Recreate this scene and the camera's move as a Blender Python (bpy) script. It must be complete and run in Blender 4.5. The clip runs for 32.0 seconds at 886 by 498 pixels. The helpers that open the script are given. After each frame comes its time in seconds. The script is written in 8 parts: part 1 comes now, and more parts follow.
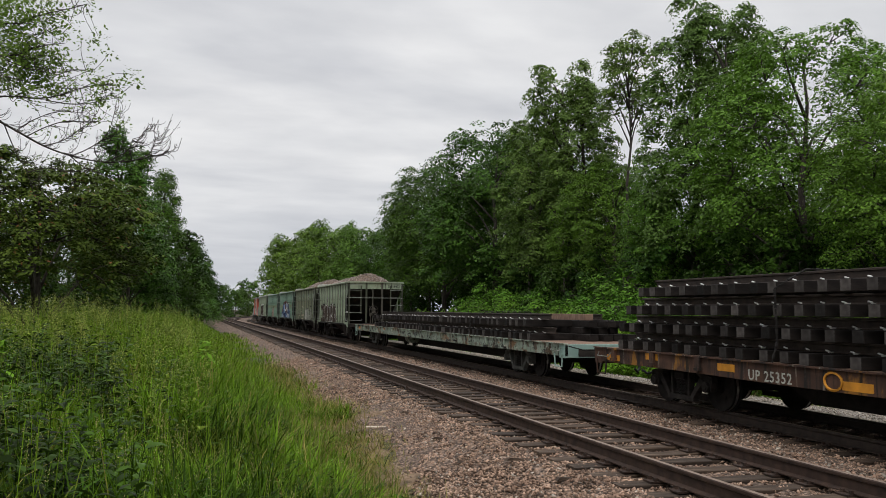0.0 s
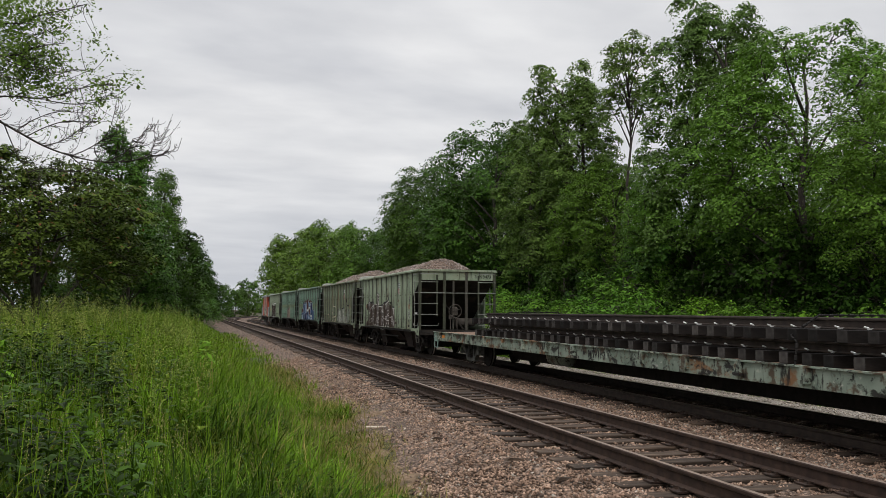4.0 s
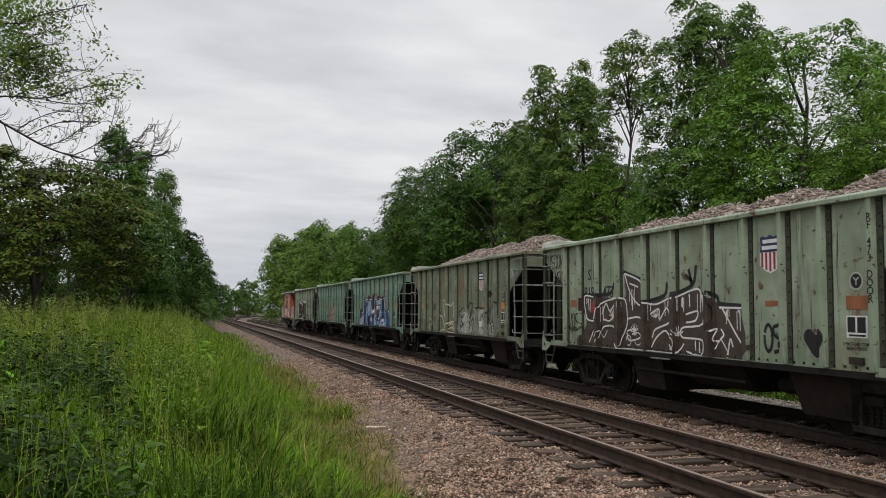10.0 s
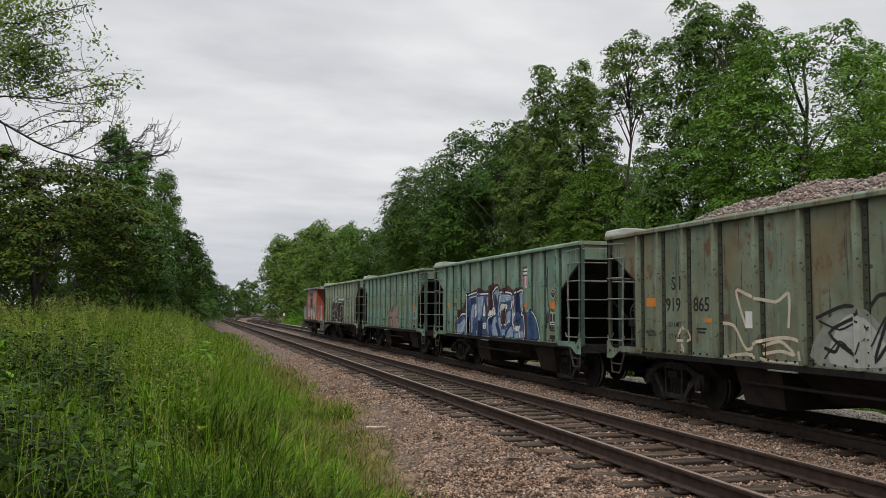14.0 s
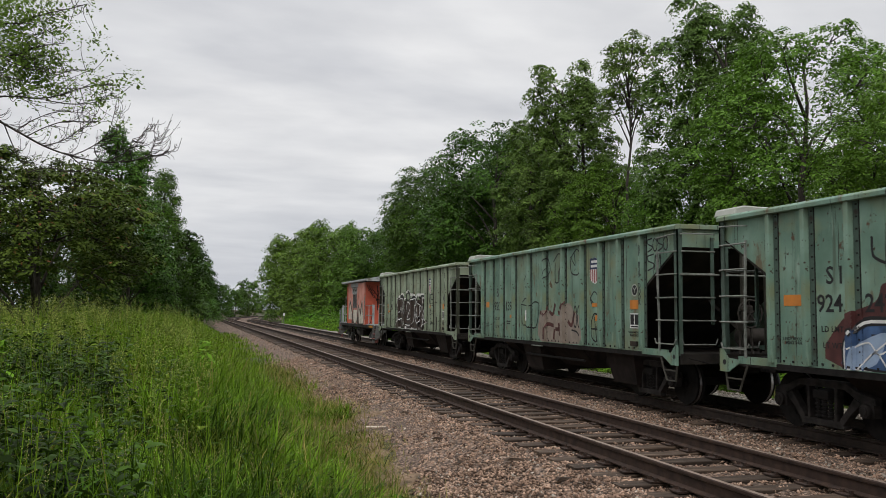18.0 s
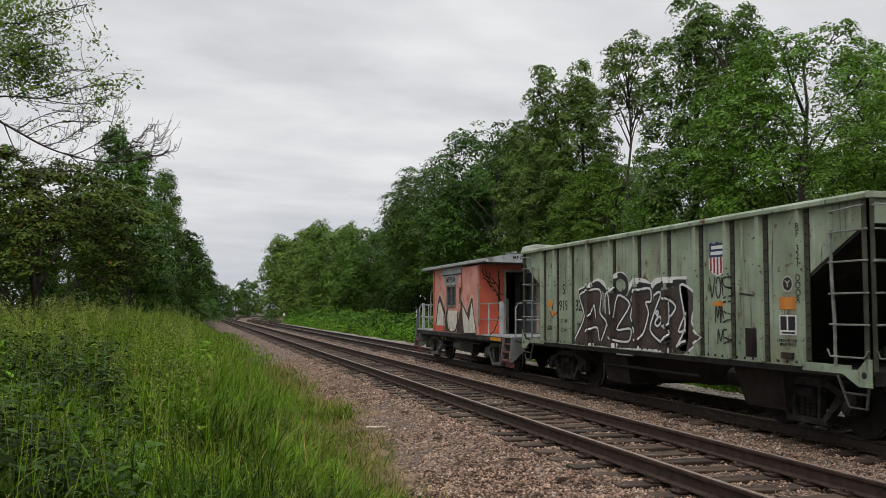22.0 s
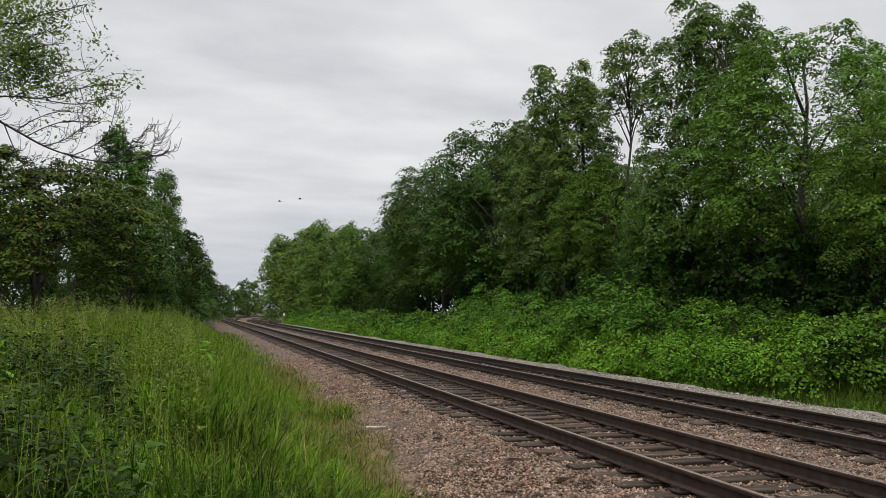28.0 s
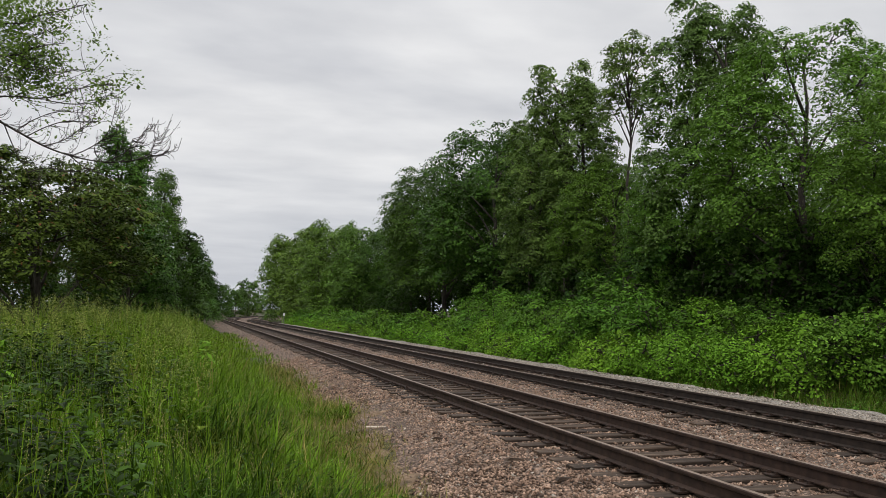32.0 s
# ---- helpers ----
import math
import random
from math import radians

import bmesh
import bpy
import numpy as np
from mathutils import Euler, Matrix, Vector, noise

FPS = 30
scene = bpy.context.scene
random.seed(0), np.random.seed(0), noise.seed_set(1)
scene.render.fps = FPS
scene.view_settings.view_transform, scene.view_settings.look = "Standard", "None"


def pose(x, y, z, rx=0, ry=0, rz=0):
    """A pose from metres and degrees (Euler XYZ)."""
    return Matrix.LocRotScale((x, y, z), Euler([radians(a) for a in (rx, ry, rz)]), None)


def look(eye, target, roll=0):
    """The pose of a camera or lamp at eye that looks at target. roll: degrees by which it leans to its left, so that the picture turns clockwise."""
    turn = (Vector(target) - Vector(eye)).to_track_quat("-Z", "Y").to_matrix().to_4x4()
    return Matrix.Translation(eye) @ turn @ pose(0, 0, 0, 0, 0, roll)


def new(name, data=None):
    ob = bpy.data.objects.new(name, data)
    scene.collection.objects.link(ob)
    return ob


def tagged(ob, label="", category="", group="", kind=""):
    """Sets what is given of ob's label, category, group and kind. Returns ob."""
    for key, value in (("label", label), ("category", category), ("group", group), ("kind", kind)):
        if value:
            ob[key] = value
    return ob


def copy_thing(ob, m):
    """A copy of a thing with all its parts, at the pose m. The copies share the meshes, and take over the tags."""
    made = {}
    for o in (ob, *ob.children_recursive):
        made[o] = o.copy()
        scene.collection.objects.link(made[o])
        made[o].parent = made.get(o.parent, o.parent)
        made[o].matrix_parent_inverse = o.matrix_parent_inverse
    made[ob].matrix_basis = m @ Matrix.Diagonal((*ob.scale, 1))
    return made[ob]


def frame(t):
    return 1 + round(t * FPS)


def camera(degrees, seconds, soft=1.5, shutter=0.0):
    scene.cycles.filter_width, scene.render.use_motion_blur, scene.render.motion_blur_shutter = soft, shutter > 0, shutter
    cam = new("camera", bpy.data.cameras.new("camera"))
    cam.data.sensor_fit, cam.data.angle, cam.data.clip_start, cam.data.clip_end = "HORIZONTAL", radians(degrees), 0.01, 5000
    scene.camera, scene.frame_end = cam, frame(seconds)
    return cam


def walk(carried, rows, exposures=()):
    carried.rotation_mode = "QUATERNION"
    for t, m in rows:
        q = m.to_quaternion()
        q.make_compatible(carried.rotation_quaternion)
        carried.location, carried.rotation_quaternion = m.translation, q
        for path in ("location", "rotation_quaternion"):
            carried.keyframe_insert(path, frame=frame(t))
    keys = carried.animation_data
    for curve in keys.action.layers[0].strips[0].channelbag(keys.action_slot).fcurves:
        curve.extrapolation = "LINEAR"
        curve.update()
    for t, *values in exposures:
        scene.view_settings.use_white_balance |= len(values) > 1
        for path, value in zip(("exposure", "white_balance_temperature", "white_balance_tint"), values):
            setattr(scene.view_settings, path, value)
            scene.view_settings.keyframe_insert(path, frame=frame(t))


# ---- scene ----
# ---- camera ----
EYE = (0.0, 0.0, 1.605)
YAW, PITCH, ROLL = radians(16.368), radians(4.121), 0.415
AIM = (math.sin(YAW) * math.cos(PITCH), math.cos(YAW) * math.cos(PITCH), 1.605 + math.sin(PITCH))
cam = camera(54.74, 32.0, soft=0.35, shutter=0.12)
walk(cam, [(0, look(EYE, AIM, ROLL)), (32, look(EYE, AIM, ROLL))])

# ---- world, sun, exposure ----
SUN_ELEVATION, SUN_TURN = radians(48), radians(205)


def make_world():
    w = bpy.data.worlds.new("overcast")
    scene.world = w
    w.use_nodes = True
    nt = w.node_tree
    nt.nodes.clear()
    N, L = nt.nodes.new, nt.links.new
    out, bg = N("ShaderNodeOutputWorld"), N("ShaderNodeBackground")
    co = N("ShaderNodeTexCoord")
    sky = N("ShaderNodeTexSky")
    sky.sky_type, sky.sun_disc = "NISHITA", False
    sky.sun_elevation, sky.sun_rotation = SUN_ELEVATION, SUN_TURN
    sky.air_density, sky.dust_density = 1.0, 3.0
    # cloud deck: directions flattened on a plane overhead so that bands tighten to the horizon
    sep = N("ShaderNodeSeparateXYZ")
    L(co.outputs["Generated"], sep.inputs[0])
    up = N("ShaderNodeMath"); up.operation = "ADD"; up.inputs[1].default_value = 0.12
    mx = N("ShaderNodeMath"); mx.operation = "MAXIMUM"; mx.inputs[1].default_value = 0.0
    L(sep.outputs["Z"], mx.inputs[0]); L(mx.outputs[0], up.inputs[0])
    dx = N("ShaderNodeMath"); dx.operation = "DIVIDE"
    dy = N("ShaderNodeMath"); dy.operation = "DIVIDE"
    L(sep.outputs["X"], dx.inputs[0]); L(up.outputs[0], dx.inputs[1])
    L(sep.outputs["Y"], dy.inputs[0]); L(up.outputs[0], dy.inputs[1])
    com = N("ShaderNodeCombineXYZ")
    L(dx.outputs[0], com.inputs["X"]); L(dy.outputs[0], com.inputs["Y"])
    mp = N("ShaderNodeMapping")
    mp.inputs["Scale"].default_value = (0.55, 0.8, 1.0)
    mp.inputs["Rotation"].default_value = (0, 0, radians(24))
    L(com.outputs[0], mp.inputs["Vector"])
    n1 = N("ShaderNodeTexNoise"); n1.inputs["Scale"].default_value = 1.15; n1.inputs["Detail"].default_value = 5; n1.inputs["Distortion"].default_value = 0.5
    n2 = N("ShaderNodeTexNoise"); n2.inputs["Scale"].default_value = 5.0; n2.inputs["Detail"].default_value = 6
    L(mp.outputs[0], n1.inputs["Vector"]); L(mp.outputs[0], n2.inputs["Vector"])
    r1 = N("ShaderNodeValToRGB")
    e = r1.color_ramp.elements
    e[0].position, e[0].color = 0.30, (0.56, 0.568, 0.60, 1)
    e[1].position, e[1].color = 0.68, (0.815, 0.81, 0.812, 1)
    m = e.new(0.5); m.color = (0.69, 0.693, 0.71, 1)
    L(n1.outputs["Fac"], r1.inputs[0])
    r2 = N("ShaderNodeValToRGB")
    e = r2.color_ramp.elements
    e[0].position, e[0].color = 0.35, (0.945, 0.948, 0.955, 1)
    e[1].position, e[1].color = 0.66, (1.065, 1.065, 1.06, 1)
    L(n2.outputs["Fac"], r2.inputs[0])
    mul = N("ShaderNodeMix"); mul.data_type, mul.blend_type = "RGBA", "MULTIPLY"; mul.inputs["Factor"].default_value = 1
    L(r1.outputs[0], mul.inputs["A"]); L(r2.outputs[0], mul.inputs["B"])
    # bluish haze low down
    hz = N("ShaderNodeMapRange"); hz.inputs["From Min"].default_value, hz.inputs["From Max"].default_value = 0.0, 0.17
    hz.inputs["To Min"].default_value, hz.inputs["To Max"].default_value = 0.8, 0.0
    L(sep.outputs["Z"], hz.inputs["Value"])
    low = N("ShaderNodeMix"); low.data_type = "RGBA"
    low.inputs["B"].default_value = (0.505, 0.53, 0.588, 1)
    L(hz.outputs[0], low.inputs["Factor"]); L(mul.outputs["Result"], low.inputs["A"])
    # an overcast deck is about twice as bright overhead as near the horizon
    ze = N("ShaderNodeMapRange"); ze.interpolation_type = "SMOOTHSTEP"
    ze.inputs["From Min"].default_value, ze.inputs["From Max"].default_value = 0.36, 0.95
    ze.inputs["To Min"].default_value, ze.inputs["To Max"].default_value = 1.0, 2.1
    L(sep.outputs["Z"], ze.inputs["Value"])
    deck = N("ShaderNodeVectorMath"); deck.operation = "SCALE"
    L(low.outputs["Result"], deck.inputs[0]); L(ze.outputs[0], deck.inputs["Scale"])
    # a little of the clear sky's colour through the deck
    sc = N("ShaderNodeVectorMath"); sc.operation = "SCALE"; sc.inputs["Scale"].default_value = 0.06
    L(sky.outputs[0], sc.inputs[0])
    mix = N("ShaderNodeMix"); mix.data_type = "RGBA"; mix.inputs["Factor"].default_value = 0.08
    L(deck.outputs[0], mix.inputs["A"]); L(sc.outputs[0], mix.inputs["B"])
    L(mix.outputs["Result"], bg.inputs["Color"])
    bg.inputs["Strength"].default_value = 1.09
    L(bg.outputs[0], out.inputs["Surface"])


make_world()
sun = new("sun", bpy.data.lights.new("sun", "SUN"))
sun.data.energy, sun.data.angle, sun.data.color = 1.0, radians(25), (1.0, 0.97, 0.92)
sun.matrix_world = look((0, 0, 40), (0.0 + math.sin(SUN_TURN) * -1, math.cos(SUN_TURN) * -1, 40 - math.tan(SUN_ELEVATION)))
scene.view_settings.exposure = 0.0

# ---- materials ----


def mat(name):
    m = bpy.data.materials.new(name)
    m.use_nodes = True
    nt = m.node_tree
    nt.nodes.clear()
    return m, nt, nt.nodes.new, nt.links.new


def ramp(N, stops):
    r = N("ShaderNodeValToRGB")
    el = r.color_ramp.elements
    while len(el) < len(stops):
        el.new(0.5)
    for s, (p, c) in zip(el, stops):
        s.position, s.color = p, (*c, 1)
    return r


def surface(name, stops, scale=6.0, detail=6.0, rough=0.8, metal=0.0, bump=0.3, bump_scale=40.0, stretch=(1, 1, 1),
            spots=None, spot_scale=2.0, spot_from=0.55, spot_to=0.68, more=(), vary=0.0, island=0.0, spec=0.3, depth=0.01, streak=None, streak_amount=0.5, runs=()):
    """Grain of two scales, stains, optional streaks down the face, fine relief."""
    m, nt, N, L = mat(name)
    out, bs = N("ShaderNodeOutputMaterial"), N("ShaderNodeBsdfPrincipled")
    co, mp = N("ShaderNodeTexCoord"), N("ShaderNodeMapping")
    mp.inputs["Scale"].default_value = stretch
    L(co.outputs["Object"], mp.inputs["Vector"])
    n = N("ShaderNodeTexNoise")
    n.inputs["Scale"].default_value, n.inputs["Detail"].default_value = scale, detail
    L(mp.outputs[0], n.inputs["Vector"])
    r = ramp(N, stops)
    L(n.outputs["Fac"], r.inputs[0])
    col = r.outputs[0]

    def blend(a, b_colour, fac, kind="MIX"):
        x = N("ShaderNodeMix"); x.data_type, x.blend_type = "RGBA", kind
        L(fac, x.inputs["Factor"]); L(a, x.inputs["A"])
        x.inputs["B"].default_value = (*b_colour, 1)
        return x.outputs["Result"]

    patches = ([(spots, spot_scale, spot_from, spot_to)] if spots else []) + list(more)
    for k, (patch, patch_scale, lo, hi) in enumerate(patches):
        pm = N("ShaderNodeMapping"); pm.inputs["Location"].default_value = (3.7 * k, 1.9 * k, 5.1 * k)
        L(co.outputs["Object"], pm.inputs["Vector"])
        sn = N("ShaderNodeTexNoise")
        sn.inputs["Scale"].default_value, sn.inputs["Detail"].default_value = patch_scale, 8
        L(pm.outputs[0], sn.inputs["Vector"])
        sr = N("ShaderNodeMapRange")
        sr.inputs["From Min"].default_value, sr.inputs["From Max"].default_value = lo, hi
        L(sn.outputs["Fac"], sr.inputs["Value"])
        col = blend(col, patch, sr.outputs[0])
    if streak:
        sm = N("ShaderNodeMapping"); sm.inputs["Scale"].default_value = (5, 5, 0.35)
        L(co.outputs["Object"], sm.inputs["Vector"])
        sn = N("ShaderNodeTexNoise"); sn.inputs["Scale"].default_value, sn.inputs["Detail"].default_value = 1.6, 5
        L(sm.outputs[0], sn.inputs["Vector"])
        sr = N("ShaderNodeMapRange")
        sr.inputs["From Min"].default_value, sr.inputs["From Max"].default_value = 0.52, 0.78
        sr.inputs["To Max"].default_value = streak_amount
        L(sn.outputs["Fac"], sr.inputs["Value"])
        col = blend(col, streak, sr.outputs[0])
    for k, (tint, fine, tall, lo, hi, amount) in enumerate(runs):
        sm = N("ShaderNodeMapping"); sm.inputs["Scale"].default_value = (fine, fine, tall)
        sm.inputs["Location"].default_value = (7.3 * k + 2.0, 4.1 * k, 2.7 * k)
        L(co.outputs["Object"], sm.inputs["Vector"])
        sn = N("ShaderNodeTexNoise"); sn.inputs["Scale"].default_value, sn.inputs["Detail"].default_value = 1.0, 6
        sn.inputs["Roughness"].default_value = 0.62
        L(sm.outputs[0], sn.inputs["Vector"])
        sr = N("ShaderNodeMapRange")
        sr.inputs["From Min"].default_value, sr.inputs["From Max"].default_value, sr.inputs["To Max"].default_value = lo, hi, amount
        L(sn.outputs["Fac"], sr.inputs["Value"])
        col = blend(col, tint, sr.outputs[0])
    if vary or island:
        hsv = N("ShaderNodeHueSaturation")
        L(col, hsv.inputs["Color"])
        amount = vary or island
        if vary:
            src = N("ShaderNodeObjectInfo").outputs["Random"]
        else:
            src = N("ShaderNodeNewGeometry").outputs["Random Per Island"]
        vr = N("ShaderNodeMapRange")
        vr.inputs["To Min"].default_value, vr.inputs["To Max"].default_value = 1 - amount, 1 + amount
        L(src, vr.inputs["Value"]); L(vr.outputs[0], hsv.inputs["Value"])
        col = hsv.outputs[0]
    L(col, bs.inputs["Base Color"])
    bs.inputs["Roughness"].default_value, bs.inputs["Metallic"].default_value = rough, metal
    bs.inputs["Specular IOR Level"].default_value = spec
    if bump:
        bn = N("ShaderNodeTexNoise")
        bn.inputs["Scale"].default_value, bn.inputs["Detail"].default_value = bump_scale, 5
        L(mp.outputs[0], bn.inputs["Vector"])
        bp = N("ShaderNodeBump")
        bp.inputs["Strength"].default_value, bp.inputs["Distance"].default_value = bump, depth
        L(bn.outputs["Fac"], bp.inputs["Height"]); L(bp.outputs[0], bs.inputs["Normal"])
    L(bs.outputs[0], out.inputs["Surface"])
    return m


def foliage(name, dark, light, through_light=0.12, rough=0.5, rare=None, rare_from=0.97, spread=0.45, patch=(0.75, 1.3), patch_scale=0.9, gloss=0.06):
    """Leaves: each takes its own shade between two greens, and lets some light through."""
    m, nt, N, L = mat(name)
    out, bs, tr, mx = N("ShaderNodeOutputMaterial"), N("ShaderNodeBsdfPrincipled"), N("ShaderNodeBsdfTranslucent"), N("ShaderNodeMixShader")
    g = N("ShaderNodeNewGeometry")
    mean = [(a + b) / 2 for a, b in zip(dark, light)]
    dark, light = [c * (1 - spread) for c in mean], [c * (1 + spread) for c in mean]
    r = ramp(N, [(0.0, dark), (1.0, light)] if not rare else [(0.0, dark), (rare_from - 0.01, light), (rare_from, rare)])
    L(g.outputs["Random Per Island"], r.inputs[0])
    co = N("ShaderNodeTexCoord")
    n = N("ShaderNodeTexNoise"); n.inputs["Scale"].default_value, n.inputs["Detail"].default_value = patch_scale, 3
    L(co.outputs["Object"], n.inputs["Vector"])
    hsv = N("ShaderNodeHueSaturation")
    vr = N("ShaderNodeMapRange")
    vr.inputs["From Min"].default_value, vr.inputs["From Max"].default_value = 0.3, 0.7
    vr.inputs["To Min"].default_value, vr.inputs["To Max"].default_value = patch
    L(n.outputs["Fac"], vr.inputs["Value"]); L(vr.outputs[0], hsv.inputs["Value"])
    oi = N("ShaderNodeObjectInfo")
    hr = N("ShaderNodeMapRange")
    hr.inputs["To Min"].default_value, hr.inputs["To Max"].default_value = 0.497, 0.515
    L(oi.outputs["Random"], hr.inputs["Value"]); L(hr.outputs[0], hsv.inputs["Hue"])
    L(r.outputs[0], hsv.inputs["Color"])
    L(hsv.outputs[0], bs.inputs["Base Color"]); L(hsv.outputs[0], tr.inputs["Color"])
    bs.inputs["Roughness"].default_value = rough
    bs.inputs["Specular IOR Level"].default_value = gloss
    mx.inputs[0].default_value = through_light
    L(bs.outputs[0], mx.inputs[1]); L(tr.outputs[0], mx.inputs[2])
    L(mx.outputs[0], out.inputs["Surface"])
    return m


# green raised to paint the sunlit, slightly hazy look of the far oaks
LEAF_FAR = foliage("leaf_far", (0.016, 0.037, 0.0040), (0.172, 0.290, 0.036), gloss=0.15)
LEAF_MID = foliage("leaf_mid", (0.0072, 0.0189, 0.0019), (0.0936, 0.1872, 0.0191), gloss=0.15)
LEAF_ELM = foliage("leaf_elm", (0.0100, 0.0261, 0.0028), (0.1358, 0.2646, 0.0286), gloss=0.15)
# green darkened to paint the understory's shade; the ash shares it
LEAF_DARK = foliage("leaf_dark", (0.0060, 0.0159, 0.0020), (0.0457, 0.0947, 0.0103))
LEAF_LIGHT = foliage("leaf_light", (0.0164, 0.0321, 0.0056), (0.2107, 0.3215, 0.0640), 0.28, gloss=0.16)
LEAF_OLIVE = foliage("leaf_olive", (0.0240, 0.0580, 0.0060), (0.1848, 0.3248, 0.0381), 0.28, gloss=0.12)
LEAF_BUSH = foliage("leaf_bush", (0.0178, 0.0436, 0.0051), (0.2400, 0.4500, 0.0380), gloss=0.03)
LEAF_UNDER = foliage("leaf_under", (0.0111, 0.0303, 0.0045), (0.1600, 0.3150, 0.0340), gloss=0.05)
# translucent, and its green is brightened to paint sky light coming through
LEAF_BACKLIT = foliage("leaf_backlit", (0.075, 0.125, 0.020), (0.215, 0.300, 0.060), 0.5)
LEAF_SUMAC = foliage("leaf_sumac", (0.0159, 0.0281, 0.0036), (0.1184, 0.1580, 0.0242), rare=(0.17, 0.070, 0.034), rare_from=0.985)
LEAF_HERB = foliage("leaf_herb", (0.0075, 0.020, 0.0026), (0.055, 0.102, 0.0115), spread=0.7, rough=0.45, patch=(0.55, 1.5))
LEAF_WEED = foliage("leaf_weed", (0.026, 0.050, 0.0035), (0.190, 0.270, 0.0280), spread=0.5)
GRASS = foliage("grass_blade", (0.0130, 0.0330, 0.0018), (0.2150, 0.3550, 0.0240), 0.2, rare=(0.30, 0.25, 0.08), rare_from=0.975, spread=0.55, patch=(0.55, 1.5), patch_scale=0.6)
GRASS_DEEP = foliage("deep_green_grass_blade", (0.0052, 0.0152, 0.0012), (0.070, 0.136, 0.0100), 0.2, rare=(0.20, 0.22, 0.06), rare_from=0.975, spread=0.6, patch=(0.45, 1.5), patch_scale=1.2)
GRASS_YELLOW = foliage("yellowish_grass_blade", (0.030, 0.048, 0.003), (0.250, 0.300, 0.030), 0.2, rare=(0.32, 0.26, 0.09), rare_from=0.93, spread=0.45, patch=(0.6, 1.3), patch_scale=0.8)
# darker copy of the grass green, with the bank's shade put into it
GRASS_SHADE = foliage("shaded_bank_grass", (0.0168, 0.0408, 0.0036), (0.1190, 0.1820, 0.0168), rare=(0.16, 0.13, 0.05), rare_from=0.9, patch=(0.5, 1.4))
GRASS_DRY = foliage("grass_dry", (0.11, 0.105, 0.025), (0.28, 0.235, 0.085), 0.12)
SEED = foliage("seed_head", (0.15, 0.155, 0.045), (0.38, 0.36, 0.15), 0.15)
BLOOM = foliage("weed_bloom", (0.13, 0.175, 0.028), (0.40, 0.44, 0.12), 0.2)
BARK = surface("bark", [(0.3, (0.020, 0.016, 0.013)), (0.7, (0.075, 0.062, 0.052))], scale=9, stretch=(1, 1, 0.25), bump=0.7, bump_scale=22, depth=0.03)
BARK_GREY = surface("bark_grey", [(0.3, (0.10, 0.095, 0.085)), (0.7, (0.26, 0.25, 0.23))], scale=7, stretch=(1, 1, 0.3), bump=0.6, bump_scale=20, depth=0.03)
SOIL = surface("soil", [(0.35, (0.035, 0.032, 0.014)), (0.65, (0.10, 0.080, 0.042))], scale=3, bump=0.8, bump_scale=14, depth=0.05, spots=(0.045, 0.050, 0.016), spot_scale=0.8, spot_from=0.42, spot_to=0.6)
BED = surface("ballast_bed", [(0.34, (0.022, 0.015, 0.011)), (0.5, (0.120, 0.080, 0.057)), (0.66, (0.36, 0.255, 0.192))], scale=24, detail=3, bump=1.0, bump_scale=24, depth=0.06, spots=(0.085, 0.062, 0.046), spot_scale=0.7)
STONE = surface("stone", [(0.3, (0.145, 0.090, 0.062)), (0.7, (0.340, 0.232, 0.168))], scale=3.0, detail=2, rough=0.85, bump=0.4, bump_scale=60, depth=0.006, island=0.8)
BED_PALE = surface("pale_ballast_bed", [(0.32, (0.085, 0.074, 0.062)), (0.5, (0.225, 0.200, 0.170)), (0.68, (0.42, 0.385, 0.34))], scale=19, detail=3, bump=1.0, bump_scale=19, depth=0.05)
STONE_GREY = surface("stone_grey", [(0.3, (0.20, 0.170, 0.138)), (0.7, (0.42, 0.365, 0.305))], scale=3.0, detail=2, rough=0.85, bump=0.4, bump_scale=60, depth=0.006, island=0.5)
DIRT = surface("dry_dirt", [(0.3, (0.14, 0.088, 0.052)), (0.7, (0.33, 0.230, 0.150))], scale=9, bump=1.0, bump_scale=30, depth=0.05, spots=(0.10, 0.072, 0.040), spot_scale=3.2, more=[((0.33, 0.27, 0.20), 9.0, 0.62, 0.70)])
TIE = surface("weathered_tie", [(0.3, (0.020, 0.013, 0.009)), (0.55, (0.062, 0.041, 0.027)), (0.75, (0.150, 0.108, 0.075))], scale=10, stretch=(0.18, 1, 1), bump=0.8, bump_scale=26, depth=0.02, vary=0.4)
TIE_NEW = surface("creosoted_tie", [(0.3, (0.006, 0.005, 0.0046)), (0.7, (0.020, 0.016, 0.014))], scale=10, stretch=(0.3, 1, 1), rough=0.75, bump=0.5, bump_scale=30, vary=0.3, spec=0.15)
TIE_END = surface("sawn_tie_end", [(0.3, (0.012, 0.010, 0.009)), (0.60, (0.060, 0.054, 0.050)), (0.76, (0.23, 0.215, 0.205))], scale=4, bump=0.4, bump_scale=40, vary=0.85, spec=0.15)
RAIL = surface("rusty_rail", [(0.3, (0.020, 0.012, 0.009)), (0.7, (0.058, 0.034, 0.024))], scale=8, rough=0.75, bump=0.2, bump_scale=60)
RAIL_TOP = surface("worn_rail_head", [(0.3, (0.20, 0.140, 0.105)), (0.7, (0.33, 0.25, 0.20))], scale=12, rough=0.45, metal=0.4, bump=0.1)
RAIL_DARK = surface("dark_rail", [(0.3, (0.014, 0.010, 0.008)), (0.7, (0.042, 0.029, 0.022))], scale=8, rough=0.75, bump=0.2, bump_scale=60)
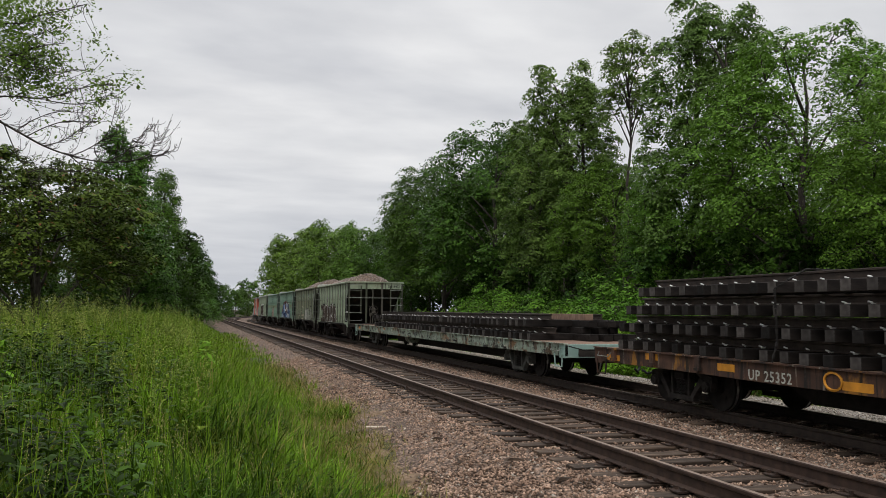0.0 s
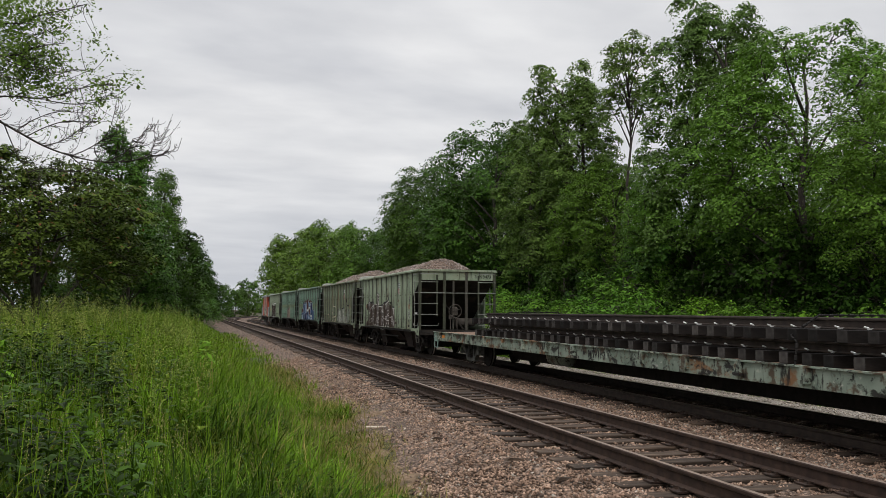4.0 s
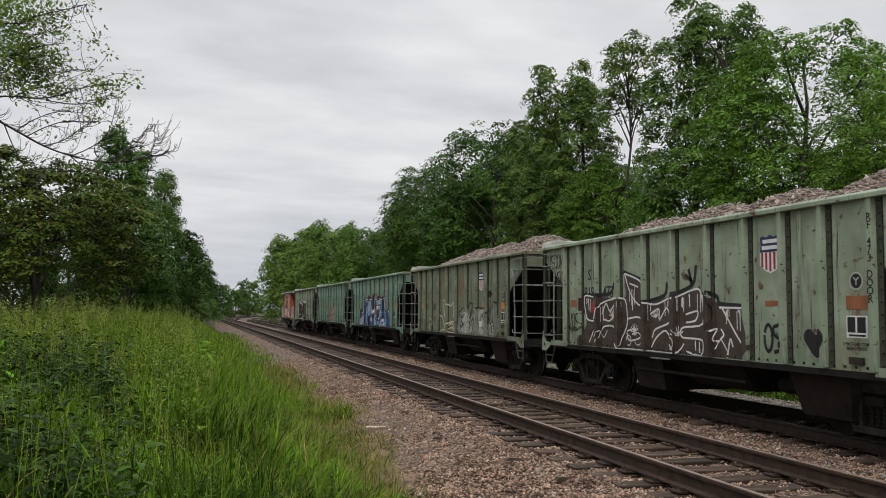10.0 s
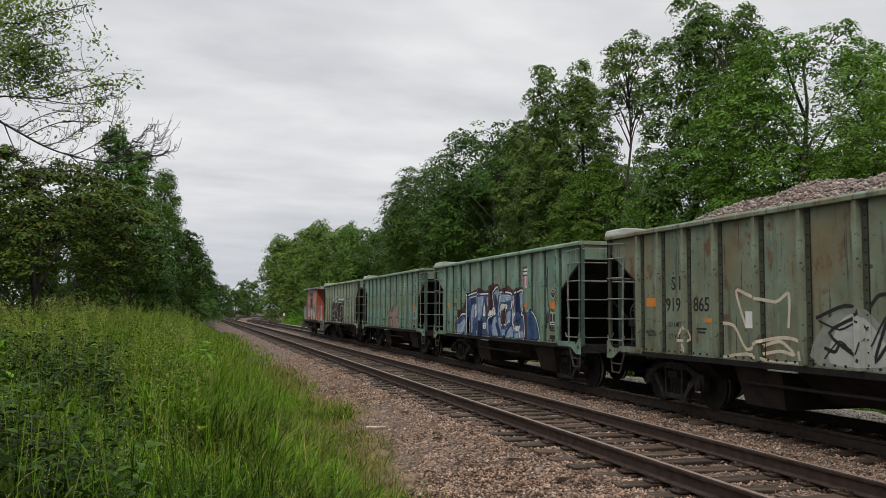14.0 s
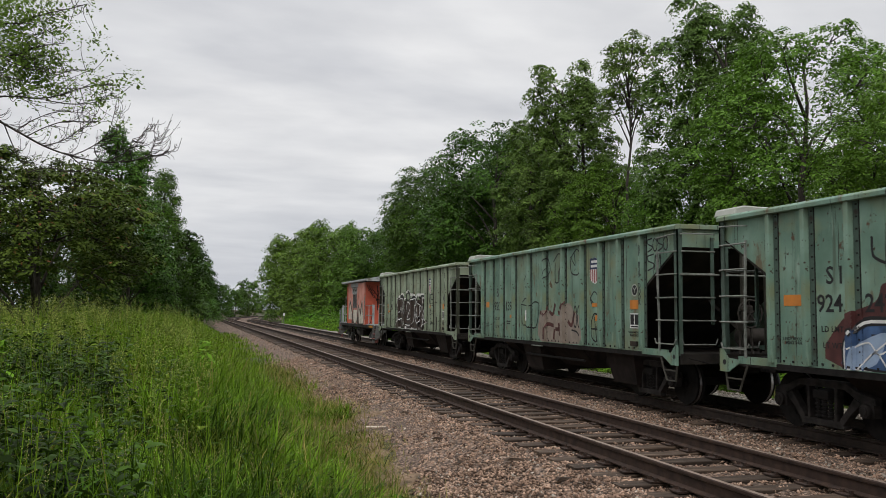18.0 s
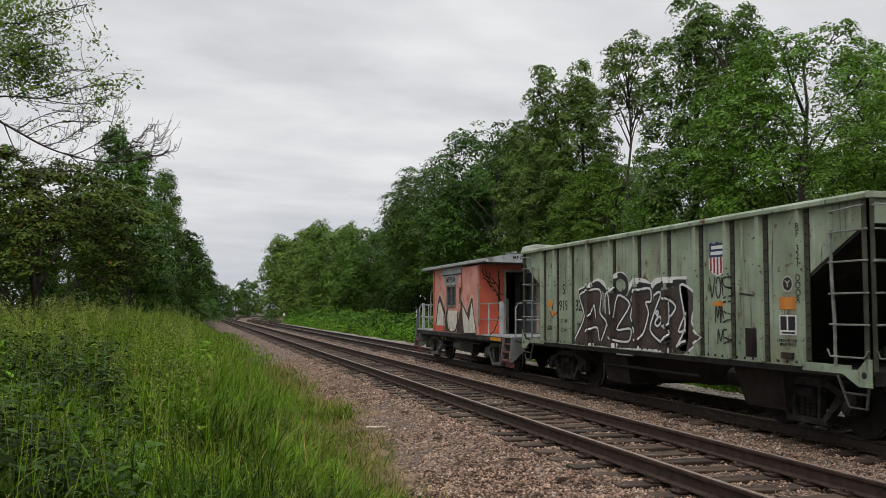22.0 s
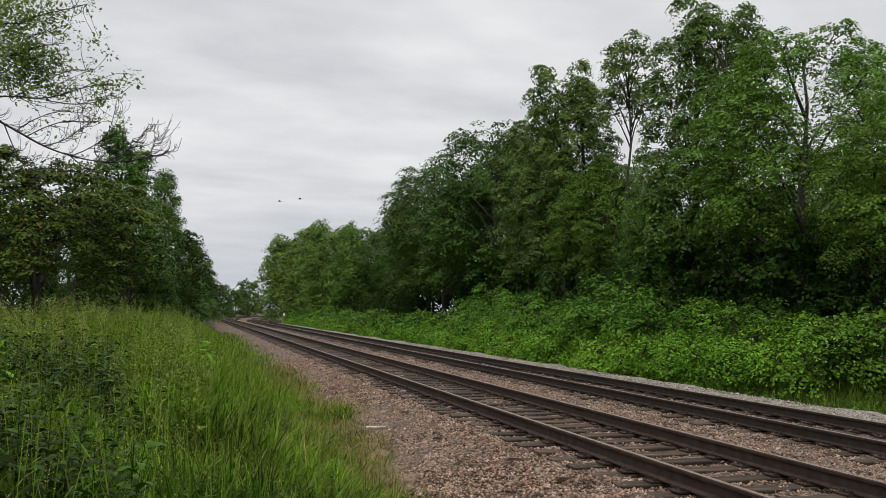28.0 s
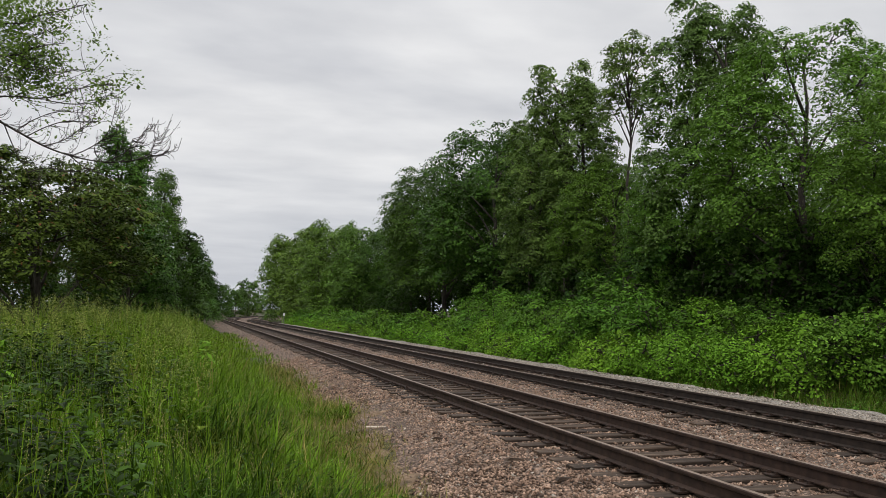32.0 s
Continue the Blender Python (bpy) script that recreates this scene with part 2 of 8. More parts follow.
# near-black iron; part of the under-car shadow is put into this colour
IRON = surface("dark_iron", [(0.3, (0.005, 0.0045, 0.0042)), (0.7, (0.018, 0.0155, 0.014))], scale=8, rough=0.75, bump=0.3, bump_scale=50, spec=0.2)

# ---- mesh helpers ----


class Shape:
    """Collects boxes, bars and prisms of one part."""

    def __init__(self):
        self.v, self.f, self.m, self.weld = [], [], [], False

    def add(self, verts, faces, k=0):
        b = len(self.v)
        self.v += [tuple(p) for p in verts]
        self.f += [tuple(b + i for i in q) for q in faces]
        self.m += [k] * len(faces)
        return self

    def box(self, x0, x1, y0, y1, z0, z1, k=0):
        vs = [(x, y, z) for z in (z0, z1) for y in (y0, y1) for x in (x0, x1)]
        return self.add(vs, [(0, 2, 3, 1), (4, 5, 7, 6), (0, 1, 5, 4), (2, 6, 7, 3), (0, 4, 6, 2), (1, 3, 7, 5)], k)

    def bar(self, p, q, r, n=6, r2=None, k=0):
        p, q = Vector(p), Vector(q)
        d = (q - p).normalized()
        u = d.orthogonal().normalized()
        w = d.cross(u)
        r2 = r if r2 is None else r2
        vs = []
        for c, rad in ((p, r), (q, r2)):
            for i in range(n):
                a = 2 * math.pi * (i + 0.5) / n
                vs.append(c + rad * (math.cos(a) * u + math.sin(a) * w))
        fs = [(i, (i + 1) % n, n + (i + 1) % n, n + i) for i in range(n)]
        fs += [tuple(range(n - 1, -1, -1)), tuple(range(n, 2 * n))]
        return self.add(vs, fs, k)

    def path(self, pts, r, n=6, r2=None, k=0):
        """A bent round bar through pts, tapering from r to r2."""
        pts = [Vector(p) for p in pts]
        r2 = r if r2 is None else r2
        vs, fs = [], []
        last = None
        for i, p in enumerate(pts):
            d = (pts[min(i + 1, len(pts) - 1)] - pts[max(i - 1, 0)]).normalized()
            u = d.orthogonal().normalized() if last is None else (last - d * last.dot(d)).normalized()
            last = u
            w = d.cross(u)
            rad = r + (r2 - r) * i / (len(pts) - 1)
            for j in range(n):
                a = 2 * math.pi * j / n
                vs.append(p + rad * (math.cos(a) * u + math.sin(a) * w))
        for i in range(len(pts) - 1):
            for j in range(n):
                fs.append((i * n + j, i * n + (j + 1) % n, (i + 1) * n + (j + 1) % n, (i + 1) * n + j))
        fs += [tuple(range(n - 1, -1, -1)), tuple((len(pts) - 1) * n + j for j in range(n))]
        return self.add(vs, fs, k)

    def prism(self, outline, axis, a, b, k=0):
        """A flat outline pushed along an axis from a to b. axis x: outline is (y, z); y: (x, z); z: (x, y)."""
        def put(p, t):
            return {"x": (t, p[0], p[1]), "y": (p[0], t, p[1]), "z": (p[0], p[1], t)}[axis]
        n = len(outline)
        vs = [put(p, a) for p in outline] + [put(p, b) for p in outline]
        fs = [(i, (i + 1) % n, n + (i + 1) % n, n + i) for i in range(n)]
        fs += [tuple(range(n - 1, -1, -1)), tuple(range(n, 2 * n))]
        return self.add(vs, fs, k)

    def mesh(self, name, mats, bevel=0.0, smooth=False):
        me = bpy.data.meshes.new(name)
        me.from_pydata(self.v, [], self.f)
        mats = mats if isinstance(mats, (list, tuple)) else [mats]
        for x in mats:
            me.materials.append(x)
        me.polygons.foreach_set("material_index", self.m)
        bm = bmesh.new()
        bm.from_mesh(me)
        if self.weld:
            bmesh.ops.remove_doubles(bm, verts=bm.verts[:], dist=0.0003)
        bmesh.ops.recalc_face_normals(bm, faces=bm.faces)
        if bevel:
            bmesh.ops.bevel(bm, geom=bm.edges[:], offset=bevel, segments=1, affect="EDGES", clamp_overlap=True)
        bm.to_mesh(me)
        bm.free()
        if smooth:
            me.polygons.foreach_set("use_smooth", [True] * len(me.polygons))
        return me


def part(name, shape, material, parent, label="", bevel=0.0, smooth=False, at=None):
    data = shape.mesh(name, material, bevel, smooth) if isinstance(shape, Shape) else shape
    ob = new(name, data)
    ob.parent = parent
    if at is not None:
        ob.matrix_basis = at
    if label:
        ob["label"] = label
    return ob


def quick_mesh(name, verts, quads, material, smooth=False):
    """A mesh from arrays of points and four-cornered faces."""
    me = bpy.data.meshes.new(name)
    verts = np.asarray(verts, dtype=np.float32)
    quads = np.asarray(quads, dtype=np.int32)
    k = quads.shape[1]
    me.vertices.add(len(verts))
    me.vertices.foreach_set("co", verts.ravel())
    me.loops.add(quads.size)
    me.loops.foreach_set("vertex_index", quads.ravel())
    me.polygons.add(len(quads))
    me.polygons.foreach_set("loop_start", np.arange(0, quads.size, k, dtype=np.int32))
    if smooth:
        me.polygons.foreach_set("use_smooth", np.ones(len(quads), dtype=bool))
    me.materials.append(material)
    me.update(calc_edges=True)
    return me


def unit(a):
    return a / np.maximum(np.linalg.norm(a, axis=1, keepdims=True), 1e-9)


def leaves(name, rng, centres, facing, size, material, width=0.6):
    """One pointed blade for each centre."""
    n = len(centres)
    facing = unit(facing)
    t = unit(np.cross(facing, rng.normal(size=(n, 3))))
    b = np.cross(facing, t)
    s = size[:, None]
    v = np.stack([centres - t * s * 0.5, centres + b * s * width * 0.5 + t * s * 0.06, centres + t * s * 0.5 - facing * s * 0.12,
                  centres - b * s * width * 0.5 + t * s * 0.06], axis=1).reshape(-1, 3)
    return quick_mesh(name, v, np.arange(4 * n).reshape(-1, 4), material)


def ease(t):
    t = np.clip(t, 0, 1)
    return t * t * (3 - 2 * t)


def bend(y):
    """The tracks swing to the right far off."""
    return np.where(y > 128, (y - 128) ** 2 / 620.0, 0.0)


def lie(x, y):
    """Height of the natural ground."""
    x, y = np.asarray(x, float) - bend(np.asarray(y, float)), np.asarray(y, float)
    left = -0.50 + 1.10 * ease((2.6 - x) / 4.2) * (0.62 + 0.38 * ease((y - 4) / 14.0))
    right = -0.55 - 0.25 * ease((x - 12.0) / 1.2) + 1.0 * ease((x - 13.6) / 6.0) + 1.2 * ease((x - 20) / 20)
    mid = np.full_like(left, -0.62)
    z = np.where(x < 4, left, np.where(x > 11, right, mid))
    return z + 0.05 * np.sin(x * 1.7 + y * 0.6) + 0.04 * np.sin(y * 1.3 - x * 0.7)

# ---- ground ----


def make_ground():
    xs = np.unique(np.concatenate([np.arange(-30, 45, 0.6), np.linspace(-1500, -30, 14), np.linspace(45, 1600, 14)]))
    ys = np.unique(np.concatenate([np.arange(-30, 60, 0.8), np.arange(60, 220, 4.0), np.linspace(-1500, -30, 12), np.linspace(220, 2500, 14)]))
    gx, gy = np.meshgrid(xs, ys)
    gz = lie(gx, gy)
    n, k = len(xs), len(ys)
    i = np.arange(n * k).reshape(k, n)
    q = np.stack([i[:-1, :-1], i[:-1, 1:], i[1:, 1:], i[1:, :-1]], axis=-1).reshape(-1, 4)
    ob = new("ground", quick_mesh("ground", np.stack([gx, gy, gz], axis=-1).reshape(-1, 3), q, SOIL, True))
    tagged(ob, "brown-green soil of the railway verge with moss", "ground", kind="structure")


XN, XF, ZF = 5.649, 9.775, -0.111


def crown_of_bed(x, y):
    """Top of the ballast across the two tracks."""
    base = np.interp(x, [2.15, 2.6, 3.6, 4.2, 7.1, 8.2, 11.1, 11.9, 12.7], [-0.72, -0.52, -0.36, -0.246, -0.246, -0.345, -0.348, -0.45, -0.80])
    return base + 0.0 * y + 0.02 * np.sin(x * 5.1 + y * 2.3) * np.sin(y * 3.7 - x * 1.9)


def make_bed():
    xs = np.arange(2.1, 12.75, 0.12)
    ys = np.concatenate([np.arange(-26, 45, 0.16), np.arange(45, 130, 0.8), np.arange(130, 300, 3.0)])
    gx, gy = np.meshgrid(xs, ys)
    rng = np.random.default_rng(5)
    edge = 0.35 * np.sin(gy * 0.55) + 0.25 * np.sin(gy * 1.7 + 1)
    gz = crown_of_bed(gx + np.where(gx < 4, edge * (4 - gx) * 0.35, 0), gy) + rng.normal(0, 0.010, gx.shape)
    n, k = len(xs), len(ys)
    i = np.arange(n * k).reshape(k, n)
    q = np.stack([i[:-1, :-1], i[:-1, 1:], i[1:, 1:], i[1:, :-1]], axis=-1).reshape(-1, 4)
    ob = new("ballast", quick_mesh("ballast", np.stack([gx + bend(gy), gy, gz], axis=-1).reshape(-1, 3), q, BED))
    tagged(ob, "bed of pinkish crushed stone under both tracks", "ballast", kind="structure")


def make_shoulder():
    """The paler stone along the far edge, and the worn dirt at the near one."""
    def sheet(name, xs, ys, height, m, label):
        gx, gy = np.meshgrid(xs, ys)
        gz = height(gx, gy)
        n, k = len(xs), len(ys)
        i = np.arange(n * k).reshape(k, n)
        f = np.stack([i[:-1, :-1], i[:-1, 1:], i[1:, 1:], i[1:, :-1]], axis=-1).reshape(-1, 4)
        tagged(new(name, quick_mesh(name, np.stack([gx + bend(gy), gy, gz], -1).reshape(-1, 3), f, m)), label, "ground", kind="structure")
    rng = np.random.default_rng(15)
    ys = np.concatenate([np.arange(-20, 60, 0.3), np.arange(60, 124, 3.0)])

    def pale(x, y):
        w = 0.25 * np.sin(y * 0.8) + 0.15 * np.sin(y * 2.1)
        return np.interp(x + w * (x > 12.0), [10.7, 10.9, 12.6, 12.95, 13.25, 13.7], [-0.38, -0.325, -0.325, -0.42, -0.70, -1.2]) + rng.normal(0, 0.010, x.shape)
    sheet("ballast_shoulder", np.arange(10.7, 13.75, 0.12), ys, pale, BED_PALE, "pale grey stone shoulder beyond the tracks")

    def worn(x, y):
        d = x - verge_edge(y)
        inside = ease((d + 0.55) / 0.3) * ease((0.85 - d + 0.18 * np.sin(y * 3.1) + 0.12 * np.sin(y * 7.3)) / 0.35) * ease((y - 6.5) / 2) * ease((17.6 - y) / 1.5)
        return np.maximum(lie(x, y), crown_of_bed(x, y)) - 0.14 + 0.172 * inside + rng.normal(0, 0.008, x.shape)
    sheet("dirt_path", np.arange(1.0, 4.6, 0.07), np.arange(4, 20, 0.09), worn, DIRT, "trodden dry brown dirt at the grass's edge")


def verge_edge(y):
    """Where the grass gives way to gravel."""
    return (np.interp(y, [3, 9.3, 12, 15.3, 16.2, 17.2, 18.2, 19.5, 21, 34.6, 61, 100], [1.35, 1.88, 2.12, 2.40, 2.95, 3.3, 3.15, 2.75, 2.95, 3.5, 4.1, 4.4])
            + 0.09 * np.sin(y * 2.3 + 1) + 0.05 * np.sin(y * 5.1))


def stones(name, rng, pos, size, material):
    """Many small angular stones in one mesh, eight faces each."""
    n = len(pos)
    base = np.array([(1, 0, 0), (0, 1, 0), (-1, 0, 0), (0, -1, 0), (0, 0, 1), (0, 0, -1)], float)
    tri = np.array([(0, 1, 4), (1, 2, 4), (2, 3, 4), (3, 0, 4), (1, 0, 5), (2, 1, 5), (3, 2, 5), (0, 3, 5)])
    v = base[None] * rng.uniform(0.55, 1.25, (n, 6, 1)) + rng.normal(0, 0.22, (n, 6, 3))
    a = rng.uniform(0, 2 * np.pi, n)
    c, s = np.cos(a)[:, None], np.sin(a)[:, None]
    tilt = rng.normal(0, 0.5, n)[:, None]
    x, y, z = v[..., 0], v[..., 1], v[..., 2] * 0.75
    y, z = y * np.cos(tilt) - z * np.sin(tilt), y * np.sin(tilt) + z * np.cos(tilt)
    x, y = x * c - y * s, x * s + y * c
    v = np.stack([x, y, z], axis=-1) * size[:, None, None] + pos[:, None, :]
    f = (tri[None] + 6 * np.arange(n)[:, None, None]).reshape(-1, 3)
    return quick_mesh(name, v.reshape(-1, 3), f, material)


def make_stones():
    rng = np.random.default_rng(11)

    def spread(n, x0, x1, y0, y1, near=1.0):
        x = rng.uniform(x0, x1, n)
        y = y0 + (y1 - y0) * rng.random(n) ** near
        return x, y

    def put(name, sets, material, label, lo=0.013, hi=0.032):
        x = np.concatenate([s[0] for s in sets]); y = np.concatenate([s[1] for s in sets])
        keep = (x > verge_edge(y) + 0.75 + rng.normal(0, 0.12, len(x))) | (y > 17.5) | (rng.random(len(x)) < 0.10)
        x, y = x[keep], y[keep]
        z = np.where(x > 10.7, np.interp(x, [10.7, 10.9, 12.6, 12.95, 13.25], [-0.38, -0.325, -0.325, -0.42, -0.70]), crown_of_bed(x, y)) + rng.uniform(-0.008, 0.014, len(x))
        ob = new(name, stones(name, rng, np.stack([x, y, z], -1), rng.uniform(lo, hi, len(x)), material))
        tagged(ob, label, "gravel", kind="stuff")

    put("crushed_stone", [spread(34000, 2.5, 4.9, 7, 34, 1.7), spread(11000, 4.7, 6.6, 5, 34, 1.5), spread(16000, 6.4, 9.0, 7, 36, 1.6), spread(6000, 2.8, 9.0, 32, 65)],
        STONE, "loose pinkish-brown crushed stone between the rails")
    put("pale_stone", [spread(1800, 2.5, 4.9, 7, 30, 1.7), spread(1800, 6.4, 9.0, 8, 34, 1.6), spread(10000, 11.4, 13.0, 10, 50, 1.4), spread(2500, 9.1, 10.4, 12, 40, 1.5)],
        STONE_GREY, "loose pale grey crushed stone along the tracks")


# ---- tracks ----
RAIL_OUTLINE = [(-0.070, 0.0), (0.070, 0.0), (0.070, 0.012), (0.012, 0.030), (0.010, 0.128), (0.036, 0.140), (0.037, 0.168), (0.028, 0.178),
                (-0.028, 0.178), (-0.037, 0.168), (-0.036, 0.140), (-0.010, 0.128), (-0.012, 0.030), (-0.070, 0.012)]


def long_rail(x, z, y0, y1):
    ys = np.concatenate([np.arange(y0, min(y1, 128), 6.0), np.arange(128, y1, 4.0)]) if y1 > 128 else np.linspace(y0, y1, 2)
    n = len(RAIL_OUTLINE)
    vs, fs, s = [], [], Shape()
    for y in ys:
        b = float(bend(np.float64(y)))
        vs += [(x + b + u, y, z + w) for u, w in RAIL_OUTLINE]
    for i in range(len(ys) - 1):
        for j in range(n):
            q = (i * n + j, i * n + (j + 1) % n, (i + 1) * n + (j + 1) % n, (i + 1) * n + j)
            fs.append(q)
    s.add(vs, fs)
    s.m = [1 if (j % n) in (7,) else 0 for j in range(len(fs))]
    return s


def rough_tie(seed, length=2.6, w=0.23, h=0.18):
    """A split, worn wooden tie, its top at z = 0, lying along x."""
    rng = random.Random(seed)
    s = Shape()
    cuts = [-1, -0.62, -0.2, 0.25, 0.6, 1]
    ring = []
    for c in cuts:
        a, b, d = rng.uniform(-0.012, 0.012), rng.uniform(-0.012, 0.012), rng.uniform(-0.014, 0.0)
        x = c * length / 2
        ring += [(x, -w / 2 + a, -h), (x, w / 2 + b, -h), (x, w / 2 + b, d - 0.012), (x, w / 2 - 0.02 + b, d), (x, -w / 2 + 0.02 + a, d + rng.uniform(-0.012, 0)), (x, -w / 2 + a, d - 0.012)]
    fs = []
    for i in range(len(cuts) - 1):
        for j in range(6):
            fs.append((i * 6 + j, i * 6 + (j + 1) % 6, (i + 1) * 6 + (j + 1) % 6, (i + 1) * 6 + j))
    fs += [(5, 4, 3, 2, 1, 0), tuple(30 + j for j in range(6))]
    return s.add(ring, fs)


def make_track(name, x, z, label, spacing, near_from, seed, rail):
    rng = random.Random(seed)
    track = tagged(new(name), label, "railway track", "railway tracks", "structure")
    for side in (-0.7525, 0.7525):
        part("rail", long_rail(x + side, z - 0.178, -26, 300), [rail, RAIL_TOP], track, "rusty steel rail with a worn head")
    ties = [rough_tie(seed * 10 + i).mesh("tie", TIE) for i in range(5)]
    plate = Shape().box(-0.17, 0.17, -0.09, 0.09, 0, 0.016)
    for u, w in ((-0.10, -0.06), (0.10, 0.06), (-0.10, 0.06), (0.10, -0.06)):
        plate.box(u - 0.016, u + 0.016, w - 0.016, w + 0.016, 0.012, 0.05)
    plates = plate.mesh("tie_plate", RAIL)
    y, made = -6.0, 0
    far = Shape()
    while y < 165:
        b = float(bend(np.float64(y)))
        m = pose(x + b + rng.uniform(-0.05, 0.05), y + rng.uniform(-0.03, 0.03), z - 0.178 - 0.016 + rng.uniform(-0.012, 0.0), 0, 0, rng.uniform(-1.3, 1.3))
        if made < 150 and y > near_from:
            t = part("tie", ties[rng.randrange(5)], None, track, at=m)
            if made < 70:
                for side in (-0.7525, 0.7525):
                    part("tie_plate", plates, None, t, at=pose(side, 0, 0))
            made += 1
        else:
            far.box(x + b - 1.3, x + b + 1.3, y - 0.11, y + 0.11, z - 0.36, z - 0.196)
        y += spacing
    o = part("far_ties", far, TIE, track)
    o["kind"] = "stuff"


make_ground()
make_bed()
make_shoulder()
make_stones()
make_track("main_track", XN, 0.0, "near railway track of rusty rails on weathered wooden ties", 0.55, 4.0, 3, RAIL)
make_track("second_track", XF, ZF, "farther railway track of dark rails sunk in ballast", 0.55, 8.0, 4, RAIL_DARK)

# ---- vegetation ----


def limb_path(p, q, rng, sag=0.12, n=5):
    p, q = np.asarray(p, float), np.asarray(q, float)
    d = np.linalg.norm(q - p)
    k = rng.normal(0, sag * d * 0.35, 3)
    k[2] += sag * d * 0.5
    return [p + (q - p) * t + k * math.sin(math.pi * t) for t in np.linspace(0, 1, n)]


def sprays(rng, centres, outward, size, n, droop=0.45, tilt=0.6):
    """Leaf places and facings on flat drooping fans: one fan for each centre, so that lit tops stand over dark undersides."""
    k = len(centres)
    up = unit(np.array([0, 0, 1.0]) + tilt * outward + rng.normal(0, 0.16, (k, 3)))
    a = unit(np.cross(up, rng.normal(size=(k, 3))))
    b = np.cross(up, a)
    up, a, b, size, centres = (np.repeat(q, n, axis=0) for q in (up, a, b, size[:, None], centres))
    t = rng.uniform(0, 2 * np.pi, (k * n, 1))
    r = rng.random((k * n, 1)) ** 0.55
    radial = a * np.cos(t) + b * np.sin(t)
    pos = centres + size * (radial * r + up * rng.normal(0, 0.10, (k * n, 1)))
    pos[:, 2] -= (droop * size * r ** 2)[:, 0]
    return pos, up + radial * r * 0.75 + rng.normal(0, 0.26, (k * n, 3))


def make_tree(name, seed, height, radius, low, lobes, clumps, per_clump, leaf, leaf_mat, bark, shape="egg", lobe=0.42, clump=0.75, trunk_r=None, droop=0.45, label="", category="tree", lean=0.0, limbs=10, core=18, tilt=0.6):
    """A trunk with limbs; boughs round it, each hung with leafy fans, and larger leaves within, added to block light
    and keep the hollows dark.
    """
    rng = np.random.default_rng(seed)
    root = tagged(new(name), label, category)
    trunk_r = trunk_r or height * 0.014 + 0.04
    wood = Shape()
    lean_v = np.array([rng.normal(0, 0.03) + lean, rng.normal(0, 0.03), 0]) * height
    spine = [np.array([0, 0, -0.3]) + lean_v * t * t + np.array([0, 0, height * 0.9 * t]) + np.array([rng.normal(0, 0.12), rng.normal(0, 0.12), 0]) * t for t in np.linspace(0, 1, 8)]
    wood.path(spine, trunk_r, 7, trunk_r * 0.18)

    def axis(z):
        k = min(6.99, max(0.0, z / (height * 0.9) * 7))
        return spine[int(k)] + (spine[int(k) + 1] - spine[int(k)]) * (k - int(k))
    z0 = height * low
    pos, facing, inner = [], [], []
    for i in range(lobes):
        u = (i + 0.2 + 0.6 * rng.random()) / lobes
        if shape == "cone":
            prof = (1 - u) ** 0.85 * 0.90 + 0.10
        elif shape == "wide":
            prof = math.sin(math.pi * min(0.97, 0.22 + 0.72 * u)) ** 0.5
        else:
            prof = math.sin(math.pi * min(0.97, 0.20 + 0.68 * u)) ** 0.5
        rho = radius * lobe * rng.uniform(0.75, 1.2) * (0.55 + 0.45 * prof)
        a = i * 2.39996 + rng.normal(0, 0.4)
        r = max(0.0, radius * prof - rho * 0.75) * rng.uniform(0.75, 1.08)
        z = z0 + rho * 0.5 + (height - z0 - rho * 1.25) * u
        c = axis(z) * np.array([1, 1, 0]) + np.array([r * math.cos(a), r * math.sin(a), z])
        if i % max(1, lobes // limbs) == 0:
            base = axis(max(height * 0.1, z - 0.6 * r - rng.uniform(0.3, 1.4)))
            wood.path(limb_path(base, c, rng), trunk_r * 0.36, 5, 0.015)
        d = unit(rng.normal(size=(clumps, 3)) + np.array([0, 0, 0.30]) + 0.6 * np.array([math.cos(a), math.sin(a), 0]))
        cs = c + d * rho * np.array([1, 1, 0.8]) * rng.uniform(0.6, 1.05, (clumps, 1))
        for t in cs[:: max(1, clumps // 3)]:
            wood.path([c, (c + t) / 2 + rng.normal(0, 0.1, 3), t], 0.03, 3, 0.006)
        p, f = sprays(rng, cs, d, rng.uniform(0.6, 1.3, clumps) * clump * (rho / (radius * lobe)), per_clump, droop, tilt)
        pos.append(p)
        facing.append(f)
        inner.append(c + rng.normal(0, 0.24, (core, 3)) * rho)
    part("trunk", wood, bark, root, smooth=True)
    pos, facing, inner = np.concatenate(pos), np.concatenate(facing), np.concatenate(inner)
    size = np.concatenate([rng.uniform(0.65, 1.35, len(pos)) * leaf, rng.uniform(1.5, 2.4, len(inner)) * leaf])
    facing = np.concatenate([facing, rng.normal(0, 1, inner.shape)])
    part("crown", leaves("crown", rng, np.concatenate([pos, inner]), facing, size, leaf_mat), None, root)
    return root


def place(proto, spots):
    """The prototype at its first spot, copies at the others: (x, y, scale, turn)."""
    for i, (x, y, s, turn) in enumerate(spots):
        m = pose(x, y, float(lie(x, y)) - 0.05, 0, 0, turn)
        if i == 0:
            proto.scale = (s, s, s)
            proto.matrix_basis = m @ Matrix.Diagonal((s, s, s, 1))
        else:
            c = copy_thing(proto, m)
            c.scale = (s, s, s)


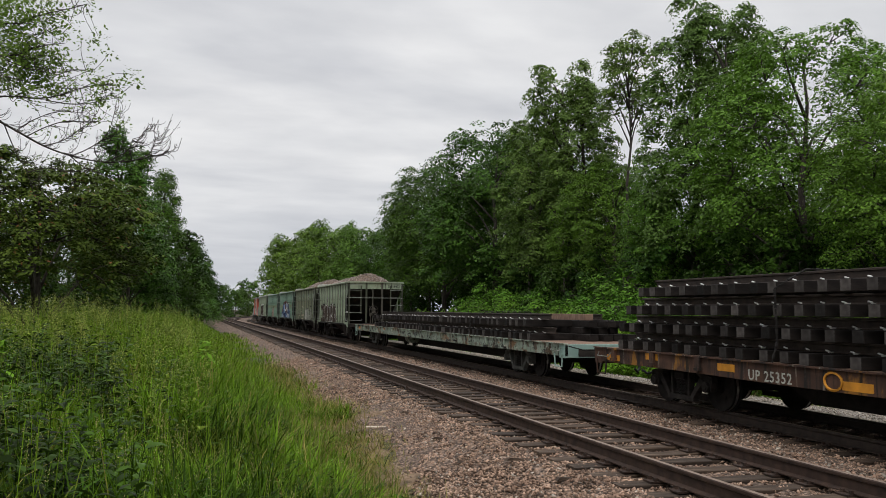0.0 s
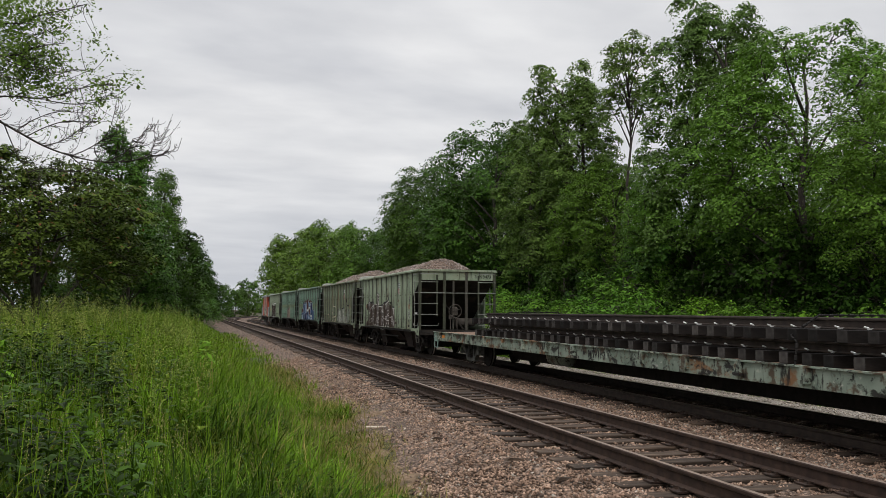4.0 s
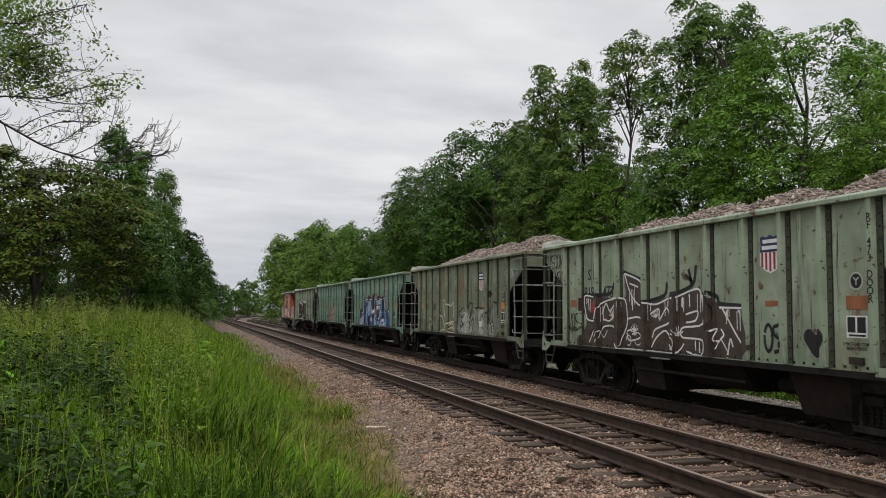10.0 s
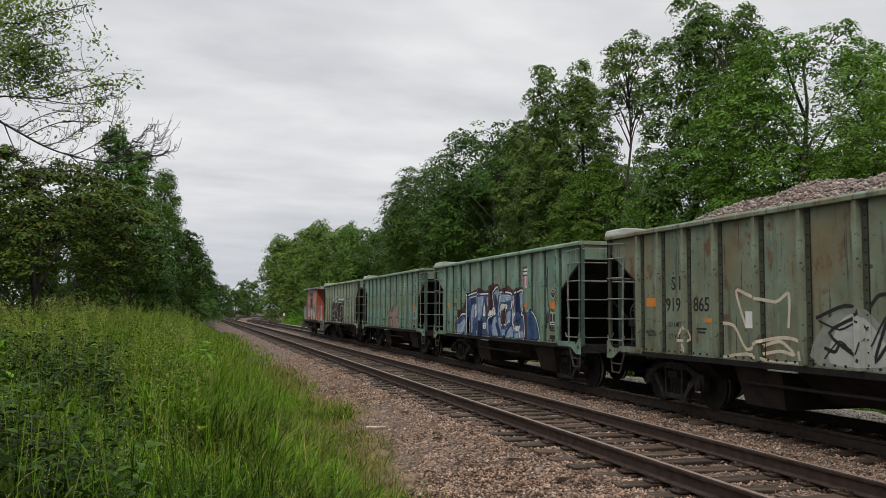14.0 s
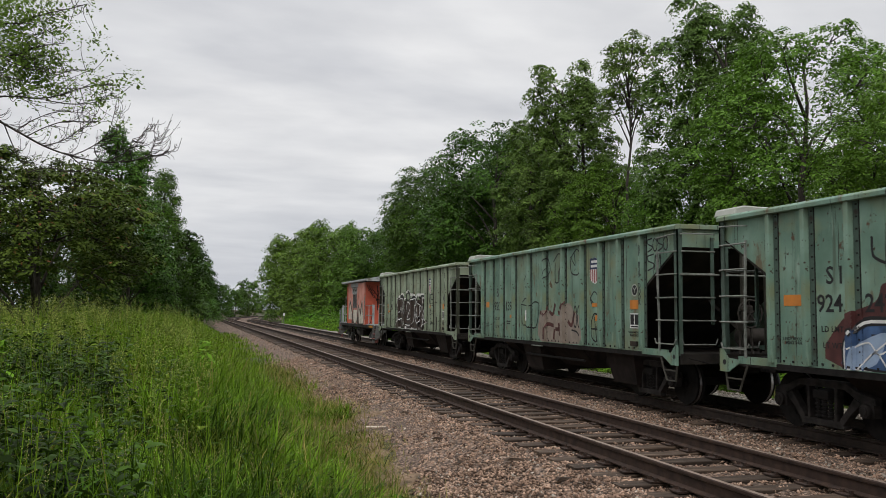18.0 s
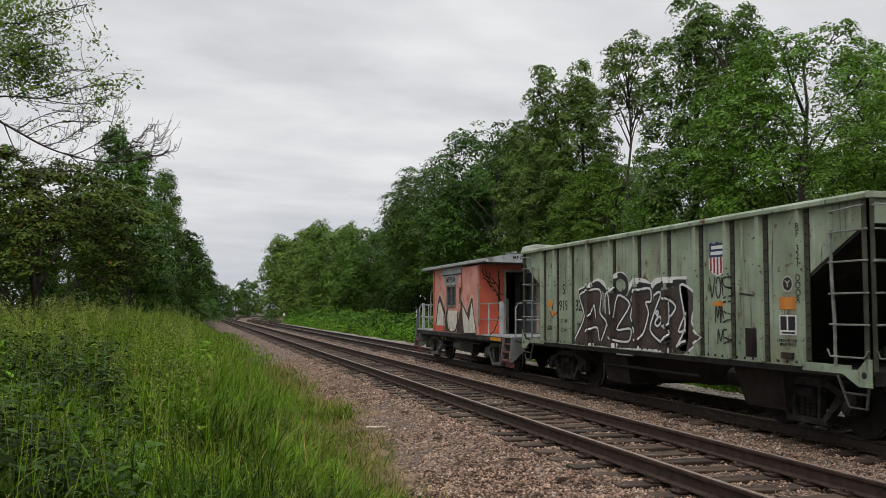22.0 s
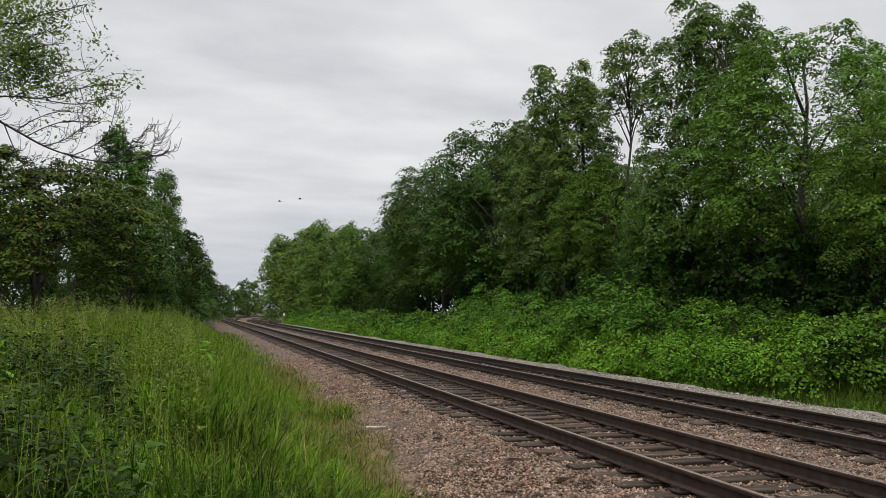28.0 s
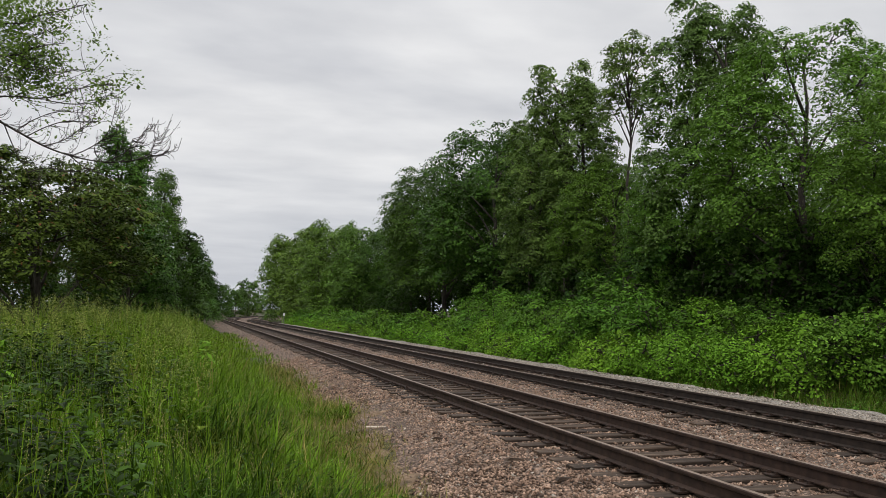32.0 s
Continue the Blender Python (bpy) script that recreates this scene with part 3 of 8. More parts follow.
def make_woods():
    dense = make_tree("maple_tree", 21, 14, 5.2, 0.20, 52, 18, 40, 0.19, LEAF_MID, BARK, lobe=0.36, clump=0.80, label="broad dark green maple tree in full leaf")
    place(dense, [(21.7, 60, 1.14, 0), (21.9, 74, 1.08, 70), (24.9, 90, 1.02, 150), (26, 66, 1.08, 215), (23.5, 105, 0.86, 300), (27, 80, 1.05, 10), (26.5, 54, 0.86, 100), (27.5, 37, 0.58, 160)])
    round_ = make_tree("oak_tree", 22, 12.5, 5.2, 0.0, 44, 15, 30, 0.27, LEAF_FAR, BARK, lobe=0.36, clump=0.95, label="dense round oak tree, sunlight painted into its bright green leaves")
    place(round_, [(19.5, 118, 1.10, 30), (18.8, 133, 1.22, 120), (18.2, 148, 1.27, 260), (17.8, 163, 1.27, 200), (21.5, 110, 1.02, 70)])
    light = make_tree("poplar_tree", 23, 16.0, 2.7, 0.22, 44, 15, 42, 0.15, LEAF_LIGHT, BARK, lobe=0.40, clump=0.56, label="tall light green poplar tree with a dark forked trunk", lean=0.02)
    place(light, [(21.5, 33.4, 1.0, 0), (22.1, 47.6, 1.07, 130), (21.9, 30.9, 0.92, 90), (21.3, 52, 0.93, 60), (22.6, 46.6, 0.98, 200)])
    slim = make_tree("slim_poplar_tree", 33, 16.6, 1.9, 0.70, 16, 12, 30, 0.15, LEAF_LIGHT, BARK, lobe=0.5, clump=0.42, trunk_r=0.14, label="slim poplar tree, bare below a tuft of leaves", limbs=14)
    place(slim, [(22.2, 40.9, 1.0, 0)])
    locust = make_tree("locust_tree", 24, 12.6, 4.7, 0.30, 60, 19, 40, 0.13, LEAF_OLIVE, BARK, shape="wide", lobe=0.33, clump=0.58, core=12, droop=0.35, label="spreading locust tree with feathery green leaves")
    place(locust, [(21.3, 26.2, 0.97, 0), (20.8, 19.6, 0.70, 120), (22.4, 34.6, 0.70, 180), (25.0, 28.5, 0.66, 230), (22.9, 43.5, 0.80, 60)])
    under = make_tree("young_maple_tree", 25, 5.4, 2.6, 0.0, 16, 13, 24, 0.17, LEAF_DARK, BARK, lobe=0.45, clump=0.46, trunk_r=0.07, label="young maple tree at the wood's edge, leaves darkened for shade")
    spots = []
    rng = random.Random(8)
    for i in range(24):
        y = 9 + i * 4.2
        if 50 < y < 78:
            continue
        spots.append((20.0 + rng.uniform(-0.7, 1.4), y, rng.uniform(0.66, 1.0), rng.uniform(0, 360)))
    for i in range(9):
        spots.append((26.5 + rng.uniform(-1, 1), 15 + i * 3.6, rng.uniform(0.9, 1.1), rng.uniform(0, 360)))
    for i in range(12):
        spots.append((23.5 + rng.uniform(-1.2, 1.5), 10 + i * 4.6, rng.uniform(1.0, 1.35), rng.uniform(0, 360)))
    place(under, spots)
    # added to close sky gaps; the wood's shade is put into its leaf colour
    back = make_tree("back_tree", 34, 7.4, 4.0, 0.0, 20, 12, 22, 0.36, LEAF_DARK, BARK, clump=0.85, label="low tree deep in the wood, shade painted into its leaves")
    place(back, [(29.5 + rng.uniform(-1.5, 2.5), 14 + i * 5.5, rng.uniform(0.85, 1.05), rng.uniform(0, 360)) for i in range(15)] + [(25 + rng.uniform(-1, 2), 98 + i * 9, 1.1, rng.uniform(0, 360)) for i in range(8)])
    # left of the tracks
    cone = make_tree("elm_tree", 26, 13.5, 4.5, 0.0, 54, 13, 38, 0.145, LEAF_ELM, BARK, shape="cone", lobe=0.30, clump=0.62, droop=0.55, label="tall pointed elm tree with mid-green leaves")
    place(cone, [(-4.0, 58, 0.94, 0), (-4.55, 61.5, 0.90, 80), (-2.6, 73, 0.95, 200), (-1.0, 86, 0.84, 310), (-8.5, 66, 0.72, 140), (0.6, 104, 0.70, 20), (1.6, 122, 0.66, 60)])
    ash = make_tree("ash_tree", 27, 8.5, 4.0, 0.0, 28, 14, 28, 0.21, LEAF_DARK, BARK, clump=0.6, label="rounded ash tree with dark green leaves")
    place(ash, [(-7.6, 38, 0.70, 0), (-6.8, 49, 0.85, 200), (-3.6, 55, 0.78, 150), (-1.8, 68, 0.85, 250), (-0.5, 96, 0.82, 40), (0.8, 118, 0.85, 100), (1.6, 138, 0.85, 180), (2.2, 160, 0.8, 300)])
    far = make_tree("far_tree", 28, 12, 5.5, 0.0, 20, 10, 30, 0.45, LEAF_MID, BARK, clump=1.0, label="far green tree closing the view along the line")
    place(far, [(16, 250, 0.85, 0), (27, 225, 1.0, 60), (9.5, 196, 0.56, 140), (34, 250, 1.3, 200), (6, 186, 0.6, 300), (-12, 150, 1.0, 20), (13.5, 215, 0.6, 80), (1, 175, 0.7, 10)])


def make_sumac():
    """The small spreading tree on the bank."""
    t = make_tree("hawthorn_tree", 29, 4.5, 2.5, 0.28, 48, 16, 52, 0.082, LEAF_SUMAC, BARK, shape="wide", lobe=0.28, clump=0.38, droop=0.12, tilt=0.25, core=0, trunk_r=0.11,
                  label="small spreading hawthorn tree, olive leaves with reddish tips", limbs=11)
    place(t, [(-3.5, 22, 1.05, 40)])


def rounded3(pts, rounds=2):
    """A line through space with its corners cut."""
    p = [np.asarray(q, float) for q in pts]
    for _ in range(rounds):
        cut = [p[0]]
        for a, b in zip(p, p[1:]):
            cut += [a * 0.75 + b * 0.25, a * 0.25 + b * 0.75]
        p = cut + [p[-1]]
    return p


def make_overhang():
    """A tree out of view whose boughs reach in overhead, part leafy and part bare."""
    rng = np.random.default_rng(91)
    root = tagged(new("overhanging_tree"), "tree with bare twigs and leafy boughs reaching over the bank", "tree")
    x0, y0 = -5.6, 10.4
    wood = Shape()
    g = float(lie(x0, y0))
    wood.path([(x0, y0, g - 0.3), (x0 + 0.1, y0, 1.8), (x0 + 0.05, y0 - 0.1, 3.6), (x0 + 0.3, y0, 5.6), (x0 + 0.2, y0, 7.4)], 0.24, 9, 0.07)

    def at(px, py, d=0.0):
        return np.array([-1.97 + 0.00563 * px - 0.197 * d, 10.0 + d, 2.65 + (370 - py) * 0.0061 + (370 - py) * 0.0006 * d])
    start = np.array([x0 + 0.05, y0 - 0.1, 3.0])
    bare = [[start, at(-150, 140), at(0, 220), at(40, 240), at(71, 256), at(119, 271), at(179, 280), at(232, 274), at(303, 253)], [at(0, 220), at(24, 274), at(45, 303), at(60, 345, 0.2)],
            [at(119, 271), at(150, 258, -0.1), at(184, 232, -0.1), at(196, 179, -0.1)], [at(179, 280), at(215, 262, 0.1), at(240, 238, 0.1), at(265, 202, 0.1)], [at(232, 274), at(262, 262, -0.1), at(270, 244), at(274, 226)],
            [at(71, 256), at(110, 240, 0.2), at(140, 215, 0.2), at(160, 200, 0.2)], [at(40, 240), at(75, 222, -0.2), at(110, 210, -0.2), at(150, 212, -0.2)], [at(20, 232), at(50, 205, 0.3), at(95, 185, 0.3), at(130, 186, 0.3)],
            [at(179, 280), at(160, 262), at(165, 240)], [at(232, 274), at(225, 250), at(232, 232)], [at(265, 261), at(285, 262), at(297, 250)], [at(119, 271), at(150, 292, 0.1), at(180, 300, 0.1)], [at(45, 303), at(80, 290, 0.1), at(120, 300, 0.1), at(150, 290)]]
    leafy = [[start + np.array([0.1, 0, 0.5]), at(0, 167), at(71, 173), at(137, 143), at(196, 134)], [at(20, 168), at(60, 140, 0.2), at(110, 112, 0.2), at(160, 108, 0.2)], [start + np.array([0.2, 0, 1.2]), at(0, 110, -0.2), at(50, 80, -0.2), at(100, 70, -0.2)],
             [start + np.array([0.2, 0, 1.9]), at(0, 50), at(50, 20), at(110, 2), at(140, -10)], [at(0, 110, -0.2), at(40, 125, -0.3), at(90, 130, -0.3)], [at(0, 50), at(40, 55, 0.3), at(75, 40, 0.3)], [at(71, 173), at(120, 178), at(165, 170), at(190, 150)],
             [start + np.array([0.2, 0, 1.5]), at(-80, 60, 0.4), at(-20, 90, 0.4), at(40, 100, 0.4)], [start + np.array([0.2, 0, 1.0]), at(-90, 150, -0.5), at(-30, 140, -0.5), at(30, 150, -0.5)]]
    pos = []
    for i, b in enumerate(bare + leafy):
        wood.path(rounded3(b), 0.017 if i == 0 else (0.013 if len(b) > 3 and np.allclose(b[0], start, atol=2.5) else 0.0075), 5, 0.003)
        if i >= len(bare):
            for p, q in zip(b[1:], b[2:]):
                for k in range(7):
                    c = p + (q - p) * rng.random() + rng.normal(0, 0.10, 3)
                    tip = c + rng.normal(0, 0.16, 3)
                    wood.path(rounded3([p + (q - p) * rng.random(), c, tip]), 0.0045, 3, 0.0025)
                    pos.append(tip + rng.normal(0, 1, (22, 3)) * np.array([0.060, 0.10, 0.045]))
        else:
            for p, q in zip(b[1:], b[2:]):
                for k in range(6):
                    c = p + (q - p) * rng.random()
                    u, w = rng.uniform(0.04, 0.12), rng.uniform(0.02, 0.16) * rng.choice((1, 1, 1, -0.5))
                    wood.path([c, c + np.array([u, 0.02, w * 0.25]), c + np.array([u * 1.5, 0.03, w * 0.7]), c + np.array([u * 1.7, 0.03, w * 1.3])], 0.004, 3, 0.0022)
    # twigs that rise from the bare boughs, each with short spurs
    for i in range(46):
        b = rounded3(bare[rng.integers(0, 8)])
        c = b[rng.integers(3, len(b))]
        go = np.array([rng.uniform(-0.02, 0.22), rng.normal(0, 0.12), rng.uniform(-0.05, 0.26)])
        line = [c, c + go * 0.5 + np.array([0.03, 0, -0.03]), c + go, c + go * 1.25 + np.array([0, 0, 0.06])]
        wood.path(rounded3(line), 0.004, 3, 0.002)
        for k in range(4):
            q = c + go * rng.uniform(0.3, 1.1)
            wood.path([q, q + np.array([rng.uniform(-0.03, 0.05), rng.normal(0, 0.03), rng.uniform(0.01, 0.06)])], 0.003, 3, 0.002)
    for px, py, n in ((10, 20, 150), (30, 85, 160), (50, 125, 150), (-30, 120, 160), (-40, 40, 160), (10, 145, 90), (62, 8, 60), (30, 45, 80), (78, 108, 70), (0, 70, 110), (25, 110, 110), (95, 150, 40), (-10, 0, 120)):
        pos.append(at(px, py) + unit(rng.normal(0, 1, (int(n * 2.6), 3))) * rng.random((int(n * 2.6), 1)) ** 0.4 * np.array([0.22, 0.45, 0.16]))
    part("trunk", wood, BARK, root, smooth=True)
    pos = np.concatenate(pos)
    part("crown", leaves("crown", rng, pos, np.array([0, 0, 0.9]) + rng.normal(0, 0.55, pos.shape), rng.uniform(0.032, 0.062, len(pos)), LEAF_BACKLIT, 0.5), None, root)


def make_bushes():
    """Undergrowth along the wood's edge."""
    rng = random.Random(31)
    kinds = []
    for i, (r, h, m, lobes, leaf) in enumerate(((1.45, 1.7, LEAF_BUSH, 12, 0.09), (1.25, 1.15, LEAF_BUSH, 10, 0.085), (1.6, 2.6, LEAF_UNDER, 13, 0.11), (1.7, 2.1, LEAF_UNDER, 10, 0.17))):
        kinds.append(make_tree("bush", 40 + i, h, r, 0.0, lobes, 10, 36 if i < 3 else 14, leaf, m, BARK, lobe=0.42, clump=0.42, trunk_r=0.03, droop=0.5, core=8, tilt=0.35,
                               label="leafy bright green bush beside the track" if m is LEAF_BUSH else "tall dark green bush at the wood's edge", category="bush"))
    spots = [[], [], [], []]
    y = 9.0
    while y < 130:
        for row, x0 in ((0, 14.4), (1, 15.5), (2, 16.8), (3, 18.2)):
            k = rng.choice((0, 1)) if row == 0 else (rng.choice((0, 0, 2)) if row == 1 else (rng.choice((0, 2, 2)) if row == 2 else rng.choice((0, 2))))
            if y < 22 and row == 0:
                continue
            x = x0 + rng.uniform(-0.45, 0.45) + (0.5 if y < 21 else 0) + (0.7 if y < 18 and row == 1 else 0)
            if y > 55:
                k = 3 if row else 0
                x -= 0.4
                if row == 3:
                    continue
            elif row == 3 and rng.random() < 0.15:
                continue
            spots[k].append((x, y + rng.uniform(-0.8, 0.8), rng.uniform(0.75, 1.15) * ((1, 1.05, 1.15, 1.3)[row] if y > 26 else 0.95), rng.uniform(0, 360)))
        y += 2.1 if y < 55 else 3.6
    for kind, s in zip(kinds, spots):
        tagged(kind, group="undergrowth beside the track")
        place(kind, s)


def blades(name, rng, x, y, height, material, width=0.0045, bow=0.75):
    """Arched grass blades, three lengths each, that hang over towards the tip."""
    n = len(x)
    c = np.stack([x, y, lie(x, y) - 0.03], -1)
    a = rng.uniform(0, 2 * np.pi, n)
    d = np.stack([np.cos(a), np.sin(a), np.zeros(n)], -1)
    twist = a + rng.normal(0, 0.5, n)
    side = np.stack([-np.sin(twist), np.cos(twist), np.zeros(n)], -1)
    lean = rng.uniform(0.0, 0.45, n) * bow
    curl = rng.uniform(0.2, 2.3, n) * bow
    w = (width * rng.uniform(0.6, 1.6, n))[:, None]
    rows = [c - side * w * 0.8, c + side * w * 0.8]
    for k, ww in enumerate((1.0, 0.75, 0.06)):
        t = (lean + curl * (k + 0.5) / 3)[:, None]
        c = c + (d * np.sin(t) + np.array([0, 0, 1.0]) * np.cos(t)) * height[:, None] / 3 * 1.15
        rows += [c - side * w * ww, c + side * w * ww]
    v = np.stack(rows, axis=1).reshape(-1, 3)
    q = np.array([(0, 1, 3, 2), (2, 3, 5, 4), (4, 5, 7, 6)])
    return quick_mesh(name, v, (q[None] + 8 * np.arange(n)[:, None, None]).reshape(-1, 4), material)


def lances(name, rng, base, way, size, material, width=0.2, sag=0.9):
    """Long pointed leaves that spring from their base along way and bend down to the tip."""
    n = len(base)
    way = unit(way)
    side = unit(np.cross(way, np.array([0, 0, 1.0])) + rng.normal(0, 0.25, (n, 3)))
    s, c, rows = size[:, None], base, []
    for k, ww in enumerate((0.25, 1.0, 0.8, 0.05)):
        fold = np.array([0, 0, 1.0]) * s * width * 0.12 * (k in (1, 2))
        rows += [c - side * s * width * 0.5 * ww + fold, c + side * s * width * 0.5 * ww + fold]
        c = c + unit(way - np.array([0, 0, 1.0]) * sag * (k + 0.3) / 3) * s / 3
    v = np.stack(rows, axis=1).reshape(-1, 3)
    q = np.array([(0, 1, 3, 2), (2, 3, 5, 4), (4, 5, 7, 6)])
    return quick_mesh(name, v, (q[None] + 8 * np.arange(n)[:, None, None]).reshape(-1, 4), material)


def verge(rng, n, x0, x1, y0, y1, power=1.6, loose=0.25):
    """Spots in the grass on the near side, thinning away from the camera, kept clear of its foot."""
    y = y0 + (y1 - y0) * rng.random(n) ** power
    x = x0 + (x1 - x0) * rng.random(n)
    keep = (x < verge_edge(y) + rng.normal(0, loose, n)) & (np.hypot(x, y) > 2.6)
    return x[keep], y[keep]


def patchy(rng, x, y, cut):
    """Clumps: keeps the spots where a slow ripple is high."""
    k = np.sin(x * 1.9 + 1.3 * np.sin(y * 0.8)) + np.sin(y * 1.4 + 2.1 * np.sin(x * 0.7)) + rng.normal(0, 0.5, len(x))
    return k > cut


def seed_spikes(name, rng, x, y, height, label, stem=0.0022):
    """Stems that carry a loose pale plume at the tip."""
    n = len(x)
    lean = rng.normal(0, 0.12, (n, 2))
    base = np.stack([x, y, lie(x, y)], -1)
    top = base + np.stack([lean[:, 0] * height, lean[:, 1] * height, height], -1)
    side = np.array([stem, 0, 0])
    v = np.stack([base - side, base + side, top + side, top - side], axis=1).reshape(-1, 3)
    tagged(new(name + "_stems", quick_mesh(name, v, np.arange(4 * n).reshape(-1, 4), GRASS)), "thin stalks of seeding grass", "grass", kind="stuff")
    k = 34
    t = rng.random((n * k, 1))
    c = np.repeat(top, k, axis=0) - np.array([0, 0, 1.0]) * t * 0.17 + rng.normal(0, 0.015, (n * k, 3)) * (0.35 + t) + np.repeat(np.concatenate([lean, np.zeros((n, 1))], 1), k, axis=0) * (0.1 - t * 0.15)
    me = leaves(name, rng, c, rng.normal(0, 1, c.shape), rng.uniform(0.006, 0.014, n * k), SEED, 0.45)
    tagged(new(name, me), label, "grass", kind="stuff")


def make_grass():
    rng = np.random.default_rng(51)
    x, y = verge(rng, 130000, -5.5, 3.0, 2.6, 20, 1.25)
    keep = rng.random(len(x)) < 0.22 + 0.78 * ease((x + 1.1 + 0.5 * np.sin(y * 0.9)) / 0.9)
    x, y = x[keep], y[keep]
    wave = 0.75 + 0.25 * np.sin(x * 2.1 + np.sin(y * 1.3) * 1.7) + 0.18 * np.sin(y * 2.7 + x)
    h = rng.uniform(0.22, 0.72, len(x)) * wave * (0.40 + 0.60 * ease((2.3 - x) / 2.6)) + 0.05
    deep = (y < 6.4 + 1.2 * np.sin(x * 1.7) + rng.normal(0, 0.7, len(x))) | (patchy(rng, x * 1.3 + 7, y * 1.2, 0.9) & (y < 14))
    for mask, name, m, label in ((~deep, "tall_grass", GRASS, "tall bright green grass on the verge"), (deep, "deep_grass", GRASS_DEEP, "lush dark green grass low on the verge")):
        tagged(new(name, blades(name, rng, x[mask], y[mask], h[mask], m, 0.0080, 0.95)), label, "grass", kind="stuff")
    x, y = verge(rng, 26000, -2.5, 3.2, 5.0, 32, 1.2)
    keep = patchy(rng, x + 3.0, y, 0.2) | (x > verge_edge(y) - 0.8)
    x, y = x[keep], y[keep]
    h = rng.uniform(0.25, 0.75, len(x)) * (0.40 + 0.60 * ease((2.3 - x) / 2.6))
    tagged(new("yellowing_grass", blades("yellowing_grass", rng, x, y, h, GRASS_YELLOW, 0.0045)), "yellow-green tufts among the tall grass", "grass", kind="stuff")
    # broad soft leaves low in the grass
    x, y = verge(rng, 7000, -2.0, 2.6, 3.4, 16, 1.2)
    keep = patchy(rng, x, y + 5.0, 0.1)
    x, y = x[keep], y[keep]
    a = rng.uniform(0, 6.283, len(x))
    base = np.stack([x, y, lie(x, y) + rng.uniform(0.1, 0.45, len(x)) * (0.35 + 0.65 * ease((2.3 - x) / 2.6))], -1)
    way = np.stack([np.cos(a), np.sin(a), rng.uniform(0.3, 1.1, len(x))], -1)
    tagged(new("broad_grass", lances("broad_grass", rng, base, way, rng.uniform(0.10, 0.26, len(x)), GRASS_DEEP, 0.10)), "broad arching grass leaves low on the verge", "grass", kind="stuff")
    x, y = verge(rng, 30000, -7, 3.6, 18, 75, 1.2)
    h = rng.uniform(0.35, 0.95, len(x)) * (0.35 + 0.65 * ease((2.8 - x) / 2.8))
    tagged(new("distant_grass", blades("distant_grass", rng, x, y, h, GRASS, 0.011)), "tall green grass along the line", "grass", kind="stuff")
    x, y = verge(rng, 34000, 0.0, 4.0, 3, 30, 1.2, 0.42)
    keep = x > verge_edge(y) - 0.9
    x, y = x[keep], y[keep]
    h = rng.uniform(0.10, 0.45, len(x))
    tagged(new("dry_grass", blades("dry_grass", rng, x, y, h, GRASS_DRY, 0.0035, 0.9)), "dry straw-coloured grass at the gravel's edge", "grass", kind="stuff")
    y = 7 + 10 * rng.random(15000)
    x = verge_edge(y) + rng.normal(0.28, 0.26, 15000)
    tagged(new("straw", blades("straw", rng, x, y, rng.uniform(0.05, 0.22, 15000), GRASS_DRY, 0.004, 1.4)), "trampled straw on the dry dirt", "grass", kind="stuff")
    x, y = verge(rng, 1100, -3.5, 2.2, 4.2, 22, 1.1)
    seed_spikes("seeding_grass", rng, x, y, rng.uniform(0.6, 1.0, len(x)) * (0.6 + 0.4 * ease((2.3 - x) / 2.6)), "pale plumes of seeding grass")
    x = rng.uniform(13.0, 17.0, 40000)
    y = 8 + 50 * rng.random(40000) ** 1.5
    keep = (x < 14.6) | (y < 24)
    x, y = x[keep], y[keep]
    h = rng.uniform(0.12, 0.6, len(x)) * (0.3 + 0.7 * ease((x - 13.0) / 1.3))
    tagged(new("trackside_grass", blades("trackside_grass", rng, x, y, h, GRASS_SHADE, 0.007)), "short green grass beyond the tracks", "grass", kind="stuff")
    x = rng.uniform(12.85, 14.2, 7000)
    y = 9 + 50 * rng.random(7000) ** 1.4
    tagged(new("trackside_straw", blades("trackside_straw", rng, x, y, rng.uniform(0.08, 0.34, len(x)), GRASS_DRY, 0.006)), "dry brownish grass along the far stone edge", "grass", kind="stuff")


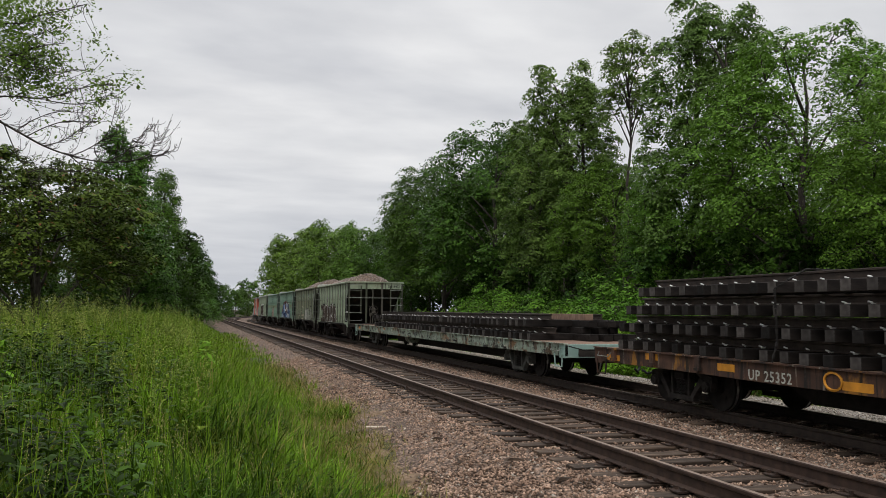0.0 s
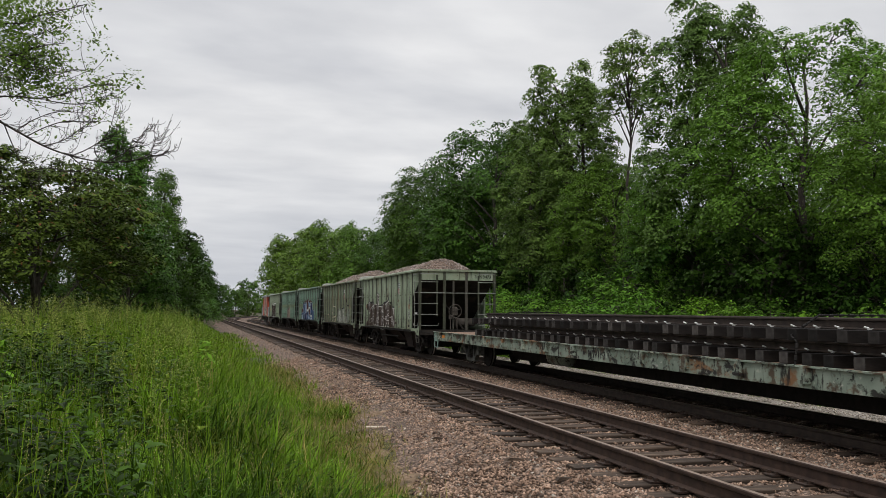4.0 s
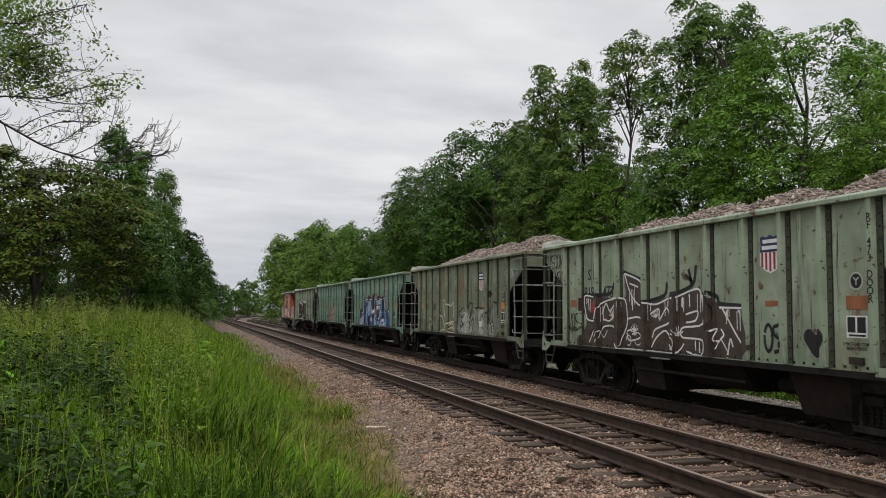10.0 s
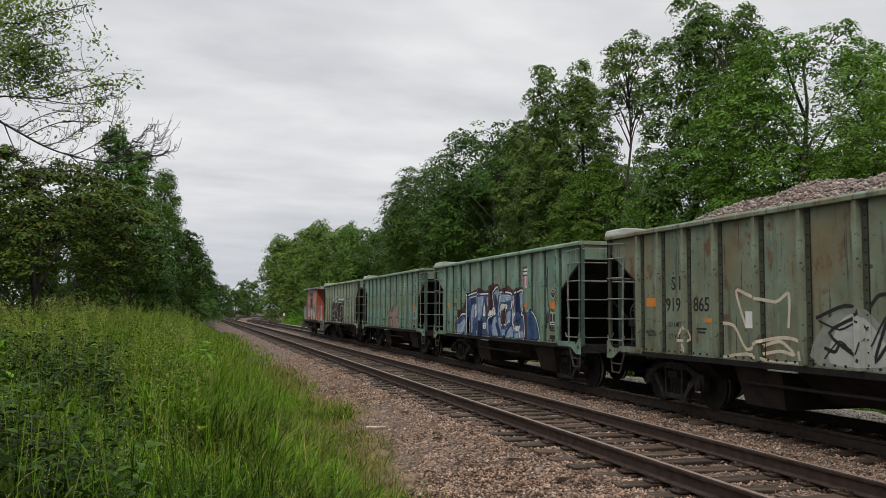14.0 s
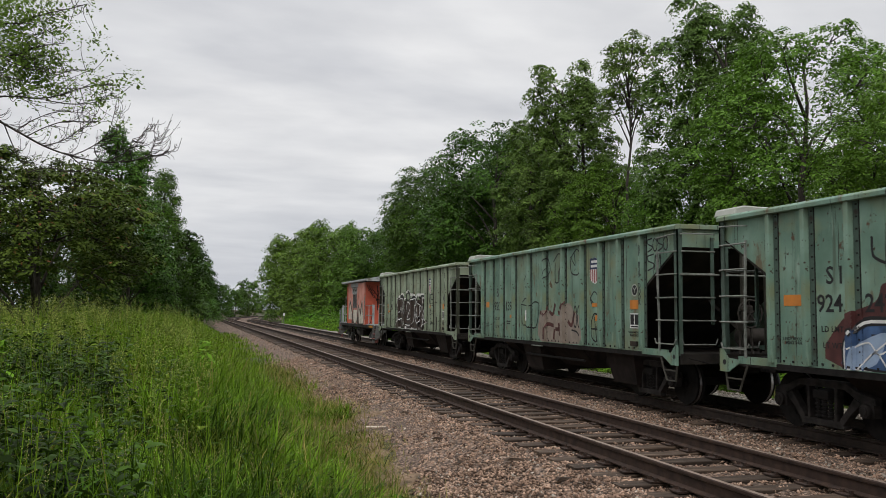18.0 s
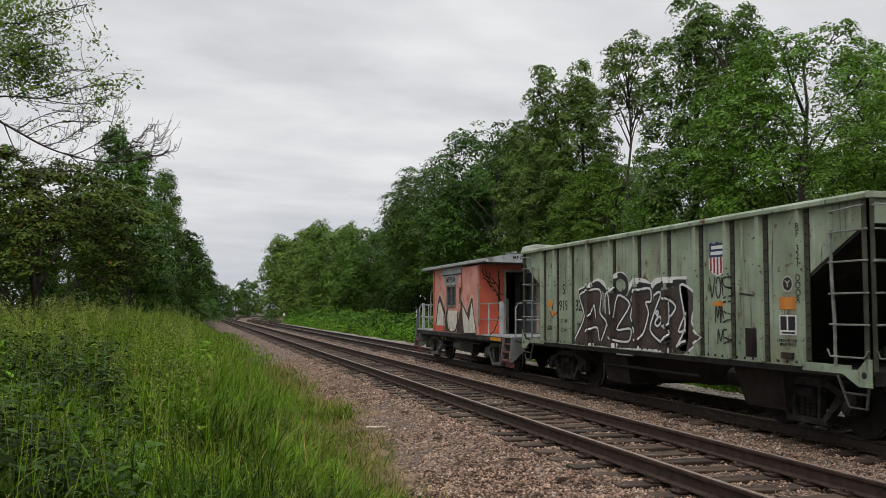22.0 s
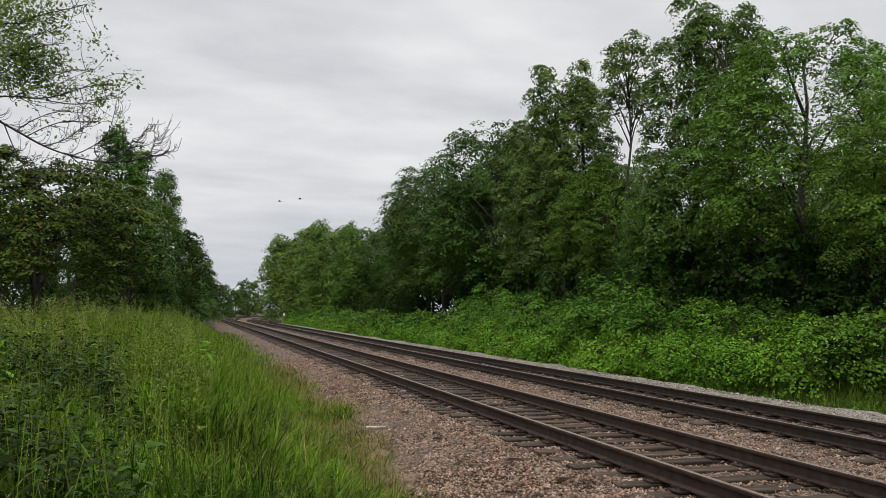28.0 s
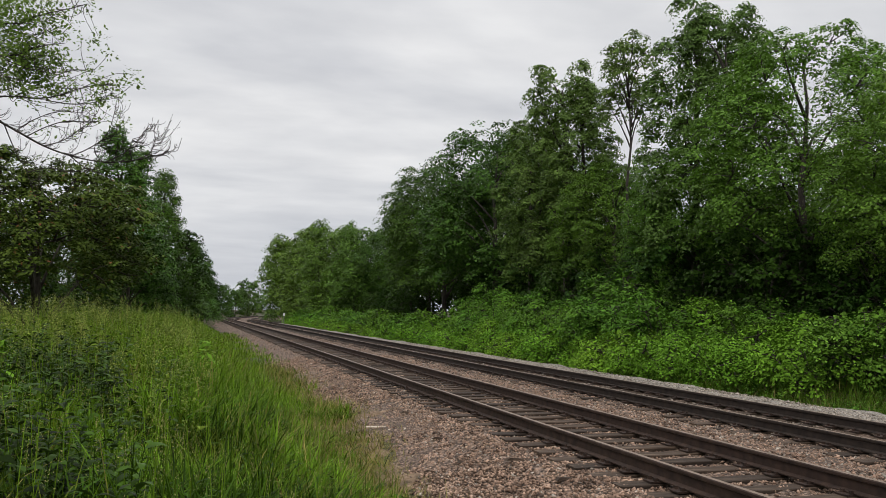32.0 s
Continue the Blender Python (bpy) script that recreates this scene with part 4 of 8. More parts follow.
def weed_patch(name, rng, x, y, height, leaf, material, label, rings=14, tip=None, slim=0.30):
    """Upright leafy stems; all leaves in one mesh."""
    n = len(x)
    base = np.stack([x, y, lie(x, y)], -1)
    lean = rng.normal(0, 0.10, (n, 2))
    cen, face, size = [], [], []
    for j in range(rings):
        t = 0.12 + 0.88 * (j + rng.random(n)) / rings
        ang = j * 2.4 + rng.uniform(0, 6.28, n)
        c = base + np.stack([lean[:, 0] * height * t, lean[:, 1] * height * t, height * t], -1)
        cen.append(c)
        face.append(np.stack([np.cos(ang), np.sin(ang), rng.uniform(0.1, 0.9, n)], -1))
        size.append(leaf * (1.75 - 1.0 * t) * rng.uniform(0.6, 1.3, n))
    me = lances(name, rng, np.concatenate(cen), np.concatenate(face), np.concatenate(size), material, slim)
    tagged(new(name, me), label, "weeds", kind="stuff")
    side = np.array([0.0026, 0, 0])
    top = base + np.stack([lean[:, 0] * height, lean[:, 1] * height, height], -1)
    v = np.stack([base - side, base + side, top + side * 0.5, top - side * 0.5], axis=1).reshape(-1, 3)
    tagged(new(name + "_stalks", quick_mesh(name, v, np.arange(4 * n).reshape(-1, 4), material)), "green stalks of the weeds", "weeds", kind="stuff")
    if tip:
        k = 60
        c = np.repeat(top, k, axis=0) + rng.normal(0, 1, (n * k, 3)) * np.array([0.030, 0.030, 0.085]) * np.repeat(rng.uniform(0.5, 1.3, (n, 1)), k, axis=0)
        me = leaves(tip, rng, c, rng.normal(0, 1, c.shape), rng.uniform(0.009, 0.021, n * k), BLOOM, 0.7)
        tagged(new(tip, me), "pale yellow-green flower heads of the tall weeds", "weeds", kind="stuff")


def make_weeds():
    rng = np.random.default_rng(61)
    x, y = verge(rng, 3000, -5.5, 0.0, 2.8, 13, 1.1)
    keep = patchy(rng, x, y, -0.8) & (x < -0.45 - 0.05 * y + rng.normal(0, 0.5, len(x)))
    x, y = x[keep], y[keep]
    weed_patch("leafy_weeds", rng, x, y, rng.uniform(0.4, 1.1, len(x)), 0.105, LEAF_HERB, "tall leafy green weeds on the bank", 20, None, 0.40)
    x, y = verge(rng, 1500, -6.5, 0.1, 7.5, 26, 1.1)
    keep = patchy(rng, x, y, -0.2)
    x, y = x[keep], y[keep]
    weed_patch("flowering_weeds", rng, x, y, rng.uniform(0.7, 1.2, len(x)), 0.085, LEAF_WEED, "tall flowering weeds on the bank", 15, "flower_heads")
    x, y = verge(rng, 1400, -9, 0.8, 18, 60, 1.2)
    weed_patch("distant_weeds", rng, x, y, rng.uniform(0.6, 1.1, len(x)), 0.13, LEAF_WEED, "green weeds along the far bank", 11)
    y = 9 + 30 * rng.random(2600) ** 1.3
    x = rng.uniform(13.4, 17.0, len(y))
    keep = patchy(rng, x, y, -0.7)
    x, y = x[keep], y[keep]
    weed_patch("trackside_weeds", rng, x, y, rng.uniform(0.15, 0.5, len(x)) * (0.6 + 0.4 * ease((x - 13.4) / 1.5)), 0.12, LEAF_UNDER, "low green weeds beyond the tracks", 9)
    for i, (px, py, h) in enumerate(((-2.62, 12.0, 1.10), (0.25, 15.0, 0.95), (-1.75, 9.0, 0.95), (-3.1, 11.0, 1.0))):
        plant = tagged(new("milkweed_plant"), "tall broad-leaved green weed standing above the grass", "plant", "single tall weeds")
        g = float(lie(px, py))
        st = Shape()
        st.path([(0, 0, 0), (0.03, 0.02, h * 0.5), (0.02, 0.05, h)], 0.011, 5, 0.005)
        part("stem", st, LEAF_WEED, plant)
        r = np.random.default_rng(70 + i)
        k = 90
        t = r.random(k) * 0.75 + 0.25
        a = r.uniform(0, 6.28, k)
        reach = 0.26 * (1.25 - 0.8 * t) * r.uniform(0.4, 1.0, k)
        c = np.stack([np.cos(a) * reach, np.sin(a) * reach, h * t], -1)
        f = np.stack([np.cos(a) * 0.5, np.sin(a) * 0.5, np.full(k, 0.85)], -1) + r.normal(0, 0.2, (k, 3))
        part("foliage", leaves("foliage", r, c, f, r.uniform(0.11, 0.20, k), LEAF_BUSH, 0.36), None, plant)
        plant.matrix_basis = pose(px, py, g)


def make_posts():
    """White-topped marker posts far down the line."""
    for x, y, h in ((12.2, 118, 1.7), (0.9, 96, 1.6)):
        p = tagged(new("marker_post"), "slim grey marker post with a white top", "post", "marker posts")
        part("post", Shape().box(-0.05, 0.05, -0.05, 0.05, -0.3, h - 0.35), BARK_GREY, p)
        part("plate", Shape().box(-0.14, 0.14, -0.06, -0.03, h - 0.4, h), POST_WHITE, p, "white plate")
        p.matrix_basis = pose(x, y, float(lie(x, y)))


POST_WHITE = surface("white_plate_paint", [(0.3, (0.55, 0.55, 0.52)), (0.7, (0.7, 0.7, 0.68))], scale=6, bump=0)


def make_scraps():
    """Bits lying at the edge of the ballast."""
    s = Shape().prism([(0, 0), (0.55, 0.02), (0.56, 0.09), (0.02, 0.10)], "z", 0, 0.02)
    o = tagged(new("wood_splinter", s.mesh("wood_splinter", [SEEDWOOD])), "pale splinter of wood lying on the gravel", "debris")
    o.matrix_basis = pose(2.95, 14.6, float(crown_of_bed(2.95, 14.6)) + 0.03, 3, 2, 12)
    rng = random.Random(19)
    for x, y, a, ln in ((4.02, 10.2, 12, 0.42), (3.7, 12.6, -18, 0.30), (4.05, 8.9, 30, 0.36), (3.45, 10.9, 70, 0.2), (3.9, 15.5, 20, 0.34)):
        b = Shape()
        ring = [(-ln / 2, -0.02, 0), (-ln / 2, 0.03, 0), (-ln / 2 + 0.06, 0.02, 0.03), (-ln / 2 + 0.06, -0.015, 0.035), (ln / 2 - rng.uniform(0, 0.1), -0.012, 0), (ln / 2, 0.035, 0), (ln / 2 - 0.08, 0.02, 0.022), (ln / 2 - 0.1, -0.005, 0.016)]
        b.add(ring, [(0, 1, 2, 3), (4, 7, 6, 5), (0, 4, 5, 1), (1, 5, 6, 2), (2, 6, 7, 3), (3, 7, 4, 0)])
        o = tagged(new("tie_splinter", b.mesh("tie_splinter", [TIE])), "dark splinter split off a wooden tie", "debris", "tie splinters")
        o.matrix_basis = pose(x, y, float(crown_of_bed(x, y)) + 0.015, 2, 4, a)


SEEDWOOD = surface("pale_wood", [(0.3, (0.42, 0.35, 0.26)), (0.7, (0.58, 0.50, 0.40))], scale=8, stretch=(0.3, 2, 2), bump=0.3)
make_posts()
make_scraps()
make_woods()
make_sumac()
make_overhang()
make_bushes()
make_grass()
make_weeds()

# ---- train: paints ----
GREEN = surface("green_hopper_paint", [(0.25, (0.150, 0.188, 0.128)), (0.5, (0.242, 0.295, 0.208)), (0.75, (0.345, 0.405, 0.300))], scale=1.3, rough=0.6, bump=0.15, bump_scale=30,
                spots=(0.105, 0.052, 0.026), spot_scale=4.0, spot_from=0.63, spot_to=0.68, more=[((0.055, 0.040, 0.027), 11.0, 0.66, 0.70), ((0.33, 0.37, 0.29), 2.2, 0.62, 0.80)],
                runs=[((0.150, 0.125, 0.068), 0.8, 0.8, 0.52, 0.68, 0.55), ((0.050, 0.048, 0.034), 5.0, 0.45, 0.57, 0.68, 0.60), ((0.125, 0.066, 0.032), 2.6, 1.6, 0.62, 0.68, 0.80), ((0.43, 0.48, 0.38), 6.0, 0.9, 0.60, 0.70, 0.5), ((0.018, 0.016, 0.013), 15.0, 0.6, 0.61, 0.66, 0.9)])
GREEN_DULL = surface("dull_green_hopper_paint", [(0.25, (0.092, 0.122, 0.082)), (0.5, (0.158, 0.202, 0.140)), (0.75, (0.235, 0.288, 0.208))], scale=1.3, rough=0.6, bump=0.15, bump_scale=30,
                     spots=(0.115, 0.056, 0.026), spot_scale=2.6, spot_from=0.60, spot_to=0.70, more=[((0.050, 0.036, 0.024), 11.0, 0.64, 0.69), ((0.175, 0.150, 0.085), 1.1, 0.50, 0.72)],
                     runs=[((0.125, 0.100, 0.050), 0.8, 0.8, 0.46, 0.64, 0.65), ((0.036, 0.034, 0.024), 5.0, 0.45, 0.55, 0.66, 0.65), ((0.120, 0.058, 0.025), 2.6, 1.6, 0.60, 0.67, 0.85), ((0.30, 0.34, 0.26), 6.0, 0.9, 0.60, 0.70, 0.5), ((0.018, 0.016, 0.013), 15.0, 0.6, 0.61, 0.66, 0.9)])
# flange tones: weathering over a dark base that paints shade beside the posts
GREEN_FLANGE = surface("weathered_shaded_green_flange", [(0.25, (0.020, 0.023, 0.015)), (0.75, (0.075, 0.083, 0.055))], scale=2.5, rough=0.7, bump=0.15, spots=(0.035, 0.026, 0.018), spot_scale=4, streak=(0.03, 0.027, 0.02))
TEAL_FLANGE = surface("weathered_shaded_teal_flange", [(0.25, (0.034, 0.055, 0.043)), (0.75, (0.085, 0.130, 0.103))], scale=2.5, rough=0.7, bump=0.15, spots=(0.035, 0.028, 0.020), spot_scale=4, streak=(0.03, 0.03, 0.022))
TEAL = surface("teal_hopper_paint", [(0.25, (0.088, 0.160, 0.118)), (0.5, (0.152, 0.250, 0.190)), (0.75, (0.238, 0.355, 0.280))], scale=1.3, rough=0.6, bump=0.15, bump_scale=30,
               spots=(0.095, 0.050, 0.026), spot_scale=4.0, spot_from=0.64, spot_to=0.69, more=[((0.055, 0.042, 0.027), 11.0, 0.66, 0.70), ((0.185, 0.215, 0.120), 1.4, 0.52, 0.70)],
               runs=[((0.165, 0.165, 0.090), 0.8, 0.8, 0.50, 0.66, 0.60), ((0.050, 0.055, 0.038), 5.0, 0.45, 0.57, 0.68, 0.60), ((0.125, 0.070, 0.034), 2.6, 1.6, 0.62, 0.68, 0.75), ((0.36, 0.48, 0.39), 6.0, 0.9, 0.60, 0.70, 0.45), ((0.018, 0.017, 0.013), 15.0, 0.6, 0.61, 0.66, 0.9)])
# near-black sheet tone with browner blotches
DARK_SHEET = surface("dark_sheet", [(0.3, (0.010, 0.009, 0.0075)), (0.7, (0.036, 0.031, 0.026))], scale=3, rough=0.85, bump=0.3, bump_scale=25, spots=(0.05, 0.034, 0.025), spot_scale=2, spec=0.2)
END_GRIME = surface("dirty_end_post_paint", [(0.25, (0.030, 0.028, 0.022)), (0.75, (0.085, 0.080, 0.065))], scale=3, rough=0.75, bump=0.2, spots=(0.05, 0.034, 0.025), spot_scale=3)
MINT = surface("pale_mint_paint", [(0.3, (0.17, 0.265, 0.235)), (0.7, (0.27, 0.375, 0.335))], scale=2, rough=0.6, bump=0.15, spots=(0.10, 0.07, 0.05), spot_scale=4, spot_from=0.62, spot_to=0.68)
GREY_IRON = surface("grey_painted_iron", [(0.3, (0.085, 0.090, 0.085)), (0.7, (0.17, 0.175, 0.165))], scale=6, rough=0.6, bump=0.25, bump_scale=40, spots=(0.07, 0.05, 0.04), spot_scale=4)
# rust brown taken near black to paint the shade under the cars
CHUTE = surface("rusty_shaded_chute", [(0.3, (0.008, 0.006, 0.005)), (0.7, (0.026, 0.018, 0.015))], scale=4, rough=0.85, bump=0.3, bump_scale=30, spec=0.2)
RUNG = surface("worn_rung", [(0.3, (0.11, 0.12, 0.105)), (0.7, (0.24, 0.25, 0.225))], scale=9, rough=0.5, bump=0.1)
TREAD = surface("polished_tread", [(0.3, (0.35, 0.34, 0.33)), (0.7, (0.55, 0.54, 0.53))], scale=12, rough=0.3, metal=0.9, bump=0.0)
FLAT_TEAL = surface("flat_car_paint", [(0.25, (0.125, 0.165, 0.128)), (0.75, (0.30, 0.35, 0.285))], scale=2.5, rough=0.65, bump=0.2, bump_scale=30,
                    runs=[((0.20, 0.090, 0.032), 1.3, 2.5, 0.56, 0.62, 0.9), ((0.070, 0.040, 0.022), 3.0, 3.0, 0.53, 0.60, 0.90), ((0.014, 0.012, 0.011), 2.2, 4.0, 0.56, 0.61, 0.95), ((0.012, 0.010, 0.009), 9.0, 1.6, 0.56, 0.62, 0.95), ((0.42, 0.43, 0.36), 5.0, 6.0, 0.60, 0.66, 0.8), ((0.012, 0.010, 0.009), 8.0, 6.0, 0.60, 0.65, 0.95)])
FLAT_RUST = surface("rusted_flat_car_paint", [(0.25, (0.026, 0.014, 0.010)), (0.75, (0.095, 0.048, 0.030))], scale=3, rough=0.8, bump=0.3, bump_scale=30,
                    runs=[((0.27, 0.125, 0.020), 1.6, 0.8, 0.56, 0.62, 0.9), ((0.010, 0.009, 0.008), 5.0, 0.6, 0.53, 0.61, 0.95), ((0.22, 0.19, 0.155), 9.0, 1.0, 0.61, 0.67, 0.85), ((0.012, 0.010, 0.009), 14.0, 0.6, 0.58, 0.64, 0.9)])
DECK = surface("wooden_deck", [(0.3, (0.13, 0.080, 0.055)), (0.7, (0.27, 0.175, 0.125))], scale=5, stretch=(0.3, 3, 1), bump=0.3, bump_scale=20, spots=(0.09, 0.06, 0.05), spot_scale=2)
ORANGE = surface("faded_orange_paint", [(0.3, (0.45, 0.180, 0.140)), (0.7, (0.60, 0.290, 0.235))], scale=1.2, rough=0.65, bump=0.12, bump_scale=25, spots=(0.42, 0.12, 0.07), spot_scale=2.2, more=[((0.60, 0.36, 0.29), 1.6, 0.58, 0.72)], streak=(0.34, 0.17, 0.13), streak_amount=0.4)
RED_PAINT = surface("fresh_orange_red_paint", [(0.3, (0.44, 0.085, 0.048)), (0.7, (0.55, 0.120, 0.072))], scale=2, rough=0.5, bump=0.1)
ROOF_GREY = surface("grey_roof_paint", [(0.3, (0.23, 0.255, 0.258)), (0.7, (0.39, 0.42, 0.42))], scale=2.5, rough=0.6, bump=0.15, bump_scale=30, spots=(0.16, 0.15, 0.13), spot_scale=3)
DOOR_GREY = surface("dark_grey_door_paint", [(0.3, (0.070, 0.080, 0.088)), (0.7, (0.120, 0.132, 0.142))], scale=3, rough=0.55, bump=0.1)
STEP_RED = surface("faded_red_step_paint", [(0.3, (0.13, 0.040, 0.035)), (0.7, (0.22, 0.075, 0.065))], scale=5, rough=0.7, bump=0.2)
INSIDE = surface("dim_cabin_lining", [(0.3, (0.03, 0.032, 0.034)), (0.7, (0.05, 0.052, 0.055))], scale=3, rough=0.8, bump=0)


def plain(name, colour, rough=0.55, grain=0.12):
    lo, hi = [c * (1 - grain) for c in colour], [min(1, c * (1 + grain)) for c in colour]
    return surface(name, [(0.3, lo), (0.7, hi)], scale=5, rough=rough, bump=0.05)


WHITE = plain("white_paint", (0.62, 0.62, 0.60))
OFF_WHITE = plain("faded_white_paint", (0.36, 0.37, 0.33))
BLACK = plain("black_paint", (0.014, 0.014, 0.015))
SPRAY_BROWN = plain("brown_spray_paint", (0.055, 0.040, 0.032), grain=0.35)
SPRAY_MAROON = plain("maroon_spray_paint", (0.075, 0.026, 0.024), grain=0.3)
SPRAY_BLUE = plain("blue_spray_paint", (0.045, 0.088, 0.185), grain=0.45)
SPRAY_PALE = plain("pale_blue_spray_paint", (0.26, 0.34, 0.46), grain=0.2)
HALO = plain("faded_pink_halo", (0.46, 0.34, 0.30), grain=0.2)
SPRAY_GREY = plain("grey_spray_paint", (0.20, 0.215, 0.18), grain=0.25)
SPRAY_CREAM = plain("cream_spray_paint", (0.52, 0.45, 0.34), grain=0.16)
SPRAY_BONE = plain("bone_white_spray_paint", (0.56, 0.52, 0.44), grain=0.22)
SPRAY_PINK = plain("washed_pink_spray_paint", (0.24, 0.20, 0.165), grain=0.2)
SIGN_ORANGE = plain("orange_marking", (0.52, 0.19, 0.035))
DULL_ORANGE = plain("dull_orange_marking", (0.25, 0.095, 0.040))
YELLOW = plain("yellow_marking", (0.50, 0.215, 0.022), grain=0.3)
SHIELD_BLUE = plain("dark_blue_marking", (0.018, 0.028, 0.075))
SHIELD_RED = plain("red_marking", (0.26, 0.030, 0.035))
CASTING = surface("dusty_casting", [(0.3, (0.040, 0.034, 0.028)), (0.7, (0.090, 0.078, 0.066))], scale=6, rough=0.75, bump=0.1)
m_, nt_, N_, L_ = mat("window_glass")
o_, g_ = N_("ShaderNodeOutputMaterial"), N_("ShaderNodeBsdfPrincipled")
g_.inputs["Base Color"].default_value = (0.05, 0.055, 0.06, 1)
g_.inputs["Roughness"].default_value, g_.inputs["Specular IOR Level"].default_value = 0.08, 0.6
L_(g_.outputs[0], o_.inputs["Surface"])
GLASS = m_

# ---- train: common pieces ----
WHEEL_R = 0.42


def disc(shape, x0, x1, y, z, r, n=20, k=0):
    return shape.bar((x0, y, z), (x1, y, z), r, n, k=k)


def wheelset_mesh():
    s = Shape()
    for side in (-1, 1):
        disc(s, side * 0.690, side * 0.720, 0, 0, 0.445, 24)
        disc(s, side * 0.745, side * 0.790, 0, 0, WHEEL_R + 0.002, 24, 1)
        disc(s, side * 0.715, side * 0.832, 0, 0, WHEEL_R, 24)
        disc(s, side * 0.825, side * 0.836, 0, 0, 0.33, 20)
        disc(s, side * 0.80, side * 0.88, 0, 0, 0.13, 12)
        for i in range(4):
            a = i * math.pi / 2
            s.bar((side * 0.84, 0.22 * math.cos(a), 0.22 * math.sin(a)), (side * 0.845, 0.22 * math.cos(a), 0.22 * math.sin(a)), 0.045, 8)
    disc(s, -1.0, 1.0, 0, 0, 0.075, 10)
    return s.mesh("wheelset", [IRON, TREAD])


TRUCK = surface("dusty_truck_iron", [(0.3, (0.007, 0.006, 0.0055)), (0.7, (0.036, 0.031, 0.028))], scale=7, rough=0.8, bump=0.3, bump_scale=40, spec=0.2)


def frame_mesh(side, base=1.727, m=None, high=0.0):
    """One truck side frame: arched top, sloping tension members, two columns, journal boxes."""
    s = Shape()
    a, b = side * 0.98, side * 1.10
    h = base / 2
    arch = [(-h - 0.15, 0.50), (-h - 0.13, 0.60), (-h + 0.18, 0.66 + high), (-0.46, 0.77 + high), (0.46, 0.77 + high), (h - 0.18, 0.66 + high), (h + 0.13, 0.60), (h + 0.15, 0.50),
            (h - 0.16, 0.535), (0.44, 0.665), (-0.44, 0.665), (-h + 0.16, 0.535)]
    s.prism(arch, "x", a, b)
    for e in (-1, 1):
        s.prism([(e * (h - 0.10), 0.50), (e * (h - 0.24), 0.57), (e * (h - 0.36), 0.42), (e * 0.345, 0.235), (e * 0.40, 0.15), (e * (h - 0.30), 0.33)], "x", a, b)
        s.prism([(e * 0.235, 0.20), (e * 0.295, 0.20), (e * 0.315, 0.68), (e * 0.255, 0.68)], "x", a, b)
        s.box(min(a, b) - 0.006, max(a, b) + 0.006, e * h - 0.125, e * h + 0.125, 0.33, 0.55)
        disc(s, a, b + side * 0.055, e * h, 0.42, 0.098, 14)
        disc(s, b + side * 0.05, b + side * 0.07, e * h, 0.42, 0.058, 12)
        for k in range(3):
            t = k * 2.094 + 0.5
            disc(s, b + side * 0.05, b + side * 0.072, e * h + 0.074 * math.cos(t), 0.42 + 0.074 * math.sin(t), 0.014, 6)
    s.prism([(-0.43, 0.12), (0.43, 0.12), (0.40, 0.215), (-0.40, 0.215)], "x", a, b)
    return s.mesh("side_frame", m or IRON, bevel=0.007)


def spring_mesh():
    """One coil spring: turns round a core."""
    s = Shape().bar((0, 0, 0.24), (0, 0, 0.49), 0.034, 6)
    for i in range(5):
        s.bar((0, 0, 0.24 + i * 0.055), (0, 0, 0.268 + i * 0.055), 0.055, 8)
    return s.mesh("spring", IRON)


BOLSTER = Shape().prism([(-1.12, 0.50), (-1.12, 0.62), (-0.4, 0.70), (0.4, 0.70), (1.12, 0.62), (1.12, 0.50), (0.5, 0.36), (-0.5, 0.36)], "y", -0.16, 0.16).mesh("bolster", IRON, bevel=0.01)
WHEELS, SPRINGS = wheelset_mesh(), spring_mesh()
TRUCK_PALE = surface("dusty_grey_truck_iron", [(0.3, (0.035, 0.036, 0.033)), (0.7, (0.105, 0.108, 0.098))], scale=6, rough=0.75, bump=0.3, bump_scale=40, spec=0.2)
FRAMES = {m: (frame_mesh(-1, m=m), frame_mesh(1, m=m)) for m in (TRUCK, GREY_IRON, TRUCK_PALE)}


def add_truck(car, y, m=TRUCK):
    truck = new("truck")
    truck.parent = car
    truck.matrix_basis = pose(0, y, 0)
    truck["label"] = "cast steel four-wheel truck"
    for f in FRAMES[m]:
        part("side_frame", f, None, truck)
    part("bolster", BOLSTER, None, truck)
    for x in (-1.04, 1.04):
        for dy in (-0.12, 0.0, 0.12):
            part("spring", SPRINGS, None, truck, at=pose(x, dy, 0))
    for dy in (-0.8635, 0.8635):
        part("wheelset", WHEELS, None, car, at=pose(0, y + dy, WHEEL_R))
    return truck


